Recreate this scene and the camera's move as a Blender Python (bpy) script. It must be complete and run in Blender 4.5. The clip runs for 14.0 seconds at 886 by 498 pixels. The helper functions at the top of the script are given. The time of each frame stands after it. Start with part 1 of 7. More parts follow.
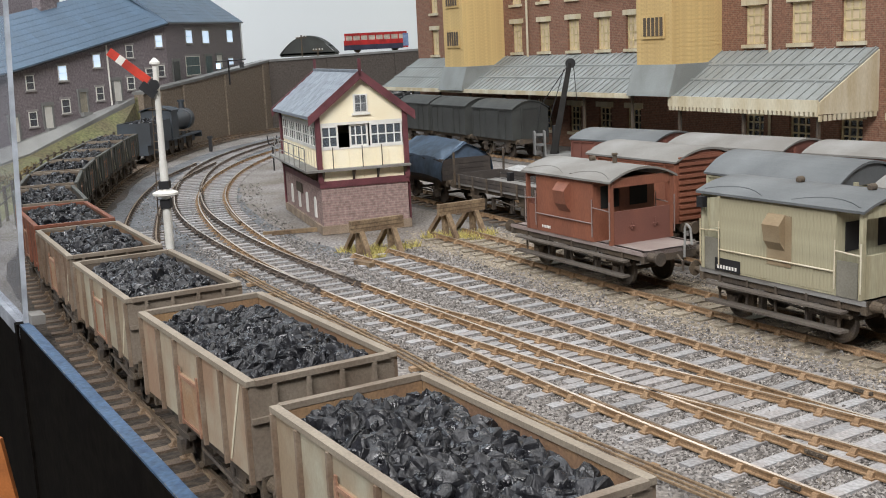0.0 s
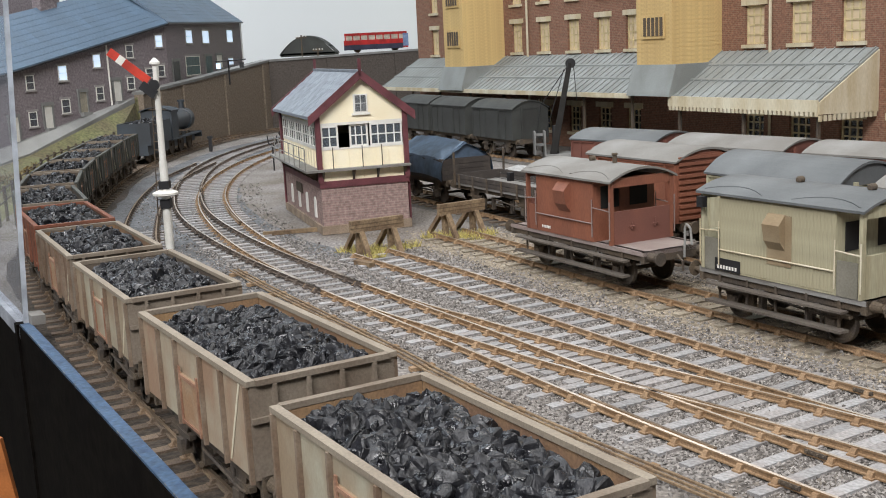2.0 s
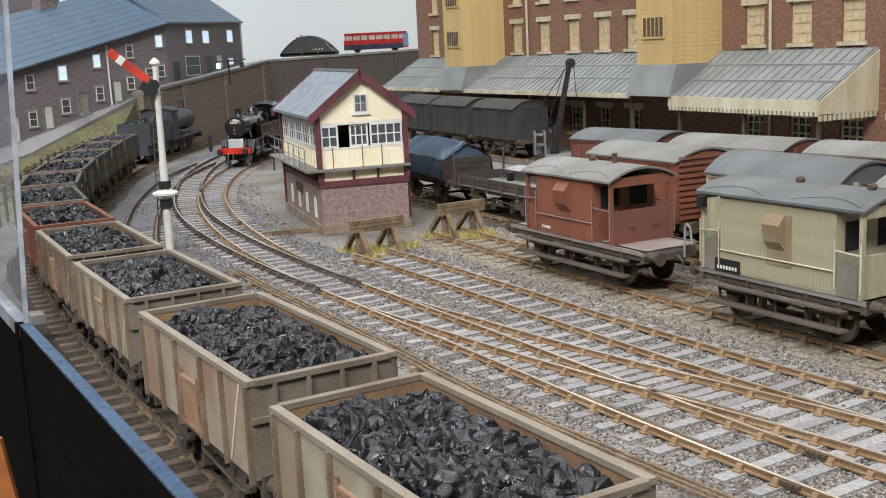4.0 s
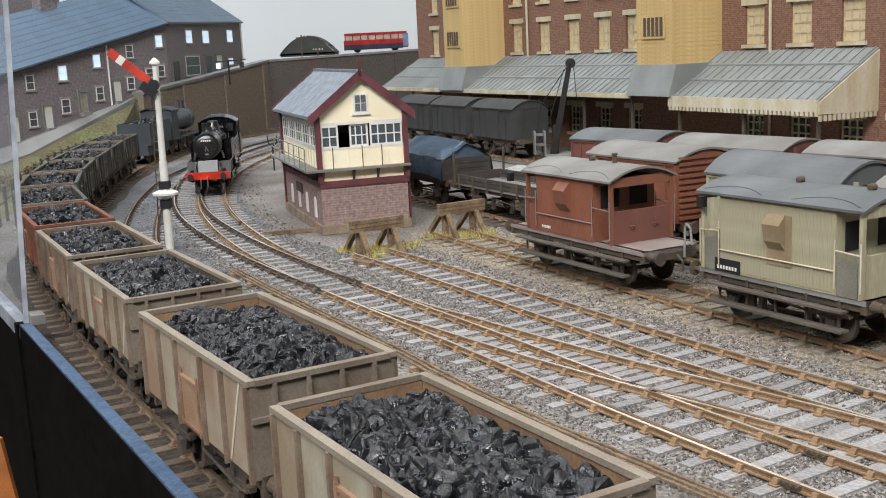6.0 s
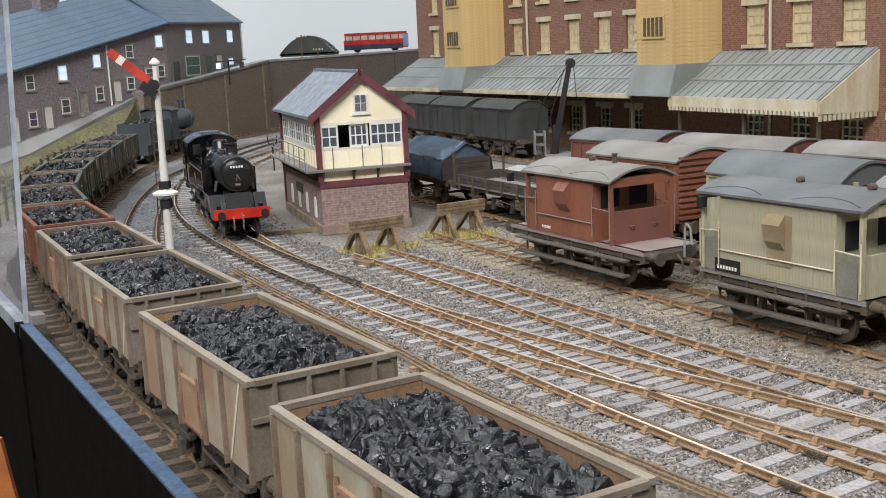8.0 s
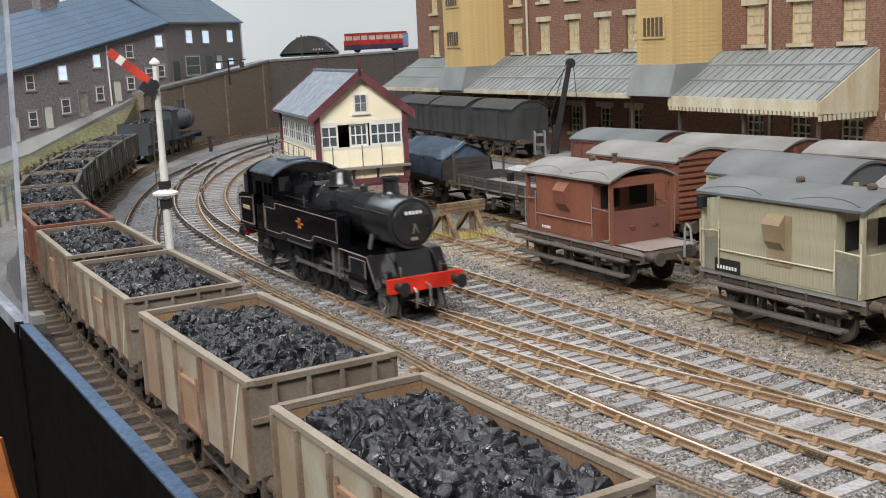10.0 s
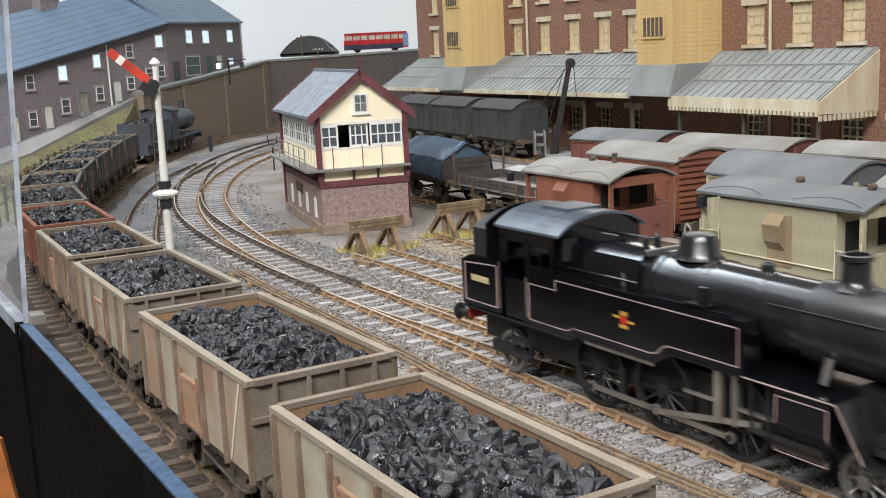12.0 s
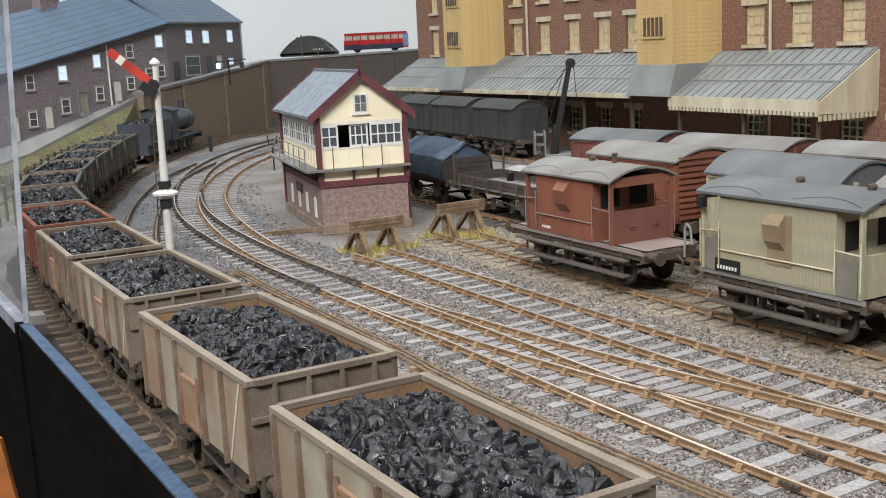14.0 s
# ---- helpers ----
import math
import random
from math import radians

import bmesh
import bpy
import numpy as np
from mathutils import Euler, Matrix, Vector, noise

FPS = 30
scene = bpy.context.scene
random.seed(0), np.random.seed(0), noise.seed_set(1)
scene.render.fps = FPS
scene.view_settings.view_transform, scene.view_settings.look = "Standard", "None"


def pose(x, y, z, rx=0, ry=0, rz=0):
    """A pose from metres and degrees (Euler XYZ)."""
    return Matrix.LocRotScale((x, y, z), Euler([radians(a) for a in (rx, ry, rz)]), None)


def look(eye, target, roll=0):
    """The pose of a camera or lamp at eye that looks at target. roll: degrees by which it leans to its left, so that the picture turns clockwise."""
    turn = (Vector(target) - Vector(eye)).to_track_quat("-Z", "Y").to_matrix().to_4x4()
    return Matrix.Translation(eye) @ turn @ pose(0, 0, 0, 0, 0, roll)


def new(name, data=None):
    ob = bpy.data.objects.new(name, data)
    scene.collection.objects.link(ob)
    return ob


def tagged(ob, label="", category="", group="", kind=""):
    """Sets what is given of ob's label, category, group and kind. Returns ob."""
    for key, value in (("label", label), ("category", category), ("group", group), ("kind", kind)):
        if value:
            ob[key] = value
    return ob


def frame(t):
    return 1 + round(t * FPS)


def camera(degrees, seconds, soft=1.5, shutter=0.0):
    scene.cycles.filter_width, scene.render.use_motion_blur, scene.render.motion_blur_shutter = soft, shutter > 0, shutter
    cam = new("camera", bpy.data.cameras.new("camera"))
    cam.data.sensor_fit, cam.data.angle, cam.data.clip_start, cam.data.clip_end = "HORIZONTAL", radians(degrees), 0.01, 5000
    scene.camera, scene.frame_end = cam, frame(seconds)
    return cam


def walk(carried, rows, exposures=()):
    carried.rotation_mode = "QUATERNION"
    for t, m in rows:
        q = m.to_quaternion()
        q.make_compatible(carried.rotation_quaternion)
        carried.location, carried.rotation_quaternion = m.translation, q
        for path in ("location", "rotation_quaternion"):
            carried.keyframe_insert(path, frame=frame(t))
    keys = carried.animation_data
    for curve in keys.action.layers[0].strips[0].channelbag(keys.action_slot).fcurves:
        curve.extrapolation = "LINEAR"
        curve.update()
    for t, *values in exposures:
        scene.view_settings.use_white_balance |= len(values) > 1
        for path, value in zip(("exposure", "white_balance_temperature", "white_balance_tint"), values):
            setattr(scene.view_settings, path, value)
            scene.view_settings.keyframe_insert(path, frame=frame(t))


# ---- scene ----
cam = camera(44.55, 14.0, soft=1.0, shutter=0.5)
S = 1 / 76.2            # a 4 mm to the foot model railway; lengths below are full-size metres
EYE = Vector((0, 0, 7.007))
AIM = EYE + Vector((0, math.cos(radians(10.61)), -math.sin(radians(10.61))))
VIEW = look(EYE * S, AIM * S, -2.77)
walk(cam, [(0.0, VIEW), (14.0, VIEW)], exposures=[(0.0, 0.0), (9.5, 0.0), (10.5, 0.03), (11.5, 0.14), (12.0, 0.19), (12.5, 0.14), (13.0, 0.05), (13.6, 0.0), (14.0, 0.0)])

# ---- light: unseen area lamps standing in for an exhibition hall's lighting ----
world = bpy.data.worlds.new("hall_air")
scene.world = world
world.use_nodes = True
world.node_tree.nodes["Background"].inputs[0].default_value = (0.8, 0.9, 1.0, 1)
world.node_tree.nodes["Background"].inputs[1].default_value = 0.25


def ceiling_lamp(x, y, z, sx, sy, watts, colour, tilt=0.0):
    data = bpy.data.lights.new("ceiling_lamp", "AREA")
    data.shape, data.size, data.size_y, data.energy, data.color = "RECTANGLE", sx, sy, watts, colour
    ob = new("ceiling_lamp", data)
    ob.matrix_world = pose(x, y, z, tilt)
    return ob


ceiling_lamp(-0.55, -0.95, 1.3, 1.7, 0.3, 58, (0.99, 0.985, 1.0), 42)
ceiling_lamp(0.05, 0.35, 1.4, 1.6, 0.3, 13, (1.0, 0.97, 0.93))
ceiling_lamp(-0.1, 1.1, 1.6, 2.2, 0.9, 9, (0.90, 0.95, 1.0))
# added bluish lamp, placed to draw a highlight along the boiler
ceiling_lamp(-1.0, 1.5, 1.35, 1.6, 0.45, 21, (0.80, 0.90, 1.0))
# added low lamp facing the layout, placed for glints on the rails
ceiling_lamp(1.45, 3.5, 1.2, 2.0, 0.7, 15, (1.0, 0.98, 0.95), -70)


# ---- small modelling kit (full-size metres in, model metres out) ----
def P(x, y, z=0.0, rz=0.0, rx=0.0, ry=0.0):
    return pose(x * S, y * S, z * S, rx, ry, rz)


def part(name, bm, material, parent=None, label="", smooth=False, bevel=0.0):
    if bevel:
        bmesh.ops.bevel(bm, geom=[e for e in bm.edges if len(e.link_faces) == 2 and e.calc_face_angle() > 0.6],
                        offset=bevel, segments=1, affect="EDGES", clamp_overlap=True)
    mesh = bpy.data.meshes.new(name)
    bmesh.ops.recalc_face_normals(bm, faces=bm.faces)
    bmesh.ops.scale(bm, vec=(S, S, S), verts=bm.verts)
    bm.to_mesh(mesh)
    bm.free()
    for m in material if isinstance(material, (list, tuple)) else [material]:
        mesh.materials.append(m)
    if smooth:
        for p in mesh.polygons:
            p.use_smooth = True
        mesh.set_sharp_from_angle(angle=radians(35))
    ob = new(name, mesh)
    if parent:
        ob.parent = parent
    if label:
        tagged(ob, label)
    return ob


def again(ob, m, parent):
    """A second object on the same mesh."""
    o = new(ob.name.split(".")[0], ob.data)
    o.parent = parent
    o.matrix_basis = m
    if "label" in ob:
        tagged(o, ob["label"])
    return o


def thing(name, m, label, category, group="", kind=""):
    ob = new(name)
    ob.empty_display_size = 0.01
    ob.matrix_basis = m
    return tagged(ob, label, category, group, kind)


def box(bm, x0, x1, y0, y1, z0, z1, m=None, mi=0):
    v = [bm.verts.new((x, y, z)) for z in (z0, z1) for x, y in ((x0, y0), (x1, y0), (x1, y1), (x0, y1))]
    if m is not None:
        for q in v:
            q.co = m @ q.co
    for f in ((3, 2, 1, 0), (4, 5, 6, 7), (0, 1, 5, 4), (1, 2, 6, 5), (2, 3, 7, 6), (3, 0, 4, 7)):
        bm.faces.new([v[i] for i in f]).material_index = mi
    return v


def boxes(*rows):
    bm = bmesh.new()
    for r in rows:
        box(bm, *r)
    return bm


def rod(bm, a, b, r, n=8, r2=None, caps=True):
    a, b = Vector(a), Vector(b)
    q = (b - a).to_track_quat("Z", "Y")
    r2 = r if r2 is None else r2
    rings = []
    for c, rr in ((a, r), (b, r2)):
        rings.append([bm.verts.new(c + q @ Vector((rr * math.cos(2 * math.pi * (i + .5) / n), rr * math.sin(2 * math.pi * (i + .5) / n), 0))) for i in range(n)])
    for i in range(n):
        j = (i + 1) % n
        bm.faces.new((rings[0][i], rings[0][j], rings[1][j], rings[1][i]))
    if caps:
        bm.faces.new(rings[0][::-1])
        bm.faces.new(rings[1])


def rods(r, *segments, n=6):
    bm = bmesh.new()
    for pts in segments:
        for a, b in zip(pts, pts[1:]):
            rod(bm, a, b, r, n)
    return bm


def tube(bm, pts, r, n=5):
    """A bent round bar through the points, in one piece."""
    pts = [Vector(p) for p in pts]
    rings = []
    for i, p in enumerate(pts):
        q = (pts[min(i + 1, len(pts) - 1)] - pts[max(i - 1, 0)]).to_track_quat("Z", "Y")
        rings.append([bm.verts.new(p + q @ Vector((r * math.cos(2 * math.pi * k / n), r * math.sin(2 * math.pi * k / n), 0))) for k in range(n)])
    for a, b in zip(rings, rings[1:]):
        for k in range(n):
            bm.faces.new((a[k], a[(k + 1) % n], b[(k + 1) % n], b[k]))
    return bm


def lathe(bm, axis_pts, n=20, m=None):
    """Rings of (height, radius) round local z, closed at both ends."""
    rings = []
    for z, r in axis_pts:
        rings.append([bm.verts.new((r * math.cos(2 * math.pi * i / n), r * math.sin(2 * math.pi * i / n), z)) for i in range(n)])
    if m is not None:
        for ring in rings:
            for v in ring:
                v.co = m @ v.co
    for a, b in zip(rings, rings[1:]):
        for i in range(n):
            j = (i + 1) % n
            bm.faces.new((a[i], a[j], b[j], b[i]))
    bm.faces.new(rings[0][::-1])
    bm.faces.new(rings[-1])


def prism(bm, outline, a, b, axis="x", m=None):
    """An outline extruded from a to b along x (outline in y, z), y (x, z) or z (x, y)."""
    def at(p, t):
        v = {"x": (t, p[0], p[1]), "y": (p[0], t, p[1]), "z": (p[0], p[1], t)}[axis]
        return m @ Vector(v) if m is not None else v
    lo = [bm.verts.new(at(p, a)) for p in outline]
    hi = [bm.verts.new(at(p, b)) for p in outline]
    k = len(outline)
    bm.faces.new(lo)
    bm.faces.new(hi[::-1])
    for i in range(k):
        j = (i + 1) % k
        bm.faces.new((lo[i], hi[i], hi[j], lo[j]))


def arch_roof(bm, x0, x1, half, z_eave, rise, thick=0.06, n=14):
    """A roof curved across y, running along x."""
    top, low = [], []
    for i in range(n + 1):
        y = -half + 2 * half * i / n
        k = 1 - (y / half) ** 2
        top.append((y, z_eave + rise * k + thick))
        low.append((y, z_eave + rise * k * 0.98))
    for i in range(n):
        prism(bm, [low[i], low[i + 1], top[i + 1], top[i]], x0, x1)
    bmesh.ops.remove_doubles(bm, verts=bm.verts, dist=0.001)


# ---- materials ----
def mat(name, base, rough=0.75, metal=0.0, var=0.25, scale=1.2, tint=None, bump=0.15, fine=25.0, rnd=0.0, streak=0.0, spec=0.5, tint_amt=0.5):
    m = bpy.data.materials.new(name)
    m.use_nodes = True
    nt = m.node_tree
    bs = nt.nodes["Principled BSDF"]
    bs.inputs["Roughness"].default_value, bs.inputs["Metallic"].default_value = rough, metal
    bs.inputs["Specular IOR Level"].default_value = spec
    tc = nt.nodes.new("ShaderNodeTexCoord")
    mp = nt.nodes.new("ShaderNodeMapping")
    mp.inputs["Scale"].default_value = (1, 1, 1 - streak)
    nt.links.new(tc.outputs["Object"], mp.inputs[0])
    big = nt.nodes.new("ShaderNodeTexNoise")
    big.inputs["Scale"].default_value, big.inputs["Detail"].default_value = scale / S, 5
    small = nt.nodes.new("ShaderNodeTexNoise")
    small.inputs["Scale"].default_value, small.inputs["Detail"].default_value = fine / S, 3
    for nnode in (big, small):
        nt.links.new(mp.outputs[0], nnode.inputs["Vector"])
    ramp = nt.nodes.new("ShaderNodeValToRGB")
    t = tint or [c * 0.55 for c in base]
    e = ramp.color_ramp.elements
    e[0].position, e[1].position = 0.62 - tint_amt * 0.5, 0.85 - tint_amt * 0.35
    e[0].color, e[1].color = (*t, 1), (*base, 1)
    nt.links.new(big.outputs[0], ramp.inputs[0])
    mul = nt.nodes.new("ShaderNodeMix")
    mul.data_type, mul.blend_type = "RGBA", "MULTIPLY"
    mul.inputs["Factor"].default_value = 1.0
    rng = nt.nodes.new("ShaderNodeMapRange")
    rng.inputs["From Min"].default_value, rng.inputs["From Max"].default_value = 0.3, 0.7
    rng.inputs["To Min"].default_value, rng.inputs["To Max"].default_value = 1 - var, 1 + var
    nt.links.new(small.outputs[0], rng.inputs[0])
    val = rng.outputs[0]
    if rnd:
        info = nt.nodes.new("ShaderNodeObjectInfo")
        r2 = nt.nodes.new("ShaderNodeMapRange")
        r2.inputs["To Min"].default_value, r2.inputs["To Max"].default_value = 1 - rnd, 1 + rnd
        nt.links.new(info.outputs["Random"], r2.inputs[0])
        mm = nt.nodes.new("ShaderNodeMath")
        mm.operation = "MULTIPLY"
        nt.links.new(val, mm.inputs[0])
        nt.links.new(r2.outputs[0], mm.inputs[1])
        val = mm.outputs[0]
    nt.links.new(ramp.outputs[0], mul.inputs["A"])
    nt.links.new(val, mul.inputs["B"])
    nt.links.new(mul.outputs["Result"], bs.inputs["Base Color"])
    if bump:
        bn = nt.nodes.new("ShaderNodeBump")
        bn.inputs["Strength"].default_value, bn.inputs["Distance"].default_value = bump, 0.05 * S
        nt.links.new(small.outputs[0], bn.inputs["Height"])
        nt.links.new(bn.outputs[0], bs.inputs["Normal"])
    return m


def island_mat(name, lo, hi, rough, spec=0.5, bump=0.3, fine=20):
    """A heap of loose pieces, each of its own shade."""
    m = mat(name, hi, rough, var=0.25, bump=bump, fine=fine, spec=spec)
    nt = m.node_tree
    geo = nt.nodes.new("ShaderNodeNewGeometry")
    ramp = nt.nodes.new("ShaderNodeValToRGB")
    ramp.color_ramp.elements[0].color, ramp.color_ramp.elements[1].color = (*lo, 1), (*hi, 1)
    nt.links.new(geo.outputs["Random Per Island"], ramp.inputs[0])
    mul = [k for k in nt.nodes if k.type == "MIX"][0]
    nt.links.new(ramp.outputs[0], mul.inputs["A"])
    return m


def brick_mat(name, c1, c2, mortar, rough=0.85, along="x"):
    """Courses of bricks, 0.225 by 0.075 m."""
    m = mat(name, c1, rough, var=0.3, fine=6, bump=0.0)
    nt = m.node_tree
    tc = [k for k in nt.nodes if k.type == "TEX_COORD"][0]
    sep = nt.nodes.new("ShaderNodeSeparateXYZ")
    add = nt.nodes.new("ShaderNodeMath")
    com = nt.nodes.new("ShaderNodeCombineXYZ")
    nt.links.new(tc.outputs["Object"], sep.inputs[0])
    nt.links.new(sep.outputs["X"], add.inputs[0])
    nt.links.new(sep.outputs["Y"], add.inputs[1])
    nt.links.new(add.outputs[0], com.inputs["X"])
    nt.links.new(sep.outputs["Z"], com.inputs["Y"])
    br = nt.nodes.new("ShaderNodeTexBrick")
    br.inputs["Color1"].default_value, br.inputs["Color2"].default_value, br.inputs["Mortar"].default_value = (*c1, 1), (*c2, 1), (*mortar, 1)
    br.inputs["Scale"].default_value = 1 / S
    br.inputs["Brick Width"].default_value, br.inputs["Row Height"].default_value, br.inputs["Mortar Size"].default_value = 0.26, 0.1, 0.014
    nt.links.new(com.outputs[0], br.inputs["Vector"])
    mul = [k for k in nt.nodes if k.type == "MIX"][0]
    nt.links.new(br.outputs["Color"], mul.inputs["A"])
    bs = nt.nodes["Principled BSDF"]
    bn = nt.nodes.new("ShaderNodeBump")
    bn.invert = True
    bn.inputs["Strength"].default_value, bn.inputs["Distance"].default_value = 0.3, 0.03 * S
    nt.links.new(br.outputs["Fac"], bn.inputs["Height"])
    nt.links.new(bn.outputs[0], bs.inputs["Normal"])
    return m


BALLAST = mat("ballast", (0.22, 0.205, 0.195), 0.95, var=0.6, scale=0.3, tint=(0.135, 0.115, 0.095), bump=1.0, fine=9)
STONE = island_mat("ballast_stone", (0.06, 0.052, 0.046), (0.315, 0.292, 0.272), 0.95)
STONE_TAN = island_mat("sandy_stone", (0.115, 0.092, 0.068), (0.40, 0.335, 0.25), 0.95)
# brown ash, painted darker for the shadows in the gaps between sleepers
ASH_BROWN = mat("brown_ash", (0.06, 0.046, 0.034), 0.95, var=0.5, scale=0.5, tint=(0.035, 0.027, 0.02), bump=1.0, fine=8)
ASH_WARM = mat("warm_ballast", (0.24, 0.205, 0.155), 0.95, var=0.5, scale=0.4, tint=(0.16, 0.13, 0.095), bump=1.0, fine=8)
ASH_DARK = mat("dark_ash", (0.13, 0.12, 0.11), 0.95, var=0.5, scale=0.4, tint=(0.08, 0.07, 0.06), bump=1.0, fine=8)
# dark ash and rail of the curve, its cool light put into the colours
ASH_COOL = mat("blue_grey_ash", (0.135, 0.142, 0.152), 0.95, var=0.5, scale=0.4, tint=(0.088, 0.088, 0.09), bump=1.0, fine=8)
RUST_DARK = mat("rail_soot", (0.12, 0.09, 0.07), 0.8, var=0.3, scale=1.0, tint=(0.07, 0.055, 0.045), bump=0.2)
YARD = mat("yard_setts", (0.42, 0.42, 0.41), 0.9, var=0.25, scale=0.5, tint=(0.3, 0.3, 0.29), bump=0.4, fine=8)
SLEEPER = mat("sleeper_timber", (0.262, 0.260, 0.260), 0.9, var=0.25, scale=1.5, tint=(0.25, 0.23, 0.22), rnd=0.22, bump=0.4, fine=14)
SLEEPER_TAN = mat("sleeper_dusty", (0.26, 0.225, 0.17), 0.9, var=0.25, scale=1.5, tint=(0.16, 0.13, 0.095), rnd=0.25, bump=0.4, fine=14)
SLEEPER_DARK = mat("sleeper_oily", (0.17, 0.125, 0.09), 0.9, var=0.3, scale=1.5, rnd=0.25, bump=0.4)
RUST_GOODS = mat("goods_rail_rust", (0.185, 0.125, 0.075), 0.85, var=0.3, scale=0.6, tint=(0.10, 0.075, 0.055), bump=0.2)
CHAIR = mat("chair_rust_dust", (0.305, 0.205, 0.12), 0.85, var=0.25, scale=1.0, tint=(0.21, 0.13, 0.07), bump=0.3)
RUST = mat("rail_rust", (0.29, 0.195, 0.115), 0.8, var=0.3, scale=1.0, tint=(0.20, 0.12, 0.06), bump=0.2)
# pale, less metallic base stands in for the shine of polished rail
RAILTOP = mat("rail_head", (0.80, 0.77, 0.71), 0.24, 0.45, var=0.1, scale=0.12, tint=(0.42, 0.33, 0.25), bump=0.0)
RAILTOP_DULL = mat("rail_head_dull", (0.30, 0.22, 0.15), 0.5, 0.6, var=0.15, scale=0.4, bump=0.0)
COAL = island_mat("coal", (0.003, 0.003, 0.004), (0.017, 0.0175, 0.021), 0.32, spec=0.5, bump=0.7, fine=11)
# dull and glassy patches on the broken faces
_nt = COAL.node_tree
_gl = _nt.nodes.new("ShaderNodeTexNoise")
_gl.inputs["Scale"].default_value, _gl.inputs["Detail"].default_value = 5 / S, 3
_gr = _nt.nodes.new("ShaderNodeMapRange")
_gr.inputs["From Min"].default_value, _gr.inputs["From Max"].default_value = 0.36, 0.6
_gr.inputs["To Min"].default_value, _gr.inputs["To Max"].default_value = 0.15, 0.6
_nt.links.new([k for k in _nt.nodes if k.type == "MAPPING"][0].outputs[0], _gl.inputs["Vector"])
_nt.links.new(_gl.outputs[0], _gr.inputs[0])
_nt.links.new(_gr.outputs[0], _nt.nodes["Principled BSDF"].inputs["Roughness"])
BACKSCENE = mat("backscene_paint", (0.66, 0.68, 0.68), 0.9, var=0.03, scale=0.02, tint=(0.60, 0.62, 0.62), bump=0.0)
SLATE = mat("slate", (0.22, 0.25, 0.29), 0.6, var=0.2, scale=0.8, tint=(0.17, 0.19, 0.215), bump=0.2, fine=6)
SLATE_PIECE = mat("slate_piece", (0.25, 0.285, 0.33), 0.55, var=0.15, scale=0.8, tint=(0.19, 0.215, 0.245), bump=0.2, fine=6, rnd=0.2)
SLATE_BLUE = mat("slate_blue", (0.095, 0.15, 0.215), 0.5, var=0.12, scale=0.3, tint=(0.08, 0.12, 0.17), bump=0.2, fine=6)
CREAM = mat("cream_paint", (0.93, 0.86, 0.66), 0.6, var=0.05, scale=0.7, tint=(0.88, 0.78, 0.55), bump=0.05)
MAROON = mat("maroon_paint", (0.155, 0.05, 0.058), 0.5, var=0.15, bump=0.05)
WHITE = mat("white_paint", (0.78, 0.77, 0.72), 0.5, var=0.06, tint=(0.66, 0.64, 0.58), bump=0.03)
BOX_BRICK = brick_mat("box_brick", (0.29, 0.195, 0.175), (0.255, 0.17, 0.152), (0.31, 0.235, 0.21))
MILL_BRICK = brick_mat("mill_brick", (0.215, 0.098, 0.06), (0.165, 0.075, 0.047), (0.215, 0.14, 0.095))
HOUSE_BRICK = brick_mat("house_stone", (0.215, 0.182, 0.195), (0.185, 0.156, 0.168), (0.235, 0.205, 0.21))
WALL_SOOT = brick_mat("sooty_wall", (0.085, 0.07, 0.06), (0.07, 0.058, 0.05), (0.09, 0.078, 0.068))
WALL_BRICK = brick_mat("retaining_brick", (0.19, 0.148, 0.108), (0.16, 0.124, 0.09), (0.19, 0.155, 0.12))
TOWER = mat("buff_brick", (0.60, 0.44, 0.19), 0.8, var=0.1, scale=0.4, tint=(0.50, 0.35, 0.15), bump=0.15, fine=6)
CANOPY = mat("canopy_sheet", (0.25, 0.268, 0.262), 0.5, var=0.12, scale=0.5, tint=(0.19, 0.20, 0.19), bump=0.1)
VALANCE = mat("valance_paint", (0.58, 0.54, 0.42), 0.7, var=0.1, tint=(0.44, 0.37, 0.24), streak=0.8, bump=0.05)
GRIMY = mat("underframe_grime", (0.055, 0.045, 0.038), 0.85, var=0.3, tint=(0.095, 0.07, 0.045), bump=0.2)
BLACK = mat("black_iron", (0.018, 0.018, 0.020), 0.5, var=0.2, bump=0.1)
STEEL = mat("steel", (0.55, 0.54, 0.52), 0.3, 0.9, var=0.1, bump=0.05)
TIMBER = mat("bare_timber", (0.24, 0.17, 0.10), 0.9, var=0.3, scale=2, tint=(0.13, 0.085, 0.05), bump=0.4, fine=12, streak=0.0)
GREY_STEEL = mat("wagon_grey", (0.36, 0.345, 0.265), 0.75, var=0.06, scale=1.3, tint=(0.25, 0.19, 0.125), bump=0.08, streak=0.45, tint_amt=0.36)
CAP_STEEL = mat("wagon_capping", (0.255, 0.218, 0.168), 0.7, var=0.15, scale=0.8, tint=(0.20, 0.165, 0.125), bump=0.1)
BEIGE_STEEL = mat("wagon_beige", (0.335, 0.30, 0.222), 0.75, var=0.06, scale=1.3, tint=(0.26, 0.17, 0.11), bump=0.08, streak=0.45, tint_amt=0.42)
BROWN_STEEL = mat("wagon_brown", (0.24, 0.165, 0.11), 0.75, var=0.12, scale=0.7, tint=(0.15, 0.095, 0.06), bump=0.15)
# stanchion rust, darkened to carry the shadow lines along the ribs
STANCHION = mat("rusty_stanchion", (0.235, 0.19, 0.142), 0.8, var=0.15, scale=1.6, tint=(0.15, 0.10, 0.065), bump=0.15, tint_amt=0.4)
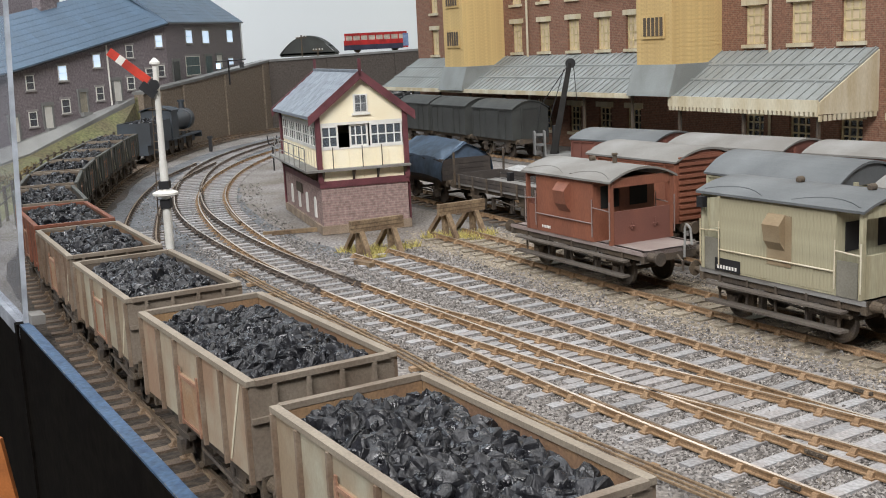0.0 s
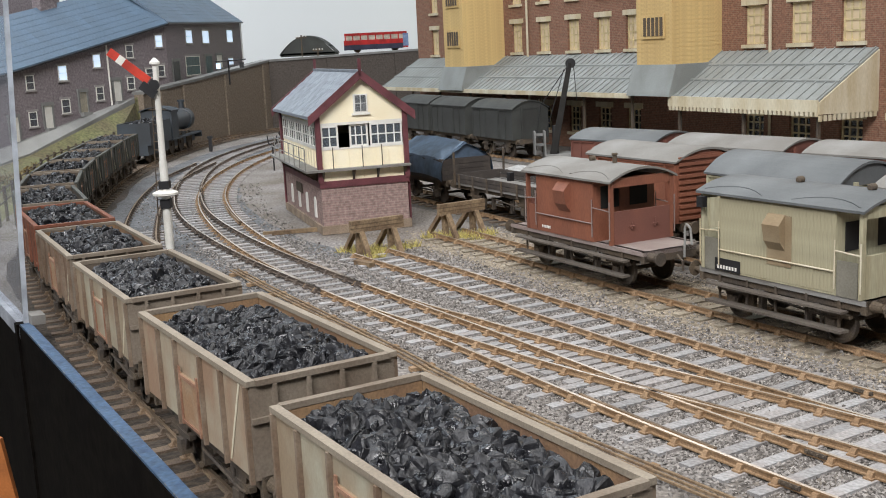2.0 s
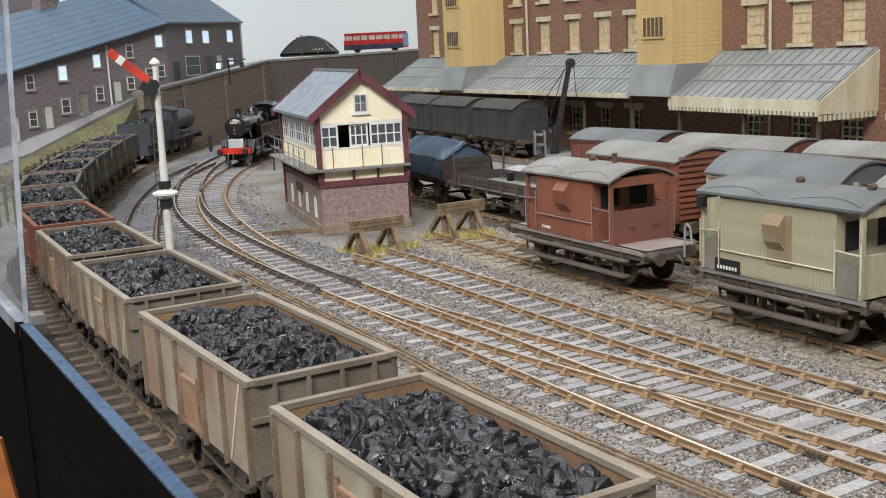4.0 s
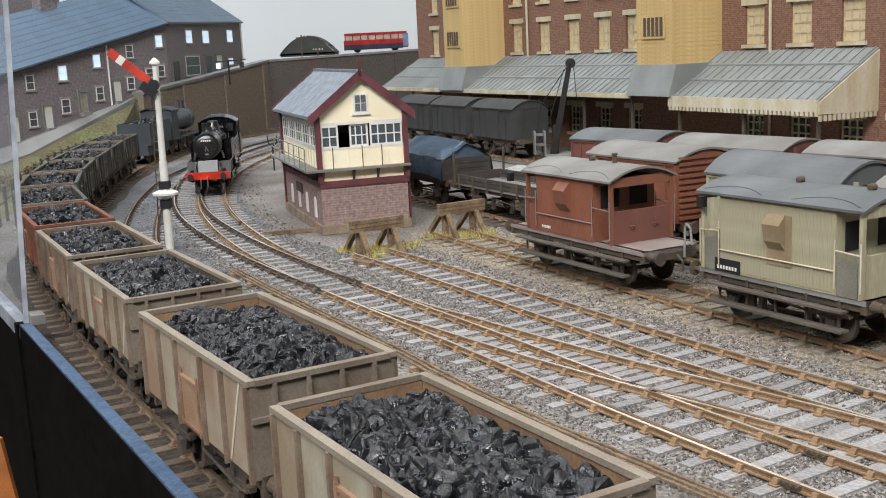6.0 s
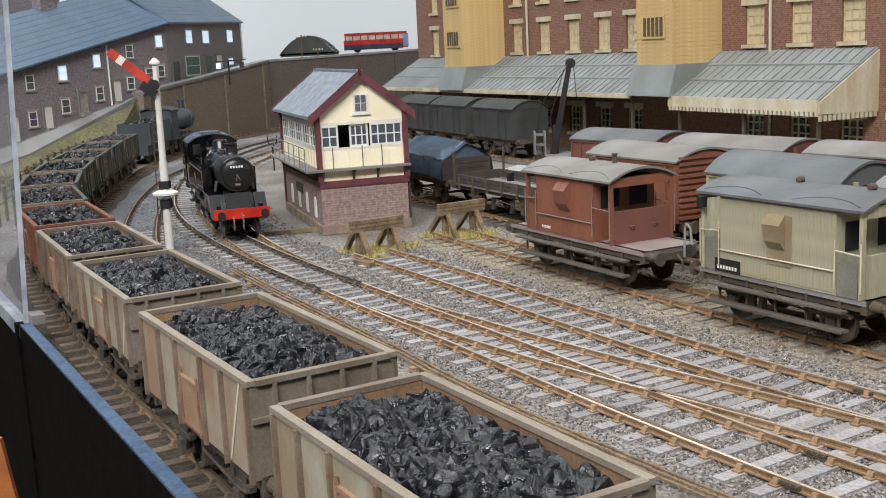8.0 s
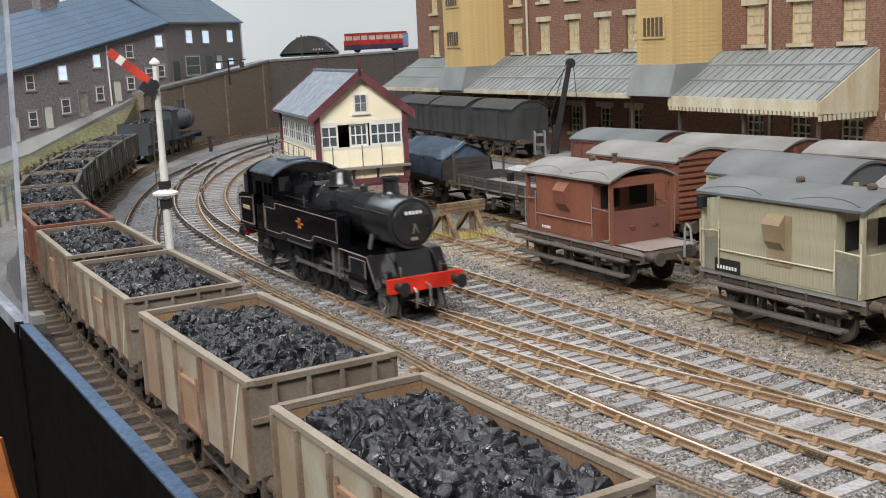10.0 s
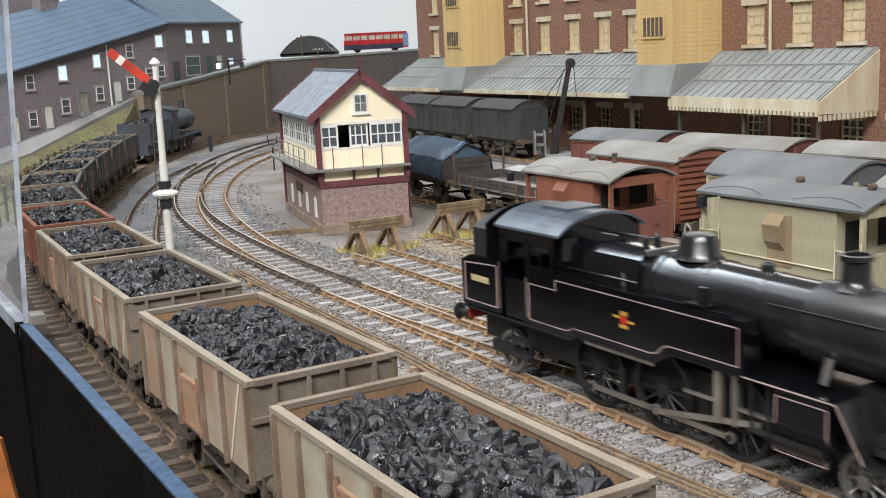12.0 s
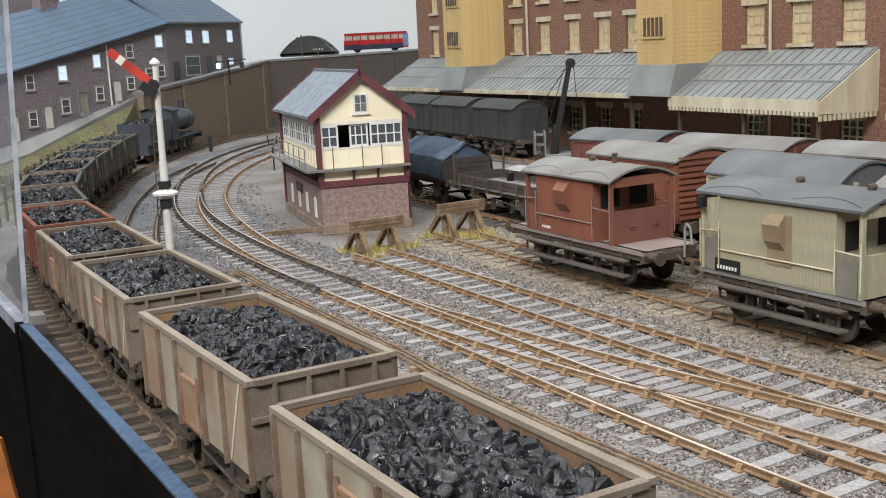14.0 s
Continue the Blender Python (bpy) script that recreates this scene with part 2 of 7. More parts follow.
RUST_BAR = mat("pink_rust", (0.29, 0.165, 0.105), 0.85, var=0.2, scale=2.0, tint=(0.20, 0.10, 0.06), bump=0.2)
# wagon ends: brown-grey steel with the end's shading put into the colour
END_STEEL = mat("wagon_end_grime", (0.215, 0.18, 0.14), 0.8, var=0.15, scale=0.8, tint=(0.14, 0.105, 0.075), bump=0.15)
DOOR_STEEL = mat("rusted_door", (0.315, 0.255, 0.175), 0.8, var=0.12, scale=1.6, tint=(0.26, 0.155, 0.085), bump=0.12)
RED_STEEL = mat("wagon_bauxite", (0.23, 0.075, 0.04), 0.75, var=0.15, scale=0.7, tint=(0.15, 0.06, 0.035), bump=0.15)
INSIDE_RUST = mat("wagon_inside_rust", (0.32, 0.20, 0.095), 0.85, var=0.2, scale=0.6, tint=(0.17, 0.10, 0.06), bump=0.2)
INSIDE_DARK = mat("wagon_inside_dark", (0.13, 0.10, 0.075), 0.85, var=0.2, scale=0.6, bump=0.2)
WAGON_SOOT = mat("wagon_sooty_grey", (0.098, 0.10, 0.088), 0.8, var=0.15, scale=0.9, tint=(0.055, 0.055, 0.048), bump=0.15)
ENGINE_BLUE = mat("engine_grime_blue", (0.045, 0.06, 0.076), 0.55, var=0.15, scale=0.5, tint=(0.035, 0.04, 0.046), bump=0.1)
BAUXITE = mat("bauxite_paint", (0.235, 0.084, 0.046), 0.65, var=0.12, scale=1.2, tint=(0.185, 0.068, 0.04), bump=0.08, streak=0.7, tint_amt=0.42)
BAUXITE_DARK = mat("bauxite_grimy", (0.20, 0.075, 0.05), 0.7, var=0.12, scale=0.6, tint=(0.15, 0.06, 0.045), bump=0.1)
DECK = mat("dusty_deck", (0.27, 0.23, 0.21), 0.85, var=0.12, scale=0.7, tint=(0.20, 0.145, 0.13), bump=0.1)
DARK_PLANK = mat("sooty_plank", (0.085, 0.07, 0.058), 0.85, var=0.25, scale=2.0, tint=(0.045, 0.037, 0.032), bump=0.3, tint_amt=0.25)
GATE_GREY = mat("gate_grey", (0.20, 0.19, 0.155), 0.8, var=0.12, scale=1.0, tint=(0.15, 0.14, 0.11), bump=0.1)
WORN_PATCH = mat("worn_ply", (0.30, 0.235, 0.145), 0.8, var=0.08, scale=1.0, tint=(0.21, 0.15, 0.085), bump=0.08)
FOOTBOARD = mat("dusty_footboard", (0.115, 0.098, 0.08), 0.85, var=0.2, scale=1.0, tint=(0.075, 0.06, 0.048), bump=0.2)
VAN_GREY = mat("van_grey", (0.40, 0.38, 0.265), 0.75, var=0.12, scale=1.8, tint=(0.29, 0.255, 0.16), streak=0.85, bump=0.1)
ROOF_GREY = mat("roof_grey", (0.25, 0.247, 0.235), 0.75, var=0.08, scale=0.5, tint=(0.16, 0.15, 0.135), bump=0.1)
ROOF_DARK = mat("roof_lead", (0.155, 0.165, 0.168), 0.65, var=0.08, scale=0.5, tint=(0.09, 0.096, 0.098), bump=0.1)
# dark grey of shed and mill vans, deepened for the canopy's shadow on the vans
VAN_DARK = mat("van_weathered", (0.046, 0.049, 0.045), 0.75, var=0.12, scale=0.6, tint=(0.03, 0.031, 0.029), bump=0.1)
GRASS = island_mat("dry_grass", (0.34, 0.28, 0.08), (0.60, 0.52, 0.18), 0.9)
GREEN = mat("grass_bank", (0.135, 0.14, 0.06), 0.95, var=0.4, scale=0.4, tint=(0.115, 0.10, 0.055), bump=0.8, fine=5)
ROAD = mat("road_grey", (0.27, 0.27, 0.26), 0.9, var=0.1, scale=0.3, bump=0.1)
# flat near-black: painted shade behind openings, and the dark crane jib
SHADE_AND_JIB = mat("dark_interior", (0.02, 0.018, 0.016), 0.9, var=0.1, bump=0.0)
FASCIA = mat("black_fascia", (0.0042, 0.0034, 0.003), 0.75, var=0.4, scale=0.5, tint=(0.006, 0.005, 0.004), bump=0.15, fine=3, spec=0.03)
EDGE_BLUE = mat("fascia_edge", (0.018, 0.043, 0.10), 0.55, var=0.35, scale=2.6, tint=(0.045, 0.085, 0.15), bump=0.3, fine=9, tint_amt=0.3)


def glass_mat(name, tint, rough=0.02, alpha=0.25):
    m = bpy.data.materials.new(name)
    m.use_nodes = True
    bs = m.node_tree.nodes["Principled BSDF"]
    bs.inputs["Base Color"].default_value, bs.inputs["Roughness"].default_value = (*tint, 1), rough
    bs.inputs["Alpha"].default_value = alpha
    return m


PANE = glass_mat("window_glass", (0.10, 0.12, 0.14), 0.05, 0.55)
PERSPEX = glass_mat("acrylic_sheet", (0.42, 0.47, 0.55), 0.12, 0.14)


def glow_mat(name, colour, strength):
    m = bpy.data.materials.new(name)
    m.use_nodes = True
    bs = m.node_tree.nodes["Principled BSDF"]
    bs.inputs["Base Color"].default_value = (*colour, 1)
    bs.inputs["Emission Color"].default_value, bs.inputs["Emission Strength"].default_value = (*colour, 1), strength
    return m


LIT_BLUE = glow_mat("lit_window_cold", (0.62, 0.78, 1.0), 0.75)
LIT_WARM = glow_mat("lit_window_warm", (0.52, 0.42, 0.28), 0.1)

# ---- the hall and the baseboard ----
def hall():
    plaster = mat("hall_plaster", (0.34, 0.33, 0.32), 0.9, var=0.05, scale=0.02, bump=0.0)
    white = mat("hall_ceiling", (0.75, 0.76, 0.77), 0.9, var=0.03, scale=0.02, bump=0.0)
    k = 1 / S
    for name, r in (("wall_north", (-4.1, 4.1, 4.0, 4.1, -1.1, 2.0)), ("wall_south", (-4.1, 4.1, -4.1, -4.0, -1.1, 2.0)),
                    ("wall_east", (4.0, 4.1, -4.0, 4.0, -1.1, 2.0)), ("wall_west", (-4.1, -4.0, -4.0, 4.0, -1.1, 2.0)),
                    ("floor", (-4.1, 4.1, -4.1, 4.1, -1.2, -1.1)), ("ceiling", (-4.1, 4.1, -4.1, 4.1, 2.0, 2.1))):
        ob = part(name, boxes([c * k for c in r]), white if name == "ceiling" else plaster)
        tagged(ob, "plain plastered hall " + name.split("_")[0], name.split("_")[0], kind="structure")


hall()


def ground():
    bm = bmesh.new()
    # one sheet from the fascia to the backscene
    corners = [(-10.6 + 24, 27.0 - 42), (60, -15), (60, 165), (-75, 165), (-75, 140)]
    bm.faces.new([bm.verts.new((x, y, -0.22)) for x, y in corners])
    ob = part("ground", bm, BALLAST)
    tagged(ob, "grey granite ballast and ash over the baseboard", "ground", kind="structure")


ground()


def backscene():
    bm = boxes((-75, 62, 158, 159, -6, 34), (61, 62, -15, 158, -6, 34))
    tagged(part("backdrop", bm, BACKSCENE), "pale grey painted backscene board", "backdrop", kind="structure")


backscene()


def fascia():
    p, q = Vector((-10.9, 27.6)), Vector((8.0, -5.0))
    far = p + (p - q).normalized() * 50
    ang = math.degrees(math.atan2(q.y - p.y, q.x - p.x))
    L = (q - p).length
    t = thing("fascia_board", P(p.x, p.y, 0, ang), "black layout fascia board with a worn blue top edge", "fascia", kind="structure")
    part("board", boxes((0, L, -0.28, 0.02, -14, 0.36)), FASCIA, t, bevel=0.02)
    part("far_board", boxes((-50, -0.36, -0.28, 0.02, -14, -0.01)), FASCIA, t)
    part("top_edge", boxes((0.05, L, -0.26, 0.0, 0.364, 0.42)), EDGE_BLUE, t, "worn blue painted edge", bevel=0.02)
    rr = random.Random(8)
    bm = bmesh.new()
    for _ in range(110):
        x, y, w = rr.uniform(0.1, L), rr.choice((-0.258, -0.258, -0.004)), rr.uniform(0.04, 0.3)
        box(bm, x, x + w, y - 0.004, y + rr.uniform(0.002, 0.007), 0.41, 0.4225)
    chips = part("chipped_edge", bm, ROOF_GREY, t, "pale chips along the worn blue edge")
    tagged(chips, kind="stuff")
    part("end_post", boxes((-0.35, 0.0, -0.35, 0.06, -14, 0.40)), FASCIA, t, bevel=0.03)
    t2 = thing("acrylic_screen", P(p.x, p.y, 0, ang, -3.0), "clear acrylic guard screen standing on the fascia", "screen")
    part("sheet", boxes((-50, -0.1, -0.16, -0.06, 0.4, 14)), PERSPEX, t2)
    part("edge_strip", boxes((-0.1, -0.02, -0.17, -0.05, 0.4, 14)), mat("acrylic_edge", (0.50, 0.54, 0.60), 0.35, var=0.04, bump=0.0), t2, "pale polished edge")
    part("foot_rail", boxes((-50, 0.0, -0.3, 0.02, 0.0, 0.38)), mat("grey_rail", (0.30, 0.32, 0.36), 0.5), t2)
    part("bracket", boxes((-0.25, 0.4, -0.05, 0.3, 0.42, 0.66)), ROOF_GREY, t2, "white plastic clip", bevel=0.03)


fascia()


def orange_board():
    t = thing("orange_board", P(-8.0, 18.0, 0), "orange painted board leaning beside the black fascia", "board")
    bm = bmesh.new()
    prism(bm, [(-0.9, 0.95), (0.12, 0.64), (0.29, -0.65), (0.4, -14), (-0.9, -14)], 0.0, 0.12, "y")
    part("panel", bm, mat("orange_paint", (0.40, 0.13, 0.03), 0.6, var=0.1), t)


orange_board()


# ---- track ----
GAUGE = 1.28


def spline(ctrl, step=0.5):
    pts = [Vector((*p, 0)) for p in ctrl]
    pts = [2 * pts[0] - pts[1]] + pts + [2 * pts[-1] - pts[-2]]
    out = []
    for i in range(1, len(pts) - 2):
        a, b, c, d = pts[i - 1:i + 3]
        k = max(2, int((c - b).length / step))
        for j in range(k):
            u = j / k
            out.append(0.5 * (2 * b + (c - a) * u + (2 * a - 5 * b + 4 * c - d) * u * u + (3 * b - 3 * c + d - a) * u ** 3))
    out.append(pts[-2])
    return out


class Line:
    def __init__(self, ctrl):
        self.p = spline(ctrl)
        self.s = [0.0]
        for a, b in zip(self.p, self.p[1:]):
            self.s.append(self.s[-1] + (b - a).length)
        self.length = self.s[-1]

    def at(self, s):
        i = min(max(0, int(np.searchsorted(self.s, s)) - 1), len(self.p) - 2)
        a, b = self.p[i], self.p[i + 1]
        u = (s - self.s[i]) / max(1e-6, self.s[i + 1] - self.s[i])
        return a + (b - a) * u, (b - a).normalized()

    def nearest(self, q):
        best = min(range(len(self.p)), key=lambda i: (self.p[i] - q).length_squared)
        return self.s[best], (self.p[best] - q).length

    def stand(self, s, wheelbase=3.0, z=0.0, flip=False):
        """Where a vehicle stands whose middle is at s."""
        a, b = self.at(s - wheelbase / 2)[0], self.at(s + wheelbase / 2)[0]
        m = (a + b) / 2
        return P(m.x, m.y, z, math.degrees(math.atan2(b.y - a.y, b.x - a.x)) + (180 if flip else 0))


LINES = {
    "a": Line([(6.5, 0.4), (3.1, 6.4), (-0.15, 12.2), (-3.12, 17.2), (-6.39, 23.0), (-9.2, 28.3), (-11.87, 33.7), (-14.2, 39.0), (-16.0, 44.5), (-17.5, 51.0), (-18.7, 58.0), (-19.9, 66.0), (-20.6, 74.0), (-20.7, 82.0), (-20.0, 90.0), (-18.0, 99.0), (-14.0, 107.0)]),
    "b": Line([(16.6, -1.1), (12.4, 5.7), (7.75, 13.6), (6.2, 16.0), (4.72, 18.4), (3.38, 20.7), (2.05, 23.08), (0.87, 25.2), (-0.39, 27.4), (-1.77, 29.8), (-3.14, 32.2), (-4.62, 35.0), (-6.1, 38.0), (-7.86, 42.2), (-9.4, 46.5), (-10.77, 51.1), (-11.88, 56.0), (-12.7, 62.0), (-13.0, 69.0), (-12.4, 77.0), (-10.4, 86.0), (-6.5, 95.5), (-0.5, 105.0), (8.0, 114.0)]),
    "t": Line([(-3.14, 32.2), (-6.35, 38.0), (-9.05, 43.6), (-11.2, 49.0), (-12.75, 54.3), (-14.0, 60.2), (-15.0, 67.0), (-15.4, 74.0), (-15.0, 82.0), (-13.4, 90.5), (-9.8, 100.0), (-4.0, 109.5), (4.0, 118.0)]),
    "o": Line([(-3.6, 21.0), (-7.0, 28.5), (-9.6, 35.0), (-11.5, 40.5), (-13.0, 46.2), (-14.5, 53.3), (-15.45, 59.5), (-16.05, 66.0), (-15.9, 74.0)]),
    "x": Line([(-1.5, 29.55), (-0.88, 28.59), (0.14, 27.19), (1.12, 25.79), (2.13, 24.4), (3.2, 23.0), (4.32, 21.6), (5.49, 20.21), (6.62, 18.81), (7.7, 17.41), (9.65, 14.6), (12.4, 10.5)]),
    "c": Line([(17.3, 5.0), (13.75, 10.6), (10.48, 15.6), (7.96, 19.49), (6.55, 21.67), (5.24, 23.85), (4.0, 26.03), (2.8, 28.22), (1.63, 30.4), (0.44, 32.58), (-0.78, 34.77), (-2.07, 36.95), (-2.55, 37.8)]),
    "d": Line([(17.5, 10.0), (13.0, 17.6), (10.1, 22.8), (8.75, 25.1), (7.1, 28.0), (5.7, 30.6), (4.3, 33.3), (2.5, 36.8), (1.0, 39.8), (0.2, 41.4)]),
    "e": Line([(19.0, 14.5), (14.5, 22.6), (12.3, 26.8), (10.3, 30.7), (7.4, 36.2), (5.2, 40.2), (3.2, 44.1), (0.3, 50.0), (-3.0, 57.0), (-6.0, 66.0)]),
    "f": Line([(20.5, 26.0), (17.0, 30.9), (14.0, 35.0), (11.2, 39.3), (7.9, 43.9), (5.4, 47.4), (3.4, 50.5)]),
    "g": Line([(12.0, 54.0), (8.0, 61.5), (4.6, 69.0), (1.9, 75.0), (-0.8, 81.0), (-4.0, 88.0)]),
}


def sweep(bm, pts, profile, mi=None):
    rings = []
    for i, p in enumerate(pts):
        t = (pts[min(i + 1, len(pts) - 1)] - pts[max(i - 1, 0)]).normalized()
        n = Vector((-t.y, t.x, 0))
        rings.append([bm.verts.new(p + n * y + Vector((0, 0, z))) for y, z in profile])
    k = len(profile)
    for a, b in zip(rings, rings[1:]):
        for i in range(k):
            f = bm.faces.new((a[i], a[(i + 1) % k], b[(i + 1) % k], b[i]))
            f.material_index = mi[i] if mi else 0


RAIL = [(-0.042, -0.15), (0.042, -0.15), (0.042, -0.12), (0.014, -0.105), (0.014, -0.045), (0.033, -0.035), (0.033, 0.0), (-0.033, 0.0), (-0.033, -0.035), (-0.014, -0.045), (-0.014, -0.105), (-0.042, -0.12)]
RAIL_MI = [0, 0, 0, 0, 0, 0, 1, 0, 0, 0, 0, 0]


def offset(pts, d):
    out = []
    for i, p in enumerate(pts):
        t = (pts[min(i + 1, len(pts) - 1)] - pts[max(i - 1, 0)]).normalized()
        out.append(p + Vector((-t.y, t.x, 0)) * d)
    return out


def track(key, label, sleeper=SLEEPER, top=RAILTOP, rust=RUST, partner=(), skip=None, width=2.35, spacing=0.76, checks=(), joints=()):
    line = LINES[key]
    t = thing("track", P(0, 0, 0), label, "track", "yard tracks", "structure")
    for side in (-1, 1):
        bm = bmesh.new()
        sweep(bm, offset(line.p, side * (GAUGE / 2 + 0.036)), RAIL, RAIL_MI)
        part("rail", bm, [rust, top], t)
    shapes, chairs = {}, bmesh.new()
    rnd = random.Random(key)
    s = 0.3
    while s < line.length:
        p, d = line.at(s)
        n = Vector((-d.y, d.x, 0))
        s += spacing
        if skip and LINES[skip].nearest(p)[1] < 2.75:
            chair_only = True
        else:
            chair_only = False
        ang = math.degrees(math.atan2(d.y, d.x))
        if not chair_only:
            lo, hi = -width / 2, width / 2
            for other in partner:
                q, dist = LINES[other].nearest(p)
                if dist < 2.75:
                    o = (LINES[other].at(q)[0] - p).dot(n)
                    lo, hi = min(lo, o - width / 2), max(hi, o + width / 2)
            lo, hi = round(lo * 4) / 4, round(hi * 4) / 4
            if (lo, hi) not in shapes:
                shapes[lo, hi] = part("sleeper", boxes((-0.13, 0.13, lo, hi, -0.27, -0.155)), sleeper, t)
                ob = shapes[lo, hi]
            else:
                ob = again(shapes[lo, hi], Matrix(), t)
            ob.matrix_basis = P(p.x, p.y, rnd.uniform(-0.008, 0.008), ang + rnd.uniform(-1.2, 1.2))
        for side in (-1, 1):
            c = p + n * side * (GAUGE / 2 + 0.036)
            m = Matrix.Translation(c) @ Matrix.Rotation(radians(ang), 4, "Z")
            box(chairs, -0.085, 0.085, -0.165, 0.165, -0.155, -0.122, m)
            prism(chairs, [(-0.125, -0.122), (0.125, -0.122), (0.08, -0.032), (-0.08, -0.032)], -0.055, 0.055, "x", m)
    for side, ya, yb in checks:
        bm = bmesh.new()
        sweep(bm, offset([p for p in line.p if ya < p.y < yb], side * (GAUGE / 2 - 0.075)), RAIL, RAIL_MI)
        part("check_rail", bm, [rust, RAILTOP_DULL], t, "dull check rail beside a crossing")
    for side, y in joints:
        p, d = line.at(line.nearest(min(line.p, key=lambda q: abs(q.y - y)))[0])
        o = part("fishplate", boxes((-0.22, 0.22, -0.06, -0.02, -0.11, -0.035), (-0.22, 0.22, 0.02, 0.06, -0.11, -0.035), *[(k - 0.025, k + 0.025, -0.085, 0.085, -0.09, -0.05) for k in (-0.17, -0.06, 0.06, 0.17)]), GRIMY, t, "oily black fishplate")
        o.matrix_basis = P(p.x - d.y * side * (GAUGE / 2 + 0.036), p.y + d.x * side * (GAUGE / 2 + 0.036), 0, math.degrees(math.atan2(d.y, d.x)))
    ob = part("rail_chairs", chairs, CHAIR if sleeper is SLEEPER and rust is RUST else rust, t, "rusty cast chairs")
    tagged(ob, kind="stuff")
    return t


# ---- retaining wall, hillside, street ----
def retaining_wall():
    # brick wall rising behind the curve, with piers and coping
    runs = [((-23.0, 86.1), (-21.0, 93.5), 4.4, 4.95), ((-21.0, 93.5), (-16.4, 109.0), 4.95, 6.3), ((-16.4, 109.0), (4.0, 121.0), 6.3, 6.8)]
    t = thing("retaining_wall", P(0, 0, 0), "tall brown brick retaining wall with stone coping", "wall", kind="structure")
    for a, b, h0, h1 in runs:
        a, b = Vector(a), Vector(b)
        L = (b - a).length
        m = Matrix.Translation((a.x, a.y, 0)) @ Matrix.Rotation(math.atan2(b.y - a.y, b.x - a.x), 4, "Z")
        bm = bmesh.new()
        prism(bm, [(0, -0.3), (L, -0.3), (L, h1), (0, h0)], 0.0, 0.8, "y")
        o = part("wall_face", bm, WALL_BRICK if h0 < 6 else WALL_SOOT, t)
        o.matrix_basis = P(a.x, a.y, 0, math.degrees(math.atan2(b.y - a.y, b.x - a.x)))
        bm = bmesh.new()
        prism(bm, [(0, h0), (L, h1), (L, h1 + 0.22), (0, h0 + 0.22)], -0.12, 0.95, "y")
        o2 = part("coping", bm, ROAD, t, "stone coping")
        o2.matrix_basis = o.matrix_basis
        k = max(2, int(L / 7))
        for i in range(k):
            x = L * (i + 0.9) / k - 0.4
            h = h0 + (h1 - h0) * x / L
            o3 = part("pier", boxes((x - 0.4, x + 0.4, -0.16, 0.0, -0.3, h - 0.1)), WALL_BRICK if h0 < 6 else WALL_SOOT, t)
            o3.matrix_basis = o.matrix_basis


retaining_wall()


def hillside():
    # bank and street climbing behind the wall
    bm = bmesh.new()
    near = [(-19.0, 44, -0.22), (-21.2, 52, -0.22), (-22.4, 60, -0.22), (-23.3, 68, -0.22), (-23.8, 76, -0.22), (-23.2, 86.2, -0.2), (-23.2, 86.3, 4.2), (-21.2, 94.2, 4.85), (-17.0, 109.8, 6.2), (4, 121.9, 6.7), (60, 130, 6.7)]
    far = [(-60, 44, -0.2), (-50, 50, -0.1), (-38, 57, 0.2), (-33.3, 63.9, -0.2), (-29.3, 73.4, 1.45), (-23.7, 86.0, 4.0), (-23.6, 86.2, 4.2), (-21.3, 92.6, 4.9), (-21.9, 130, 6.1), (-5, 157, 6.7), (60, 157, 6.7)]
    share = (0.2, 0.2, 0.2, 0.24, 0.26, 0.06, 0.06, 0.2, 0.2, 0.2, 0.2)
    kerb = [Vector(p).lerp(Vector(q), k) for p, q, k in zip(far, near, share)]
    a, b, c = ([bm.verts.new(p) for p in row] for row in (near, kerb, far))
    for i in range(len(a) - 1):
        bm.faces.new((a[i], a[i + 1], b[i + 1], b[i]))
        bm.faces.new((b[i], b[i + 1], c[i + 1], c[i]))
    # pavement with its kerb standing a step above the grass
    road = bmesh.new()
    up, down = Vector((0, 0, 0.14)), Vector((0, 0, -0.1))
    rows = [[road.verts.new(p) for p in (kerb[i] + down, kerb[i] + up, Vector(far[i]) + up)] for i in range(3, 6)]
    for r, s in zip(rows, rows[1:]):
        for i in (0, 1):
            road.faces.new((r[i], s[i], s[i + 1], r[i + 1]))
    tagged(part("street_pavement", road, ROAD), "pale grey pavement climbing before the terrace", "pavement", kind="structure")
    tagged(part("hillside", bm, GREEN), "grassy bank climbing to the street", "bank", kind="structure")


hillside()


def yard_road():
    bm = bmesh.new()
    prism(bm, [(0.6, 56.5), (6.3, 51.2), (13, 44.5), (17.5, 52.5), (10.0, 60.0), (5.2, 65.5)], -0.3, -0.17, "z")
    tagged(part("yard_road", bm, YARD), "pale grey cobbled yard before the mill", "road", kind="structure")


yard_road()


def ash_strip(key, half, material, z, label):
    bm = bmesh.new()
    pts = LINES[key].p[::3] + [LINES[key].p[-1]]
    rr = random.Random(key)
    rows = []
    for i, p in enumerate(pts):
        d = (pts[min(i + 1, len(pts) - 1)] - pts[max(i - 1, 0)]).normalized()
        n = Vector((-d.y, d.x, 0))
        rows.append([bm.verts.new(p + n * (half + rr.uniform(-0.15, 0.15)) * k + Vector((0, 0, z))) for k in (-1, 1)])
    for a, b in zip(rows, rows[1:]):
        bm.faces.new((a[0], a[1], b[1], b[0]))
    tagged(part("ballast_bed", bm, material), label, "ballast", kind="structure")


